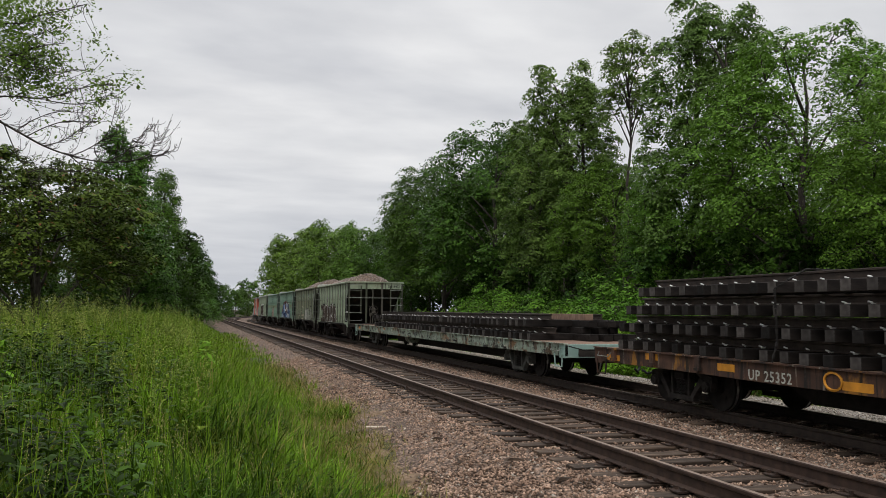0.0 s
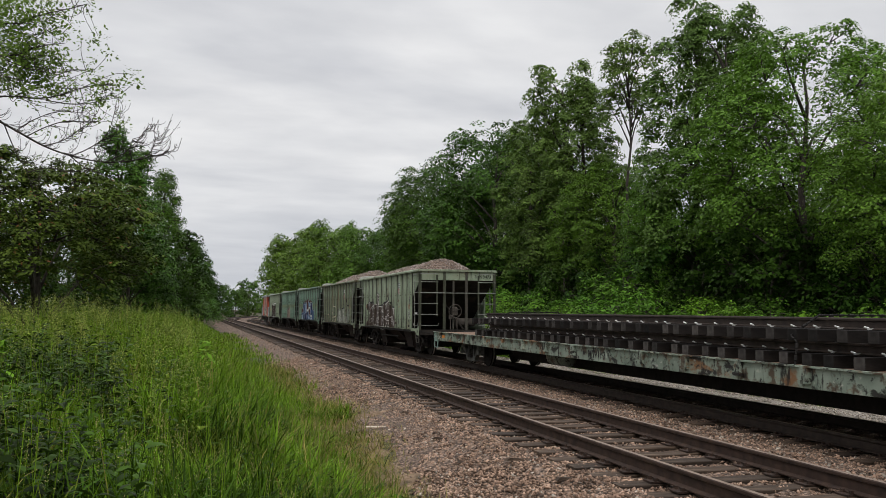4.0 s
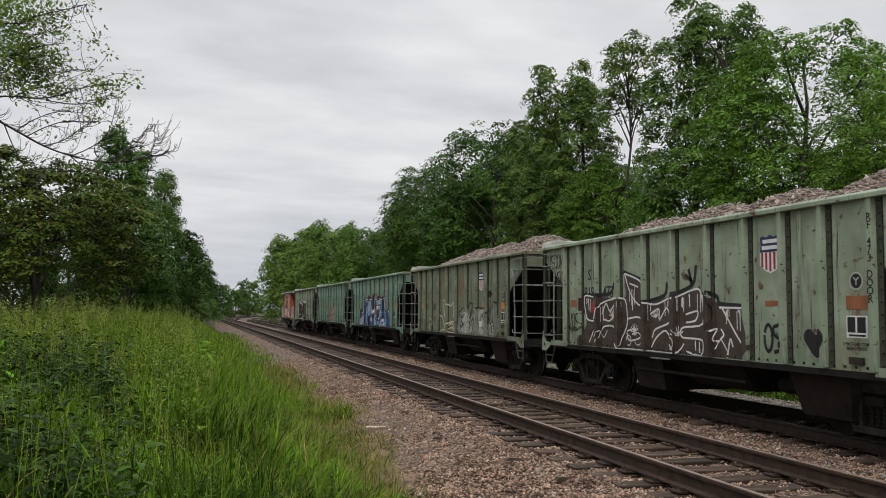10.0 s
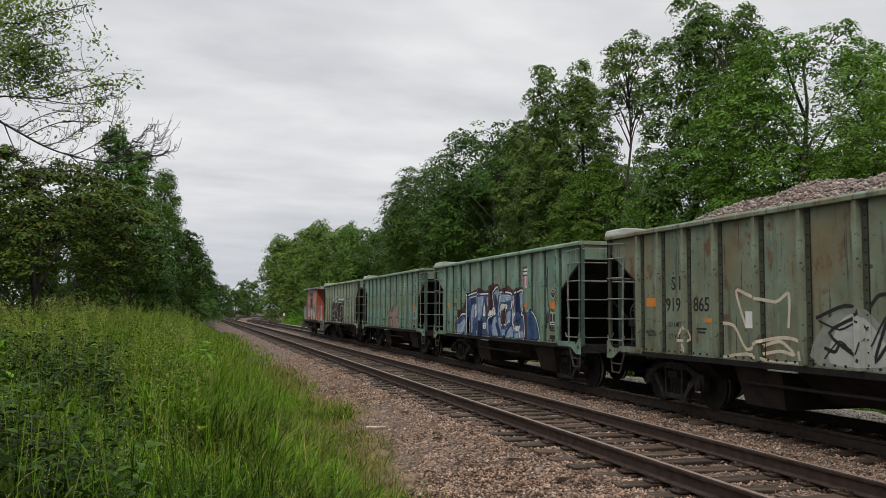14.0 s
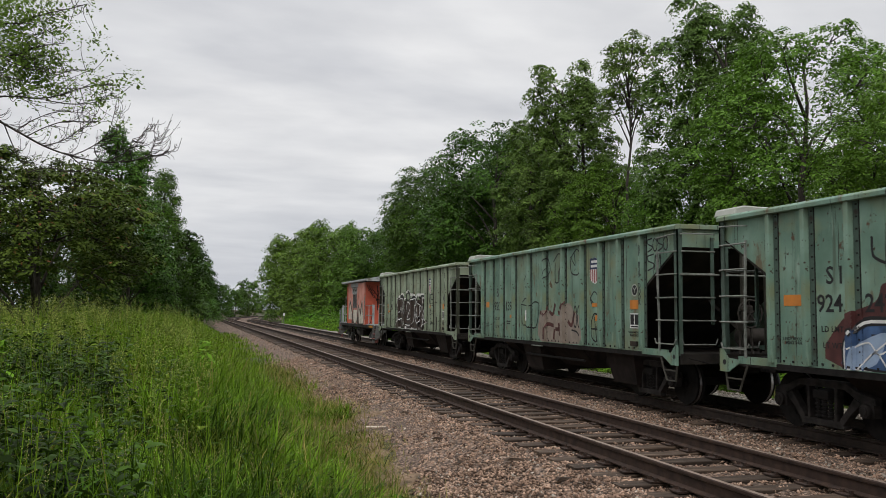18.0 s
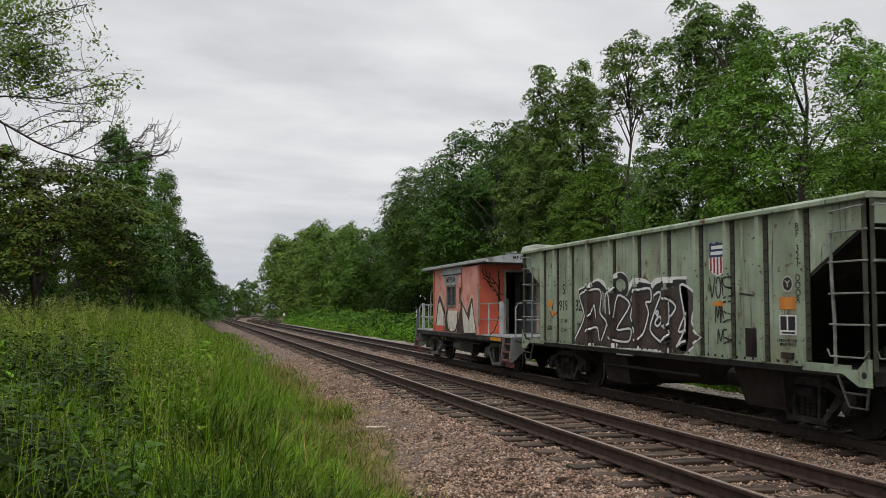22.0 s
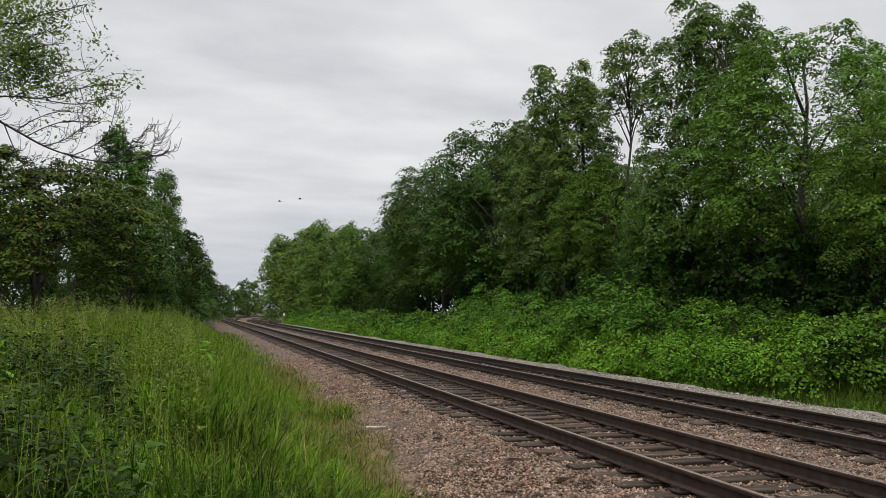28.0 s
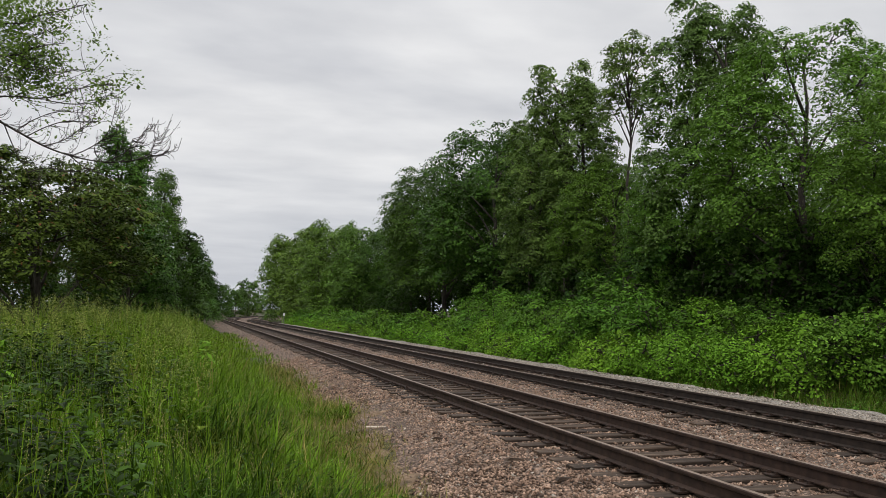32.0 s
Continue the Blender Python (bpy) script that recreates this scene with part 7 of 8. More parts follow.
def graffiti_four(car):
    """Thin black outlines and a washed-out pink and grey piece."""
    line = [[(7.6, 1.9), (7.5, 1.4), (7.3, 1.36), (6.6, 1.32), (6.4, 1.88), (6.7, 1.95), (7.0, 1.85), (7.6, 1.9)], [(7.5, 1.95), (7.3, 2.05), (7.1, 1.95)], [(7.4, 2.5), (7.2, 2.7)], [(7.3, 2.35), (7.15, 2.3)],
            [(6.1, 2.45), (6.2, 2.8), (5.85, 3.0), (5.7, 2.7), (6.05, 2.5), (5.8, 2.95)], [(5.5, 2.9), (5.2, 3.08), (4.95, 2.9), (5.2, 2.65), (5.2, 2.42), (5.4, 2.42), (5.4, 2.85)], [(4.5, 2.95), (4.2, 3.12), (3.95, 2.85), (4.15, 2.55), (4.5, 2.6), (4.55, 2.95), (4.3, 2.75), (4.35, 3.05)],
            [(3.55, 2.0), (3.35, 2.15), (3.15, 2.0), (3.3, 1.85), (3.55, 2.0), (3.4, 1.8)], [(3.5, 1.5), (3.35, 1.68), (3.1, 1.55), (3.1, 1.2), (3.3, 1.08), (3.5, 1.2), (3.5, 1.5)], [(3.5, 1.35), (3.1, 1.35)], [(3.35, 1.6), (3.25, 1.1)]]
    paint(car, "graffiti_outline", BLACK, "thin black sprayed outlines", line, 0.03)
    wash = [[(6.3, 1.0), (6.35, 1.65), (5.9, 1.75), (5.2, 1.6), (5.0, 1.85), (4.6, 1.9), (4.35, 1.7), (4.0, 1.55), (3.98, 1.02)]]
    paint(car, "graffiti_wash", SPRAY_PINK, "washed-out pinkish sprayed patch", areas=wash, proud=0.002)
    arcs = [[(6.35, 1.7), (6.0, 1.62), (5.85, 1.85)], [(5.75, 1.72), (5.55, 1.65), (5.4, 1.9)], [(5.25, 1.7), (5.05, 1.68), (4.85, 1.95)], [(4.7, 1.5), (4.5, 1.4), (4.35, 1.7)], [(5.95, 1.05), (5.9, 1.4), (5.5, 1.38)], [(5.5, 1.05), (5.45, 1.3)], [(5.2, 1.45), (5.15, 1.15)], [(5.4, 1.3), (4.95, 1.3)]]
    paint(car, "graffiti_arc", SPRAY_MAROON, "dark maroon sprayed arcs", arcs, 0.09)
    paint(car, "graffiti_tag", BLACK, "black tag", scrawl(33, 4.0, 4.4, 1.35, 1.85, 2) + [[(4.5, 1.3), (4.2, 1.25), (3.98, 1.02)]], 0.035)
    paint(car, "graffiti_tag", BLACK, "black tags by the ladder", scrawl(35, 0.35, 1.1, 2.85, 3.1, 4) + scrawl(36, 0.6, 1.1, 2.5, 2.8, 2), 0.028)
    card = Shape()
    block(card, 7.08, 7.30, 1.48, 1.74, hopper_depth, 0.006)
    part("paper_card", card, WHITE, car, "white paper card")
    o = Shape()
    block(o, 3.02, 3.32, 1.52, 1.64, hopper_depth, 0.006)
    part("orange_patch", o, SIGN_ORANGE, car)


def graffiti_five(car):
    """Dark letters with heavy black edges and a white glow."""
    halo = [
             [(8.6, 2.17), (8.04, 2.28), (7.66, 2.37), (7.38, 2.3), (7.28, 2.15), (6.96, 2.18), (6.9, 2.43), (6.6, 2.47), (6.39, 2.35), (6.34, 2.18), (6.11, 2.32), (5.69, 2.29), (5.46, 2.21), (5.26, 2.3), (4.68, 2.3), (4.25, 2.29)],
             [(8.78, 0.99), (8.08, 0.99), (7.61, 0.99), (6.84, 1.03), (6.15, 1.01), (5.27, 1.02), (4.67, 1.02), (4.3, 1.01)]]
    paint(car, "graffiti_glow", WHITE, "white sprayed halo", halo, 0.11, proud=0.002)
    body = [
             [(8.78, 1), (8.3, 1.67), (8.55, 2.11), (7.76, 2.26), (7.46, 2.13), (7.43, 1.7), (7.27, 2.1), (6.81, 2.07), (6.27, 1.88), (6.05, 2.12), (5.49, 2.17), (5.43, 1.9), (5.23, 2.1), (4.92, 2.11), (4.25, 2.2), (4.3, 1.01), (5.27, 1.03), (6.01, 1.02), (7.01, 0.99), (7.61, 1)]]
    paint(car, "graffiti_fill", SPRAY_BROWN, "dark brown sprayed letters", areas=body, proud=0.003)
    shade = [[(8.57, 2.13), (8.04, 2.23), (7.67, 2.31), (7.4, 2.2), (7.28, 2.12)],
             [(6.92, 2.17), (6.87, 2.37), (6.66, 2.45), (6.41, 2.35), (6.39, 2.15), (6.65, 2.06), (6.83, 2.14), (6.92, 2.19)], [(6.35, 1.95), (6.08, 2.23), (5.76, 2.22), (5.46, 2.18)],
             [(5.36, 2.08), (5.2, 2.19), (4.68, 2.24), (4.25, 2.23)], [(6.21, 1.71), (6, 1.47), (6.15, 1.23)], [(5.27, 1.22), (5.02, 1.1), (4.78, 1.28)],
             [(7.41, 1.7), (7.33, 1.44), (7.16, 1.39)], [(7.24, 1.6), (7.06, 1.65), (6.98, 1.4)], [(4.82, 1.85), (4.64, 1.89), (4.65, 1.72)]]
    paint(car, "graffiti_shadow", BLACK, "heavy black sprayed edges", shade, 0.12, proud=0.0045)
    edge = [[(8.78, 1.11), (8.3, 1.61), (8.53, 2.09), (7.67, 2.2), (7.49, 2.07), (7.55, 1.7), (7.25, 1.48), (7.5, 1.11)],
             [(8.15, 1.08), (8.12, 1.28), (7.9, 1.37), (7.67, 1.37), (7.59, 1.11)], [(8.01, 1.62), (7.82, 1.86), (7.76, 1.59)],
             [(7.31, 1.68), (7.3, 2.08), (7.04, 2.09), (6.94, 1.6), (6.76, 2.05), (6.26, 1.86), (6.82, 1.37), (6.24, 1.39), (6.33, 1.14), (6.99, 1.16), (7.11, 1.4), (7.26, 1.44)],
             [(6, 2.14), (5.49, 2.16), (5.46, 1.92), (5.65, 1.9), (5.55, 1.68), (5.78, 1.29), (6.11, 1.15), (5.98, 1.38), (6.24, 1.61), (6, 2.14)],
             [(5.37, 2.02), (5.18, 2.09), (5.1, 2.04), (5.24, 1.85), (5.5, 1.39), (5.08, 1.17), (4.82, 1.32), (4.89, 1.45), (5.01, 1.49)],
             [(5.08, 1.97), (4.84, 1.93), (4.83, 1.51), (5.06, 1.47)], [(5.28, 1.57), (5.15, 1.64), (5.09, 1.55), (5.22, 1.46), (5.32, 1.5), (5.27, 1.58)],
             [(5.23, 1.75), (5.19, 1.71), (5.24, 1.65), (5.28, 1.7), (5.23, 1.75)], [(4.86, 1.97), (4.6, 1.82), (4.76, 1.65), (4.82, 1.67)], [(4.27, 1.72), (4.52, 1.38), (4.28, 1.41)],
             [(4.56, 1.12), (4.44, 1.19), (4.29, 1.22)]]
    paint(car, "graffiti_shadow", BLACK, "", edge, 0.12, proud=0.006)
    paint(car, "graffiti_edge", WHITE, "white sprayed letter edges", edge, 0.042, proud=0.008)
    rest = [[(4.6, 1.1), (4.3, 1.5), (4.45, 2.2), (3.95, 2.0), (4.1, 1.55), (3.8, 1.3), (4.2, 1.05)]]
    paint(car, "graffiti_fill", SPRAY_BROWN, "", areas=rest, proud=0.003)
    paint(car, "graffiti_edge", WHITE, "", rest, 0.042, proud=0.008)
    paint(car, "graffiti_tag", BLACK, "black scrawled tags", scrawl(41, 2.9, 3.55, 1.95, 2.3, 4) + scrawl(42, 2.95, 3.4, 1.55, 1.9, 3) + scrawl(43, 2.95, 3.35, 1.2, 1.45, 2) + [[(2.75, 2.02), (2.4, 1.98)]], 0.03)
    fl = [(10.15, 1.66), (9.95, 1.55), (9.75, 1.66), (9.85, 1.75), (10.0, 1.7), (10.1, 1.76)]
    paint(car, "painted_flower", SIGN_ORANGE, "orange sprayed flower shape", areas=[fl], proud=0.004)
    paint(car, "painted_flower", BLACK, "", [[(10.2, 1.72), (9.95, 1.5), (9.72, 1.72)], [(9.95, 1.5), (9.95, 1.35)], [(10.05, 1.75), (10.0, 1.95)], [(9.85, 1.75), (9.82, 1.92)]], 0.03, proud=0.006)
    r = Shape()
    block(r, 2.28, 2.62, 1.04, 1.48, hopper_depth, 0.003)
    part("rust_patch", r, CHUTE, car, "rust-brown painted square")


def gravel_load(seed, peaks, label):
    """A heap of crushed stone that rises from the side chords."""
    rng = np.random.default_rng(seed)
    xs, ys = np.linspace(-1.42, 1.42, 26), np.linspace(0.1, LEN - 0.1, 90)

    def top(x, y):
        ridge = sum(h * np.exp(-((y - c) / w) ** 2) for c, h, w in peaks)
        return TOP - 0.14 + np.maximum(0.0, (1 - np.abs(x / 1.45) ** 1.7)) * ridge * ease((y - 0.1) / 0.7) * ease((LEN - 0.1 - y) / 0.9) + 0.02 * np.sin(9 * x + 3 * y) * np.sin(7 * y)
    gx, gy = np.meshgrid(xs, ys)
    gz = top(gx, gy) + rng.normal(0, 0.012, gx.shape)
    n, k = len(xs), len(ys)
    i = np.arange(n * k).reshape(k, n)
    q = np.stack([i[:-1, :-1], i[:-1, 1:], i[1:, 1:], i[1:, :-1]], axis=-1).reshape(-1, 4)
    heap = tagged(new("gravel_load"), label, "gravel", "heaps of ballast", "stuff")
    part("heap", quick_mesh("heap", np.stack([gx, gy, gz], -1).reshape(-1, 3), q, BED), None, heap)
    x, y = rng.uniform(-1.42, 1.42, 6500), rng.uniform(0.12, LEN - 0.12, 6500)
    part("stone", stones("stone", rng, np.stack([x, y, top(x, y) + rng.uniform(-0.005, 0.02, len(x))], -1), rng.uniform(0.022, 0.05, len(x)), STONE_LOAD), None, heap)
    return heap


STONE_LOAD = surface("load_stone", [(0.3, (0.185, 0.150, 0.130)), (0.7, (0.36, 0.30, 0.265))], scale=3.0, detail=2, rough=0.85, bump=0.4, bump_scale=60, depth=0.006, island=0.5)
MOVING = []
HOPPER_AT = [-4.75 + 13.1 * k for k in range(5)]
green = make_hopper(GREEN, GREEN_FLANGE, "grey-green hopper car heaped with crushed stone, graffiti on its side")
teal = make_hopper(TEAL, TEAL_FLANGE, "teal-green empty hopper car with blue graffiti")
dull = make_hopper(GREEN_DULL, GREEN_FLANGE, "dull green hopper car heaped with crushed stone, cream graffiti outlines")
hoppers = [green, dull, teal, copy_thing(teal, pose(0, 0, 0)), copy_thing(green, pose(0, 0, 0))]
hoppers[3]["label"] = "teal-green empty hopper car with thin black graffiti"
hoppers[4]["label"] = "grey-green empty hopper car with black and white graffiti"
for car, s, number, door, faded, tags in zip(hoppers, HOPPER_AT, ("919473", "919865", "924242", "920139", "919321"), ("473", "865", "242", "839", "321"), (True, False, False, False, False),
                                            (graffiti_one, graffiti_two, graffiti_three, graffiti_four, graffiti_five)):
    mark_hopper(car, number, door, faded)
    tags(car)
    shield(car, 3.32 if car is not hoppers[1] else 3.52, 2.60, hopper_depth)
    MOVING.append((car, s))
MOVING.append((gravel_load(71, [(2.1, 0.68, 1.0), (4.3, 0.62, 1.1), (6.4, 0.60, 1.1), (8.5, 0.56, 1.1)], "heap of pinkish-grey crushed stone filling a hopper car"), HOPPER_AT[0]))
MOVING.append((gravel_load(72, [(2.0, 0.76, 1.5), (4.8, 0.70, 1.4), (7.3, 0.68, 1.3), (9.3, 0.52, 1.1)], "long heap of pinkish crushed stone in a hopper car"), HOPPER_AT[1]))

# ---- flat cars ----


def make_flat(paint, ends, length, trucks, label, clear, truck=TRUCK):
    car = tagged(new("flat_car"), label, "flat car", "string of flat cars")
    deck = Shape()
    part("deck", deck.box(-1.36, 1.36, 0.05, length - 0.05, 0.89, 0.96), DECK, car, "worn brown plank deck")
    for side in (-1, 1):
        a, b = side * 1.36, side * 1.44
        o = [(0.0, 0.68), (3.6, 0.68), (6.0, 0.66), (length - 6.0, 0.66), (length - 3.6, 0.68), (length, 0.68), (length, 0.975), (0.0, 0.975)]
        part("side_sill", Shape().prism(o, "x", min(a, b), max(a, b)), paint, car, bevel=0.006)
        part("sill_flange", Shape().box(min(side * 1.43, side * 1.49), max(side * 1.43, side * 1.49), 0, length, 0.955, 0.98), paint, car)
        n = int(length / 1.5)
        for i in range(n):
            y = 0.9 + i * (length - 1.8) / (n - 1)
            if clear[0] < y < clear[1]:
                continue
            p = Shape().box(min(side * 1.44, side * 1.50), max(side * 1.44, side * 1.50), y - 0.07, y + 0.07, 0.76, 0.955)
            p.box(min(side * 1.44, side * 1.52), max(side * 1.44, side * 1.52), y - 0.09, y + 0.09, 0.73, 0.78)
            part("stake_pocket", p, paint, car)
    for y0, e in ((0.0, 1), (length, -1)):
        part("end_sill", Shape().box(-1.45, 1.45, min(y0, y0 + e * 0.32), max(y0, y0 + e * 0.32), 0.64, 0.955), ends, car, bevel=0.008)
        # flat plate proud of the sill; its dark tone paints a recess's shade
        part("end_recess", Shape().box(-1.1, 1.1, min(y0 - e * 0.012, y0), max(y0 - e * 0.012, y0), 0.67, 0.84), DARK_SHEET, car, "flat dark plate painting the recess's shade round the coupler")
        add_coupler(car, y0 - e * 0.02, -e)
        for side in (-1, 1):
            st = Shape().path([(side * 1.46, y0 + e * 0.12, 0.74), (side * 1.46, y0 + e * 0.14, 0.44), (side * 1.46, y0 + e * 0.50, 0.44), (side * 1.46, y0 + e * 0.56, 0.74)], 0.02, 4)
            part("sill_step", st, ends, car)
            part("grab_iron", Shape().path([(side * 1.45, y0 + e * 0.2, 0.88), (side * 1.50, y0 + e * 0.22, 0.80), (side * 1.50, y0 + e * 0.70, 0.80), (side * 1.45, y0 + e * 0.72, 0.88)], 0.012, 5), RUNG, car)
    part("center_sill", Shape().prism([(0.3, 0.88), (0.3, 0.62), (4.9, 0.55), (5.5, 0.30), (length - 5.5, 0.30), (length - 4.9, 0.55), (length - 0.3, 0.62), (length - 0.3, 0.88)], "x", -0.45, 0.45), IRON, car)
    for i in range(9):
        y = 3 + i * (length - 6) / 8
        part("cross_bearer", Shape().prism([(-1.36, 0.88), (-1.36, 0.76), (-0.45, 0.52), (0.45, 0.52), (1.36, 0.76), (1.36, 0.88)], "y", y - 0.05, y + 0.05), IRON, car)
    part("air_reservoir", Shape().bar((-0.8, length * 0.62, 0.56), (-0.8, length * 0.62 + 1.0, 0.56), 0.2, 12), paint, car, smooth=True)
    for y in trucks:
        add_truck(car, y, truck)
    return car


def make_panel(length, seed, label):
    """A prefabricated length of track: ties, two rails and their clips; the ties' undersides at z = 0."""
    rng = random.Random(seed)
    p = tagged(new("track_panel"), label, "track panel", "stacked track panels")
    tie = Shape()
    tie.box(-1.29, 1.29, -0.104, 0.104, 0, 0.175)
    tie.m = [0, 0, 0, 0, 1, 1]
    me = tie.mesh("tie", [TIE_NEW, TIE_END], bevel=0.008)
    clip = Shape()
    for x in (-0.7525, 0.7525):
        for e in (-1, 1):
            clip.box(x + e * 0.055 - 0.04, x + e * 0.055 + 0.04, -0.02, 0.02, 0.178, 0.198)
            clip.bar((x + e * 0.12, -0.04, 0.200), (x + e * 0.12, 0.04, 0.218), 0.012, 5)
    cm = clip.mesh("rail_clip", STEEL)
    n = int(length / 0.495)
    for i in range(n):
        t = part("tie", me, None, p, at=pose(rng.uniform(-0.06, 0.06), 0.15 + i * (length - 0.3) / (n - 1) + rng.uniform(-0.02, 0.02), 0, 0, 0, rng.uniform(-1, 1)))
        if True:
            part("rail_clip", cm, None, t)
    for side in (-0.7525, 0.7525):
        r = Shape()
        r.prism([(u + side, w * 0.88 + 0.178) for u, w in RAIL_OUTLINE], "y", -0.25 - rng.uniform(0, 0.3), length + 0.1)
        part("rail", r, RAIL_DARK, p)
    return p


# clip steel raised near white, so that its glints are painted in
STEEL = surface("bright_clip_steel", [(0.3, (0.55, 0.54, 0.52)), (0.7, (0.80, 0.79, 0.77))], scale=10, rough=0.3, metal=0.4, bump=0)
LAYER, BED_TOP = 0.350, 0.967
flat_two = make_flat(FLAT_TEAL, MINT, 26.2, (3.85, 23.10), "long pale green flat car streaked with rust and oil", (12.51, 14.51), TRUCK_PALE)
flat_one = make_flat(FLAT_RUST, FLAT_RUST, 27.4, (2.75, 24.65), "long rust-brown flat car with yellow markings", (19.4, 23.1))
MOVING += [(flat_two, -32.8), (flat_one, -61.75)]
long_panel = make_panel(19.65, 81, "long track panel of dark creosoted ties and rusty rails")
MOVING.append((long_panel, -30.35, BED_TOP))
MOVING.append((copy_thing(long_panel, pose(0, 0, 0)), -30.05, BED_TOP + LAYER))
short_panel = make_panel(12.4, 82, "track panel of dark creosoted ties stacked on a flat car")
for i, back in enumerate((-35.0, -35.05, -35.35, -35.85)):
    top = short_panel if i == 0 else copy_thing(short_panel, pose(0, 0, 0))
    MOVING.append((top, back - 12.4, BED_TOP + LAYER * i))
    if i < 4:
        MOVING.append((copy_thing(short_panel, pose(0, 0, 0)), back - 25.2 - (0.1 if i % 2 else 0), BED_TOP + LAYER * i))
lettering("lettering", "UP 25352", 0.225, OFF_WHITE, flat_one, on_side(-1.443, 21.65, 0.755), "worn white stencilled number", 1.15)
lettering("lettering", "MW-10", 0.24, BLACK, flat_two, on_side(-1.443, 13.51, 0.80), "faded black stencilled marking", 1.1)
mk = Shape()
for y0, y1, z0 in ((26.31, 26.85, 0.72), (24.84, 25.28, 0.82), (22.5, 22.96, 0.77), (19.6, 20.15, 0.70)):
    mk.box(-1.446, -1.441, y0, y1, z0, z0 + 0.12)
part("yellow_marking", mk, YELLOW, flat_one, "yellow painted patches")
ring = Shape().path([(-1.447, 20.31 + 0.17 * math.cos(a), 0.80 + 0.12 * math.sin(a)) for a in np.linspace(0, 6.283, 17)], 0.02, 4)
part("painted_ring", ring, YELLOW, flat_one, "yellow painted circle")
mk = Shape().box(-1.446, -1.441, 24.9, 25.4, 0.78, 0.88)
part("orange_marking", mk, SIGN_ORANGE, flat_two, "orange painted patches")


def make_timber(length, label, m=TIE_NEW):
    t = Shape().box(-0.12, 0.12, 0, length, 0, 0.17)
    return tagged(new("timber", t.mesh("timber", [m], bevel=0.01)), label, "timber", "loose timbers on the flat car")


for i, (x, y, z, ln, m) in enumerate(((0.05, 0.0, 0.967, 2.7, TIE_NEW), (0.40, -0.1, 0.967, 2.7, TIE_NEW), (0.78, 0.1, 0.967, 2.6, TIE_NEW), (1.12, 0.0, 0.967, 2.6, TIE_NEW), (0.10, 0.55, 1.139, 2.6, TIE_NEW), (0.50, 0.4, 1.139, 2.6, TIE_NEW),
                                       (0.92, 0.6, 1.139, 2.6, TIE_NEW), (0.15, 0.25, 1.311, 2.9, TIE_NEW), (0.60, 0.1, 1.311, 2.9, TIE_NEW), (1.0, 0.3, 1.311, 2.5, TIE_NEW), (0.35, 0.9, 1.483, 2.4, DECK))):
    MOVING.append((make_timber(ln, "dark timber lying lengthwise on the flat car" if m is TIE_NEW else "brown plank lying on the timbers", m), -31.3 + y, z, x))


def make_chain(y_span, top, label):
    c = tagged(new("tie_down_chain"), label, "chain", "tie-down chains")
    pts = [(-1.47, 0, 0.95), (-1.34, y_span * 0.3, 1.3), (-1.34, y_span * 0.7, top - 0.3), (-0.75, y_span, top), (0.75, y_span, top), (1.34, y_span * 0.7, top - 0.3), (1.47, 0, 0.95)]
    s = Shape()
    total = 0
    for p, q in zip(pts, pts[1:]):
        p, q = Vector(p), Vector(q)
        n = max(2, int((q - p).length / 0.09))
        for i in range(n):
            a, b = p + (q - p) * (i / n), p + (q - p) * ((i + 0.85) / n)
            s.bar(a, b, 0.022 if total % 2 else 0.014, 5)
            total += 1
    part("links", s, IRON, c)
    return c


MOVING.append((make_chain(0.1, BED_TOP + 4 * LAYER + 0.02, "rusty chain holding the stacked panels"), -40.2))
MOVING.append((make_chain(0.35, BED_TOP + 2 * LAYER + 0.02, "rusty chain holding two track panels"), -25.6))
MOVING.append((make_chain(-0.35, BED_TOP + 2 * LAYER + 0.02, "rusty chain holding two track panels"), -12.0))

# ---- caboose ----
SILL_BLACK = surface("black_sill_paint", [(0.3, (0.012, 0.011, 0.011)), (0.7, (0.040, 0.038, 0.036))], scale=3, rough=0.6, bump=0.15, spots=(0.09, 0.085, 0.08), spot_scale=3, spot_from=0.62, spot_to=0.7)


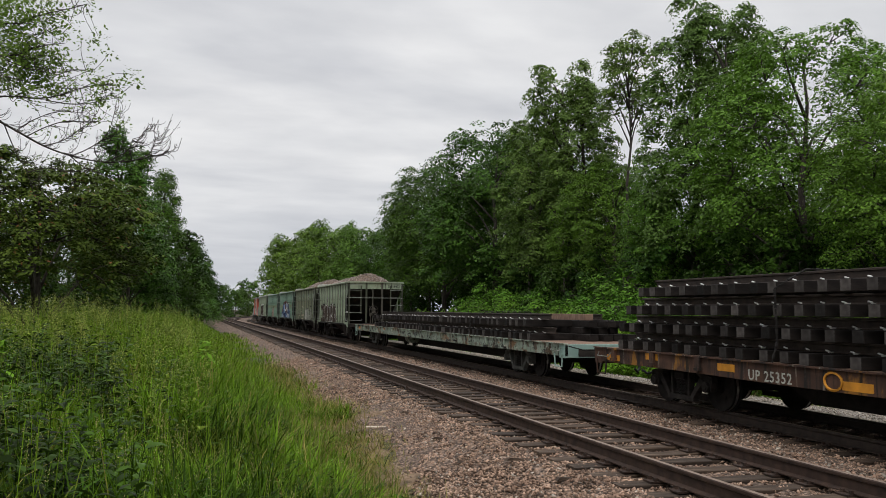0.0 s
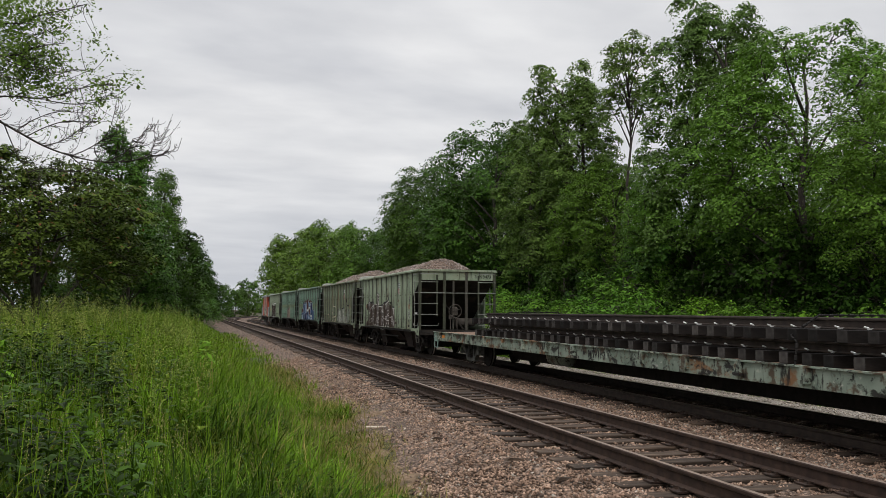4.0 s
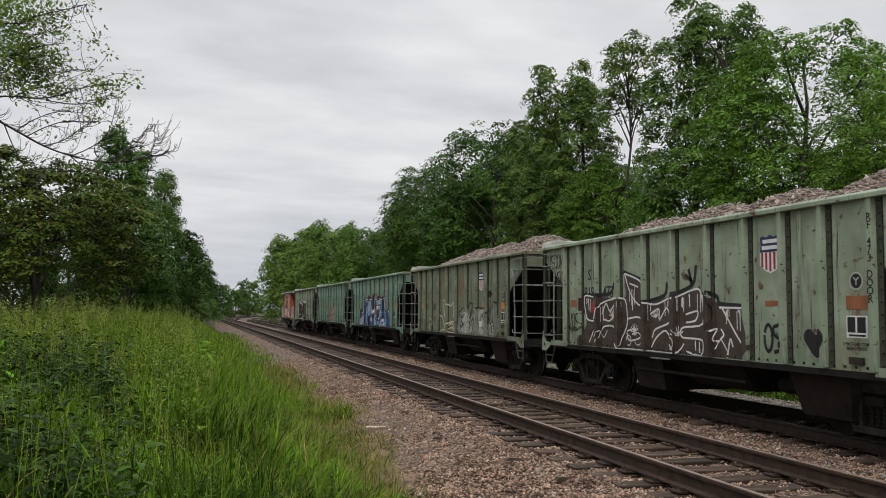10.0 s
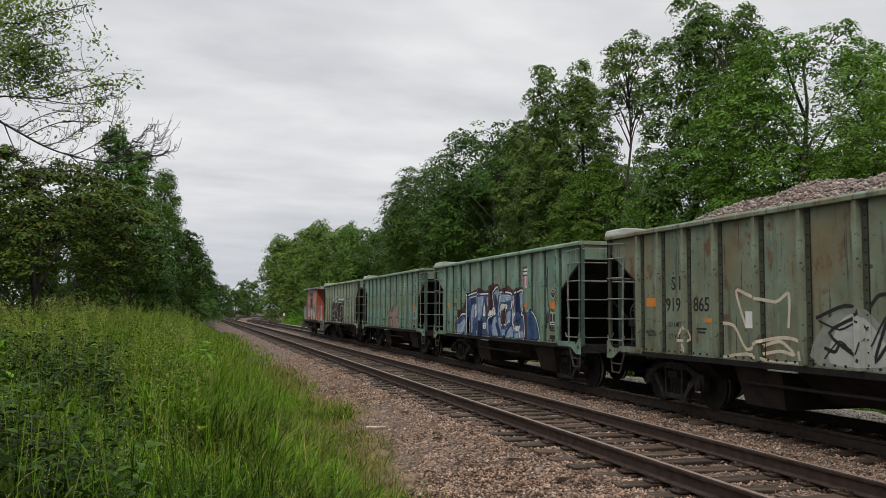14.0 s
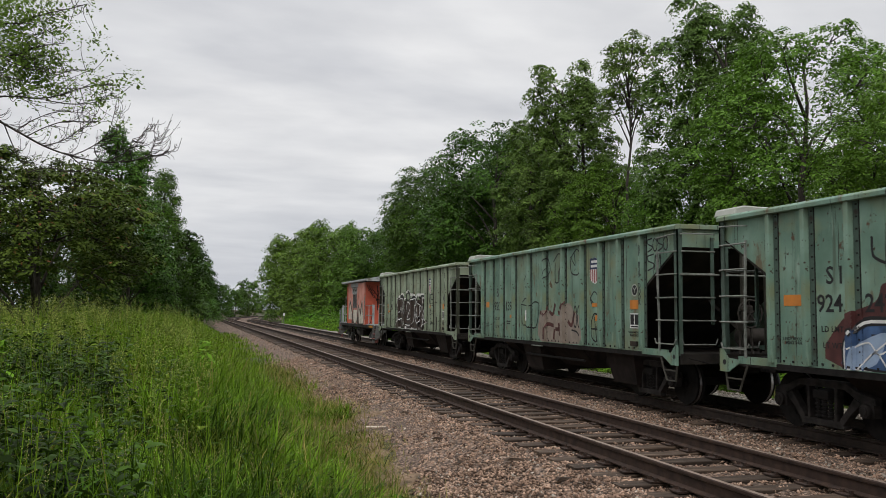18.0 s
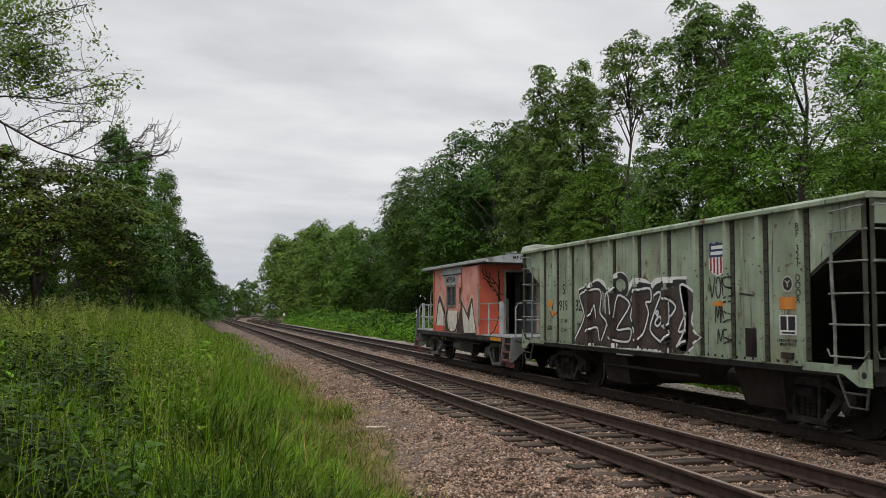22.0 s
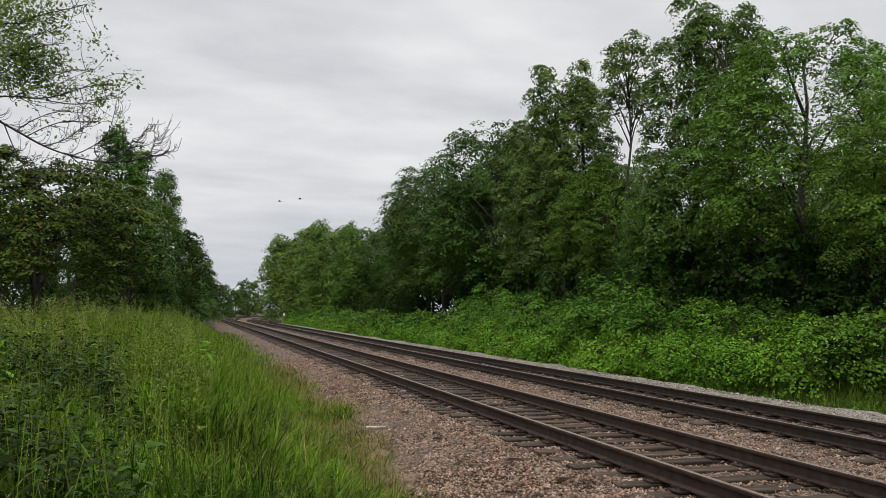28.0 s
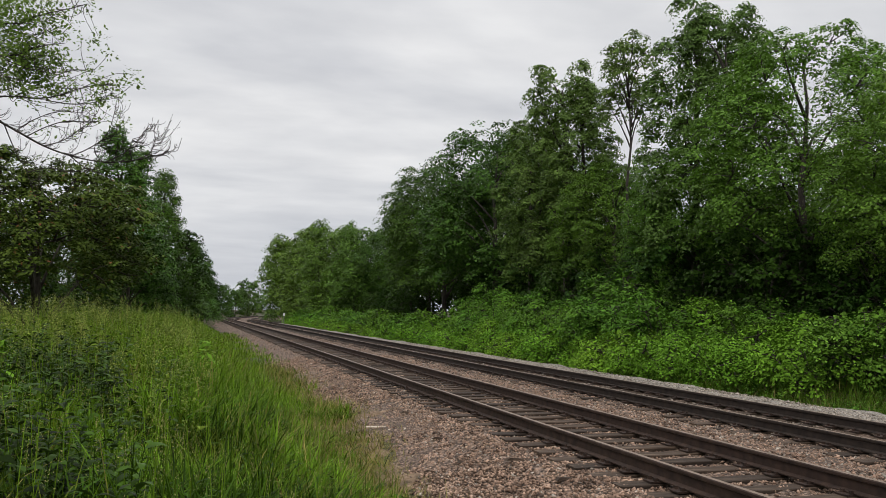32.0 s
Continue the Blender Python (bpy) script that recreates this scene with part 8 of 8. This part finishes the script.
def make_caboose():
    car = tagged(new("caboose"), "faded orange caboose with grey roof and large graffiti letters", "caboose")
    part("underframe", Shape().box(-1.40, 1.40, -0.60, 9.60, 0.80, 0.99), IRON, car)
    part("porch_floor", Shape().box(-1.42, 1.42, -0.65, 2.02, 0.985, 1.03), ROOF_GREY, car, "worn pale grey porch floor")
    part("porch_floor", Shape().box(-1.42, 1.42, 7.2, 9.65, 0.985, 1.03), ROOF_GREY, car)
    for side in (-1, 1):
        part("side_sill", Shape().box(min(side * 1.40, side * 1.47), max(side * 1.40, side * 1.47), 0.05, 9.0, 0.86, 0.985), SILL_BLACK, car, "black painted side sill")
        part("sill_edge", Shape().box(min(side * 1.40, side * 1.48), max(side * 1.40, side * 1.48), 0.05, 9.0, 0.986, 1.0), GREY_IRON, car)
        part("yellow_marking", Shape().box(min(side * 1.47, side * 1.475), max(side * 1.47, side * 1.475), 0.15, 1.05, 0.875, 0.97), YELLOW, car, "yellow reflective strip")

    def wall(side, x, y0, y1, z0, z1, holes=()):
        """A side wall with openings cut through."""
        s = Shape()
        a, b = (x, x + 0.06) if side < 0 else (x - 0.06, x)
        ys = sorted({y0, y1, *[h for o in holes for h in o[:2]]})
        for u, w in zip(ys, ys[1:]):
            cuts = [o for o in holes if o[0] <= u and o[1] >= w]
            if cuts:
                s.box(a, b, u, w, z0, cuts[0][2])
                s.box(a, b, u, w, cuts[0][3], z1)
            else:
                s.box(a, b, u, w, z0, z1)
        return part("side_wall", s, ORANGE, car, "faded salmon-orange side wall")

    for side in (-1, 1):
        wall(side, side * 1.40, 3.76, 7.25, 0.99, 3.16, [(4.66, 5.62, 1.87, 2.54), (3.82, 4.22, 1.99, 2.45)])
        wall(side, side * 1.50, 2.10, 3.76, 0.99, 3.10)
        part("bay_return", Shape().box(min(side * 1.34, side * 1.50), max(side * 1.34, side * 1.50), 3.70, 3.757, 1.0, 3.10), ORANGE, car)
        part("letter_board", Shape().box(min(side * 1.40, side * 1.455), max(side * 1.40, side * 1.455), 3.77, 6.1, 2.93, 3.14), ROOF_GREY, car, "grey board under the eaves")
        part("red_patch", Shape().box(min(side * 1.40, side * 1.405), max(side * 1.40, side * 1.405), 6.06, 7.22, 1.01, 1.24), RED_PAINT, car, "bright orange-red repaint")
        # windows
        for y0, y1, z0, z1, m in ((4.66, 5.62, 1.87, 2.54, GREY_IRON), (3.82, 4.22, 1.99, 2.45, DECK)):
            w = new("window")
            w.parent = car
            w["label"] = "sliding window in a grey metal frame" if m is GREY_IRON else "small window in a brown wooden frame"
            f = Shape()
            xo, xi = side * 1.42, side * 1.35
            lo, hi = min(xo, xi), max(xo, xi)
            f.box(lo, hi, y0 - 0.04, y1 + 0.04, z0 - 0.04, z0 + 0.03)
            f.box(lo, hi, y0 - 0.04, y1 + 0.04, z1 - 0.03, z1 + 0.04)
            f.box(lo, hi, y0 - 0.04, y0 + 0.03, z0 + 0.03, z1 - 0.03)
            f.box(lo, hi, y1 - 0.03, y1 + 0.04, z0 + 0.03, z1 - 0.03)
            if m is GREY_IRON:
                f.box(lo, hi, (y0 + y1) / 2 - 0.035, (y0 + y1) / 2 + 0.015, z0 + 0.03, z1 - 0.03)
            part("window_frame", f, m, w)
            mids = ((y0 + y1) / 2,) if m is GREY_IRON else ()
            edges = [y0, *mids, y1]
            for a, b in zip(edges, edges[1:]):
                part("pane", Shape().box(side * 1.372 - 0.003, side * 1.372 + 0.003, a + 0.02, b - 0.02, z0 + 0.02, z1 - 0.02), GLASS, w)
        part("number_panel", Shape().box(min(side * 1.40, side * 1.404), max(side * 1.40, side * 1.404), 4.5, 5.95, 2.58, 2.90), ROOF_GREY, car, "grey painted patch behind the number")
        part("drip_rail", Shape().box(min(side * 1.40, side * 1.43), max(side * 1.40, side * 1.43), 3.9, 6.1, 2.905, 2.925), BLACK, car)
        part("corner_strip", Shape().box(min(side * 1.385, side * 1.415), max(side * 1.385, side * 1.415), 7.22, 7.27, 1.0, 3.14), OFF_WHITE, car)
    lettering("lettering", "MP7504", 0.30, BLACK, car, on_side(-1.408, 5.20, 2.74), "black painted number", 1.05)
    # end walls with doorways
    for y0, y1, face in ((2.10, 2.16, 1), (7.19, 7.25, -1)):
        s = Shape()
        s.box(-1.44, -0.62, y0, y1, 0.99, 3.12)
        s.box(0.42, 1.44, y0, y1, 0.99, 3.12)
        s.box(-0.62, 0.42, y0, y1, 2.92, 3.12)
        part("end_wall", s, RED_PAINT, car, "orange-red end wall with an open doorway")
        f = Shape()
        yf, yg = (y0 - 0.03, y1 + 0.01) if face == 1 else (y0 - 0.01, y1 + 0.03)
        f.box(-0.68, -0.60, yf, yg, 0.99, 2.98)
        f.box(0.40, 0.48, yf, yg, 0.99, 2.98)
        f.box(-0.68, 0.48, yf, yg, 2.90, 2.98)
        part("door_frame", f, SPRAY_PINK, car)
    d = part("door", Shape().box(0, 0.98, -0.025, 0.025, 0, 1.86), DOOR_GREY, car, "dark grey door standing ajar", bevel=0.006, at=pose(0.40, 2.15, 1.03, 0, 0, 108))
    part("door_window", Shape().box(0.28, 0.70, -0.03, 0.03, 1.05, 1.60), GLASS, d)
    part("door_handle", Shape().bar((0.86, -0.07, 0.92), (0.86, 0.07, 0.92), 0.02, 6), RUNG, d)
    d = part("door", Shape().box(0, 1.0, -0.025, 0.025, 0, 1.86), DOOR_GREY, car, "dark grey closed rear door", at=pose(-0.6, 7.22, 1.03))
    part("partition", Shape().box(-1.34, 0.2, 4.4, 4.44, 1.0, 3.1), INSIDE, car)
    part("cabin_floor", Shape().box(-1.34, 1.34, 2.16, 7.19, 0.99, 1.02), INSIDE, car)
    part("cabin_ceiling", Shape().box(-1.34, 1.34, 2.16, 7.19, 3.08, 3.10), INSIDE, car)
    part("cabin_cabinet", Shape().box(-0.55, -0.30, 2.6, 3.2, 1.02, 2.1), GREY_IRON, car)
    # roof: shallow arch
    prof = [(-1.62, 3.16), (-1.62, 3.25), (-0.9, 3.37), (0, 3.42), (0.9, 3.37), (1.62, 3.25), (1.62, 3.16)]
    part("roof", Shape().prism(prof, "y", 1.0, 8.15), ROOF_GREY, car, "pale grey arched metal roof", bevel=0.01)
    part("roof_ridge", Shape().box(-1.60, 1.60, 1.2, 8.1, 3.255, 3.262), DARK_SHEET, car)
    fas = [(-1.62, 3.13), (-1.62, 3.25), (-0.9, 3.37), (0, 3.42), (0.9, 3.37), (1.62, 3.25), (1.62, 3.13)]
    part("roof_fascia", Shape().prism(fas, "y", 0.96, 1.0), ROOF_GREY, car, "pale grey roof end board")
    lettering("lettering", "MP7504", 0.16, BLACK, car, pose(-0.55, 0.956, 3.27, 90, 0, 0))
    v = Shape().bar((-0.35, 2.0, 3.38), (-0.35, 2.0, 3.50), 0.05, 10)
    v.bar((-0.35, 2.0, 3.50), (-0.35, 2.0, 3.53), 0.08, 10)
    part("roof_vent", v, ROOF_GREY, car)
    part("roof_horn", Shape().box(-0.75, -0.5, 1.5, 1.75, 3.36, 3.46), GREY_IRON, car)
    part("soffit", Shape().box(-1.45, 1.45, 1.0, 2.1, 3.12, 3.158), INSIDE, car)
    part("soffit", Shape().box(-1.45, 1.45, 7.25, 8.15, 3.12, 3.158), INSIDE, car)
    # porches
    for y0, e in ((-0.65, 1), (9.65, -1)):
        def Y(d):
            return y0 + e * d
        inner = 2.75 if e == 1 else 2.40
        for side in (-1, 1):
            x = side * 1.40
            p = Shape().box(min(x - 0.045, x + 0.045), max(x - 0.045, x + 0.045), min(Y(0.90), Y(1.02)), max(Y(0.90), Y(1.02)), 0.99, 1.98)
            part("railing_post", p, ROOF_GREY, car, bevel=0.008)
            part("railing_post", Shape().bar((x, Y(inner - 0.72), 1.0), (x, Y(inner - 0.72), 1.95), 0.024, 6), ROOF_GREY, car)
            for z in (1.93, 1.46):
                part("railing_bar", Shape().bar((x, Y(0.96), z), (x, Y(inner), z), 0.018, 6), RUNG, car)
            part("grab_rail", Shape().path([(side * 1.44, Y(inner - 0.05), 1.25), (side * 1.50, Y(inner - 0.09), 1.35), (side * 1.50, Y(inner - 0.09), 2.35), (side * 1.44, Y(inner - 0.05), 2.45)], 0.018, 6), RUNG, car)
            # end railing with a bent pipe
            part("end_railing", Shape().path([(side * 1.32, Y(0.06), 1.0), (side * 1.32, Y(0.06), 1.80), (side * 1.25, Y(0.05), 1.93), (side * 0.45, Y(0.05), 1.93), (side * 0.38, Y(0.05), 1.85), (side * 0.38, Y(0.05), 1.0)], 0.022, 6), ROOF_GREY, car)
            if side > 0:
                part("end_railing", Shape().path([(1.40, Y(0.80), 2.30), (1.38, Y(0.12), 2.32), (1.30, Y(0.04), 2.32), (-0.38, Y(0.04), 2.32), (-0.46, Y(0.04), 2.24), (-0.46, Y(0.04), 1.70)], 0.018, 6), RUNG, car)
                part("railing_post", Shape().bar((1.38, Y(0.40), 1.0), (1.38, Y(0.40), 2.31), 0.02, 6), RUNG, car)
            part("railing_bar", Shape().bar((side * 1.32, Y(0.06), 1.48), (side * 0.38, Y(0.06), 1.48), 0.016, 6), ROOF_GREY, car)
            # steps
            st = new("steps")
            st.parent = car
            st["label"] = "grey steps with faded red treads"
            for yy in (0.02, 0.66):
                ol = [(side * 1.46, 1.0), (side * 1.52, 0.36), (side * 1.44, 0.32), (side * 0.90, 0.80), (side * 0.90, 1.0)]
                part("stringer", Shape().prism(ol, "y", min(Y(yy), Y(yy + 0.04)), max(Y(yy), Y(yy + 0.04))), GREY_IRON, st)
            for i in range(3):
                part("tread", Shape().box(min(side * (1.22 + 0.10 * i), side * (1.44 + 0.05 * i)), max(side * (1.22 + 0.10 * i), side * (1.44 + 0.05 * i)), min(Y(0.06), Y(0.66)), max(Y(0.06), Y(0.66)), 0.80 - 0.22 * i, 0.835 - 0.22 * i), STEP_RED, st)
                part("riser", Shape().box(min(side * (1.20 + 0.08 * i), side * (1.22 + 0.08 * i)), max(side * (1.20 + 0.08 * i), side * (1.22 + 0.08 * i)), min(Y(0.06), Y(0.66)), max(Y(0.06), Y(0.66)), 0.62 - 0.22 * i, 0.80 - 0.22 * i), STEP_RED, st)
        part("brake_stand", Shape().prism([(-0.14, 1.0), (-0.14, 1.9), (-0.10, 2.05), (0.10, 2.05), (0.14, 1.9), (0.14, 1.0)], "y", min(Y(0.08), Y(0.30)), max(Y(0.08), Y(0.30))), DOOR_GREY, car, "dark grey brake stand", bevel=0.01)
        rim = Shape().path([(0.0 + 0.28 * math.cos(a), Y(0.36), 1.98 + 0.28 * math.sin(a)) for a in np.linspace(0, 6.283, 17)], 0.016, 5)
        for a in (0.3, 2.4, 4.5):
            rim.bar((0, Y(0.36), 1.98), (0.27 * math.cos(a), Y(0.36), 1.98 + 0.27 * math.sin(a)), 0.012, 4)
        part("brake_wheel", rim, RUNG, car)
        part("tool_box", Shape().box(0.50, 1.00, min(Y(0.12), Y(0.50)), max(Y(0.12), Y(0.50)), 1.03, 1.58), DOOR_GREY, car, "dark grey steel box", bevel=0.012)
        part("tool_box_band", Shape().box(0.495, 1.005, min(Y(0.115), Y(0.505)), max(Y(0.115), Y(0.505)), 1.30, 1.40), IRON, car)
        add_coupler(car, y0 - e * 0.02, -e)
    part("slack_chain", Shape().path([(-1.40, 0.35, 1.90), (-1.41, 0.55, 1.45), (-1.41, 0.85, 1.15), (-1.40, 1.25, 1.03)], 0.013, 5), BLACK, car)
    # underneath
    t = Shape().bar((-1.0, 4.60, 0.62), (-1.0, 5.45, 0.62), 0.24, 16)
    part("air_tank", t, GREY_IRON, car, "grey cylindrical tank", smooth=True)
    part("battery_box", Shape().box(-1.35, -0.7, 3.0, 3.9, 0.42, 0.80), IRON, car)
    part("pipe_run", Shape().path([(-1.3, 6.3, 0.80), (-1.3, 6.3, 0.55), (-1.2, 5.9, 0.5), (-1.2, 5.6, 0.6)], 0.03, 6), IRON, car)
    part("conduit", Shape().bar((-1.36, 2.2, 0.72), (-1.36, 6.8, 0.72), 0.025, 6), IRON, car)
    add_truck(car, 1.55, GREY_IRON)
    add_truck(car, 8.2, GREY_IRON)
    for z in (1.48, 1.62):
        part("white_plate", Shape().box(-1.46, -1.445, 9.52, 9.62, z, z + 0.09), WHITE, car, "small white marker plate")
    part("plate_post", Shape().box(-1.445, -1.38, 9.50, 9.64, 1.0, 1.78), DOOR_GREY, car)
    # big painted letters
    cream = [[(6.92, 1.21), (6.71, 1.81), (6.56, 2.07), (6.41, 2.02), (5.88, 1.49), (5.84, 1.2)],
             [(5.54, 1.73), (4.49, 1.71), (4.48, 1.37), (4.6, 1.14), (4.93, 1.0), (5.13, 1.0), (5.46, 1.17), (5.58, 1.44)],
             [(3.56, 1.92), (3.32, 1.71), (3.12, 1.55), (2.91, 1.41), (2.81, 1.7), (2.66, 1.97), (2.56, 1.84), (2.42, 1.47), (2.23, 1.08), (2.22, 1.03), (3.37, 1.0), (3.44, 1.19), (3.58, 1.64)]]
    paint(car, "graffiti_letter", SPRAY_BONE, "bone-white sprayed graffiti letters", areas=cream, depth=cabin_depth, soft=False, proud=0.007)
    dark = [[(7.02, 1.24), (6.71, 2.05), (6.51, 2.26), (6.32, 2.14), (5.84, 1.69), (5.84, 1.46), (6.44, 2.02), (6.64, 1.96), (6.89, 1.23)],
            [(5.82, 1.46), (5.67, 1.71), (5.47, 1.85), (5.58, 1.44), (5.46, 1.14), (5.29, 1.02), (5.8, 1.01)],
            [(4.51, 1.0), (4.4, 1.3), (4.21, 1.63), (3.92, 1.98), (3.78, 2.04), (3.77, 1.0)],
            [(3.76, 2.09), (3.62, 2.0), (3.58, 1.6), (3.44, 1.15), (3.37, 1.0), (3.75, 1.0)],
            [(3.64, 2.04), (3.49, 1.92), (3.09, 1.64), (2.7, 2.11), (2.56, 2.09), (2.49, 1.76), (2.32, 1.4), (2.18, 1.05), (2.24, 1.08), (2.42, 1.47), (2.57, 1.84), (2.66, 1.96), (2.89, 1.4), (3.32, 1.7), (3.58, 1.89)]]
    paint(car, "graffiti_shadow", SPRAY_BROWN, "black-brown sprayed letter shadows", areas=dark, depth=cabin_depth, soft=False, proud=0.010)
    edge = [[(5.67, 1.68), (5.63, 1.29), (5.37, 1.04), (5.01, 1.0), (4.63, 1.06), (4.44, 1.3), (4.38, 1.66)], [(3.37, 1.0), (2.73, 1.01), (2.21, 1.03)]]
    paint(car, "graffiti_edge", BLACK, "", edge, 0.06, depth=cabin_depth, proud=0.013)
    halo = [[(7.06, 1.27), (6.79, 2.08), (6.51, 2.32), (6.17, 2.13), (5.8, 1.79)], [(4.44, 1.92), (4.35, 1.61), (4.25, 1.54)], [(3.85, 2.04), (3.72, 2.16), (3.56, 2.01), (3.11, 1.71), (2.78, 2.09), (2.64, 2.17), (2.51, 2.11), (2.43, 1.76), (2.25, 1.43)]]
    paint(car, "graffiti_halo", HALO, "pale sprayed halo", halo, 0.09, depth=cabin_depth, proud=0.004)
    runs = [[(y, 1.02), (y + 0.01, 1.02 + h)] for y, h in ((6.0, 0.5), (5.9, 0.9), (4.4, 0.4), (4.25, 0.7), (4.1, 0.55), (3.95, 0.9), (3.62, 0.6), (5.3, 0.2), (4.9, 0.15), (2.9, 0.3), (2.2, 0.25))]
    paint(car, "paint_run", BLACK, "black runs of paint", runs, 0.03, depth=cabin_depth, soft=False, proud=0.012)
    # tags on the end wall
    s = Shape()
    horns = [[(-1.36, 2.98), (-1.30, 2.80), (-1.18, 2.72), (-1.08, 2.60)], [(-1.24, 2.95), (-1.22, 2.82), (-1.12, 2.70)], [(-1.34, 2.72), (-1.22, 2.66), (-1.12, 2.58), (-1.0, 2.55)], [(-1.12, 2.88), (-1.10, 2.74), (-1.0, 2.66), (-0.95, 2.52)],
             [(-1.14, 2.50), (-1.02, 2.46), (-0.94, 2.36)], [(-1.04, 2.36), (-0.92, 2.32), (-0.84, 2.20), (-0.78, 2.26), (-0.70, 2.20)], [(-0.96, 2.60), (-0.86, 2.48), (-0.80, 2.30)], [(-0.90, 2.22), (-0.80, 2.12), (-0.74, 2.02)],
             [(-0.84, 2.95), (-0.82, 2.5), (-0.83, 2.1), (-0.82, 1.7)], [(-0.80, 2.7), (-0.79, 2.2), (-0.80, 1.85)], [(-1.20, 2.62), (-1.10, 2.50), (-1.06, 2.40)]]
    loops = [[(0.70 + 0.13 * math.cos(a), 2.80 + 0.10 * math.sin(a)) for a in np.linspace(0.3, 5.2, 12)], [(0.78 + 0.12 * math.cos(a), 2.58 + 0.10 * math.sin(a)) for a in np.linspace(1.5, 6.4, 12)],
             [(0.72 + 0.13 * math.cos(a), 2.36 + 0.09 * math.sin(a)) for a in np.linspace(0.3, 5.4, 12)], [(0.62, 2.22), (0.75, 2.12), (0.70, 1.98)]]
    for st in [rounded(q) for q in horns] + loops:
        for (x0, z0), (x1, z1) in zip(st, st[1:]):
            s.bar((x0, 2.097, z0), (x1, 2.097, z1), 0.016, 4)
    part("graffiti_tag", s, BLACK, car, "black scrawled tags on the end wall")
    return car


CABOOSE_AT = 61.1
MOVING.append((make_caboose(), CABOOSE_AT))

# ---- birds ----
FEATHER = surface("dark_feathers", [(0.3, (0.012, 0.012, 0.014)), (0.7, (0.035, 0.034, 0.036))], scale=20, rough=0.6, bump=0)


def make_bird():
    b = tagged(new("bird"), "small dark bird flying over the trees", "bird", "birds in the sky")
    s = Shape()
    rings = [(-0.11, 0.010), (-0.08, 0.028), (-0.02, 0.038), (0.04, 0.034), (0.07, 0.025), (0.10, 0.026), (0.12, 0.008)]
    for (x0, r0), (x1, r1) in zip(rings, rings[1:]):
        s.bar((x0, 0, 0), (x1, 0, 0), r0, 8, r1)
    part("body", s, FEATHER, b, smooth=True)
    for side in (-1, 1):
        w = Shape().add([(0.08, side * 0.03, 0.02), (0.05, side * 0.13, 0.07), (-0.02, side * 0.24, 0.05), (-0.05, side * 0.13, 0.055), (-0.07, side * 0.03, 0.015),
                         (0.08, side * 0.03, 0.008), (0.05, side * 0.13, 0.064), (-0.02, side * 0.24, 0.046), (-0.05, side * 0.13, 0.048), (-0.07, side * 0.03, 0.005)],
                        [(0, 1, 3, 4), (1, 2, 3), (5, 9, 8, 6), (6, 8, 7), (0, 5, 6, 1), (1, 6, 7, 2), (2, 7, 8, 3), (3, 8, 9, 4)])
        part("wing", w, FEATHER, b)
    part("tail", Shape().prism([(-0.14, -0.02), (-0.26, -0.05), (-0.26, 0.05), (-0.14, 0.02)], "z", 0.0, 0.01), FEATHER, b)
    return b


BIRDS = [(make_bird(), 180, 75, [(0, 360, 34), (20, 112, 19), (27.5, 13.59, 11.71), (27.7, 11.32, 11.25), (27.9, 8.65, 10.99), (28.1, 5.64, 11.01), (28.3, 2.6, 11.41), (28.5, -0.2, 11.85), (32, -50, 16)]),
         (make_bird(), 180, 75, [(0, 350, 34), (20, 102, 19), (27.5, 14.2, 12.09), (27.7, 12.37, 11.6), (27.9, 10.17, 11.35), (28.1, 7.62, 11.24), (28.3, 4.82, 11.36), (28.5, 1.88, 11.77), (32, -48, 17)]),
         (make_bird(), 0, 55, [(0, 40.0, 13), (20.5, 40.0, 13), (21.2, 43.0, 20), (22.6, 50.37, 25.08), (22.8, 51.32, 25.27), (23.0, 52.55, 25.49), (23.4, 55.5, 26), (32, 110, 34)])]

SPEED, GAIN = 4.1528, 0.01706


def gone(t):
    """Metres that the train has covered at t seconds, counted from 13 s."""
    return SPEED * (t - 13) + GAIN * (t - 13) ** 2


def motions():
    """The train rolls towards the viewer and past; the wheels turn with it."""
    for ob, s, *rest in MOVING:
        z = rest[0] if rest else 0.0
        x = rest[1] if len(rest) > 1 else 0.0
        walk(ob, [(t, pose(XF + x, s - gone(t), ZF + z)) for t in range(0, 33)])
        for w in ob.children:
            if w.name.startswith("wheelset"):
                y = w.location.y
                walk(w, [(k / 10, pose(0, y, WHEEL_R, math.degrees(gone(k / 10) / WHEEL_R))) for k in range(0, 321)])
    for bird, turn, y, rows in BIRDS:
        walk(bird, [(t, pose(x, y, z, 0, 0, turn)) for t, x, z in rows])


motions()
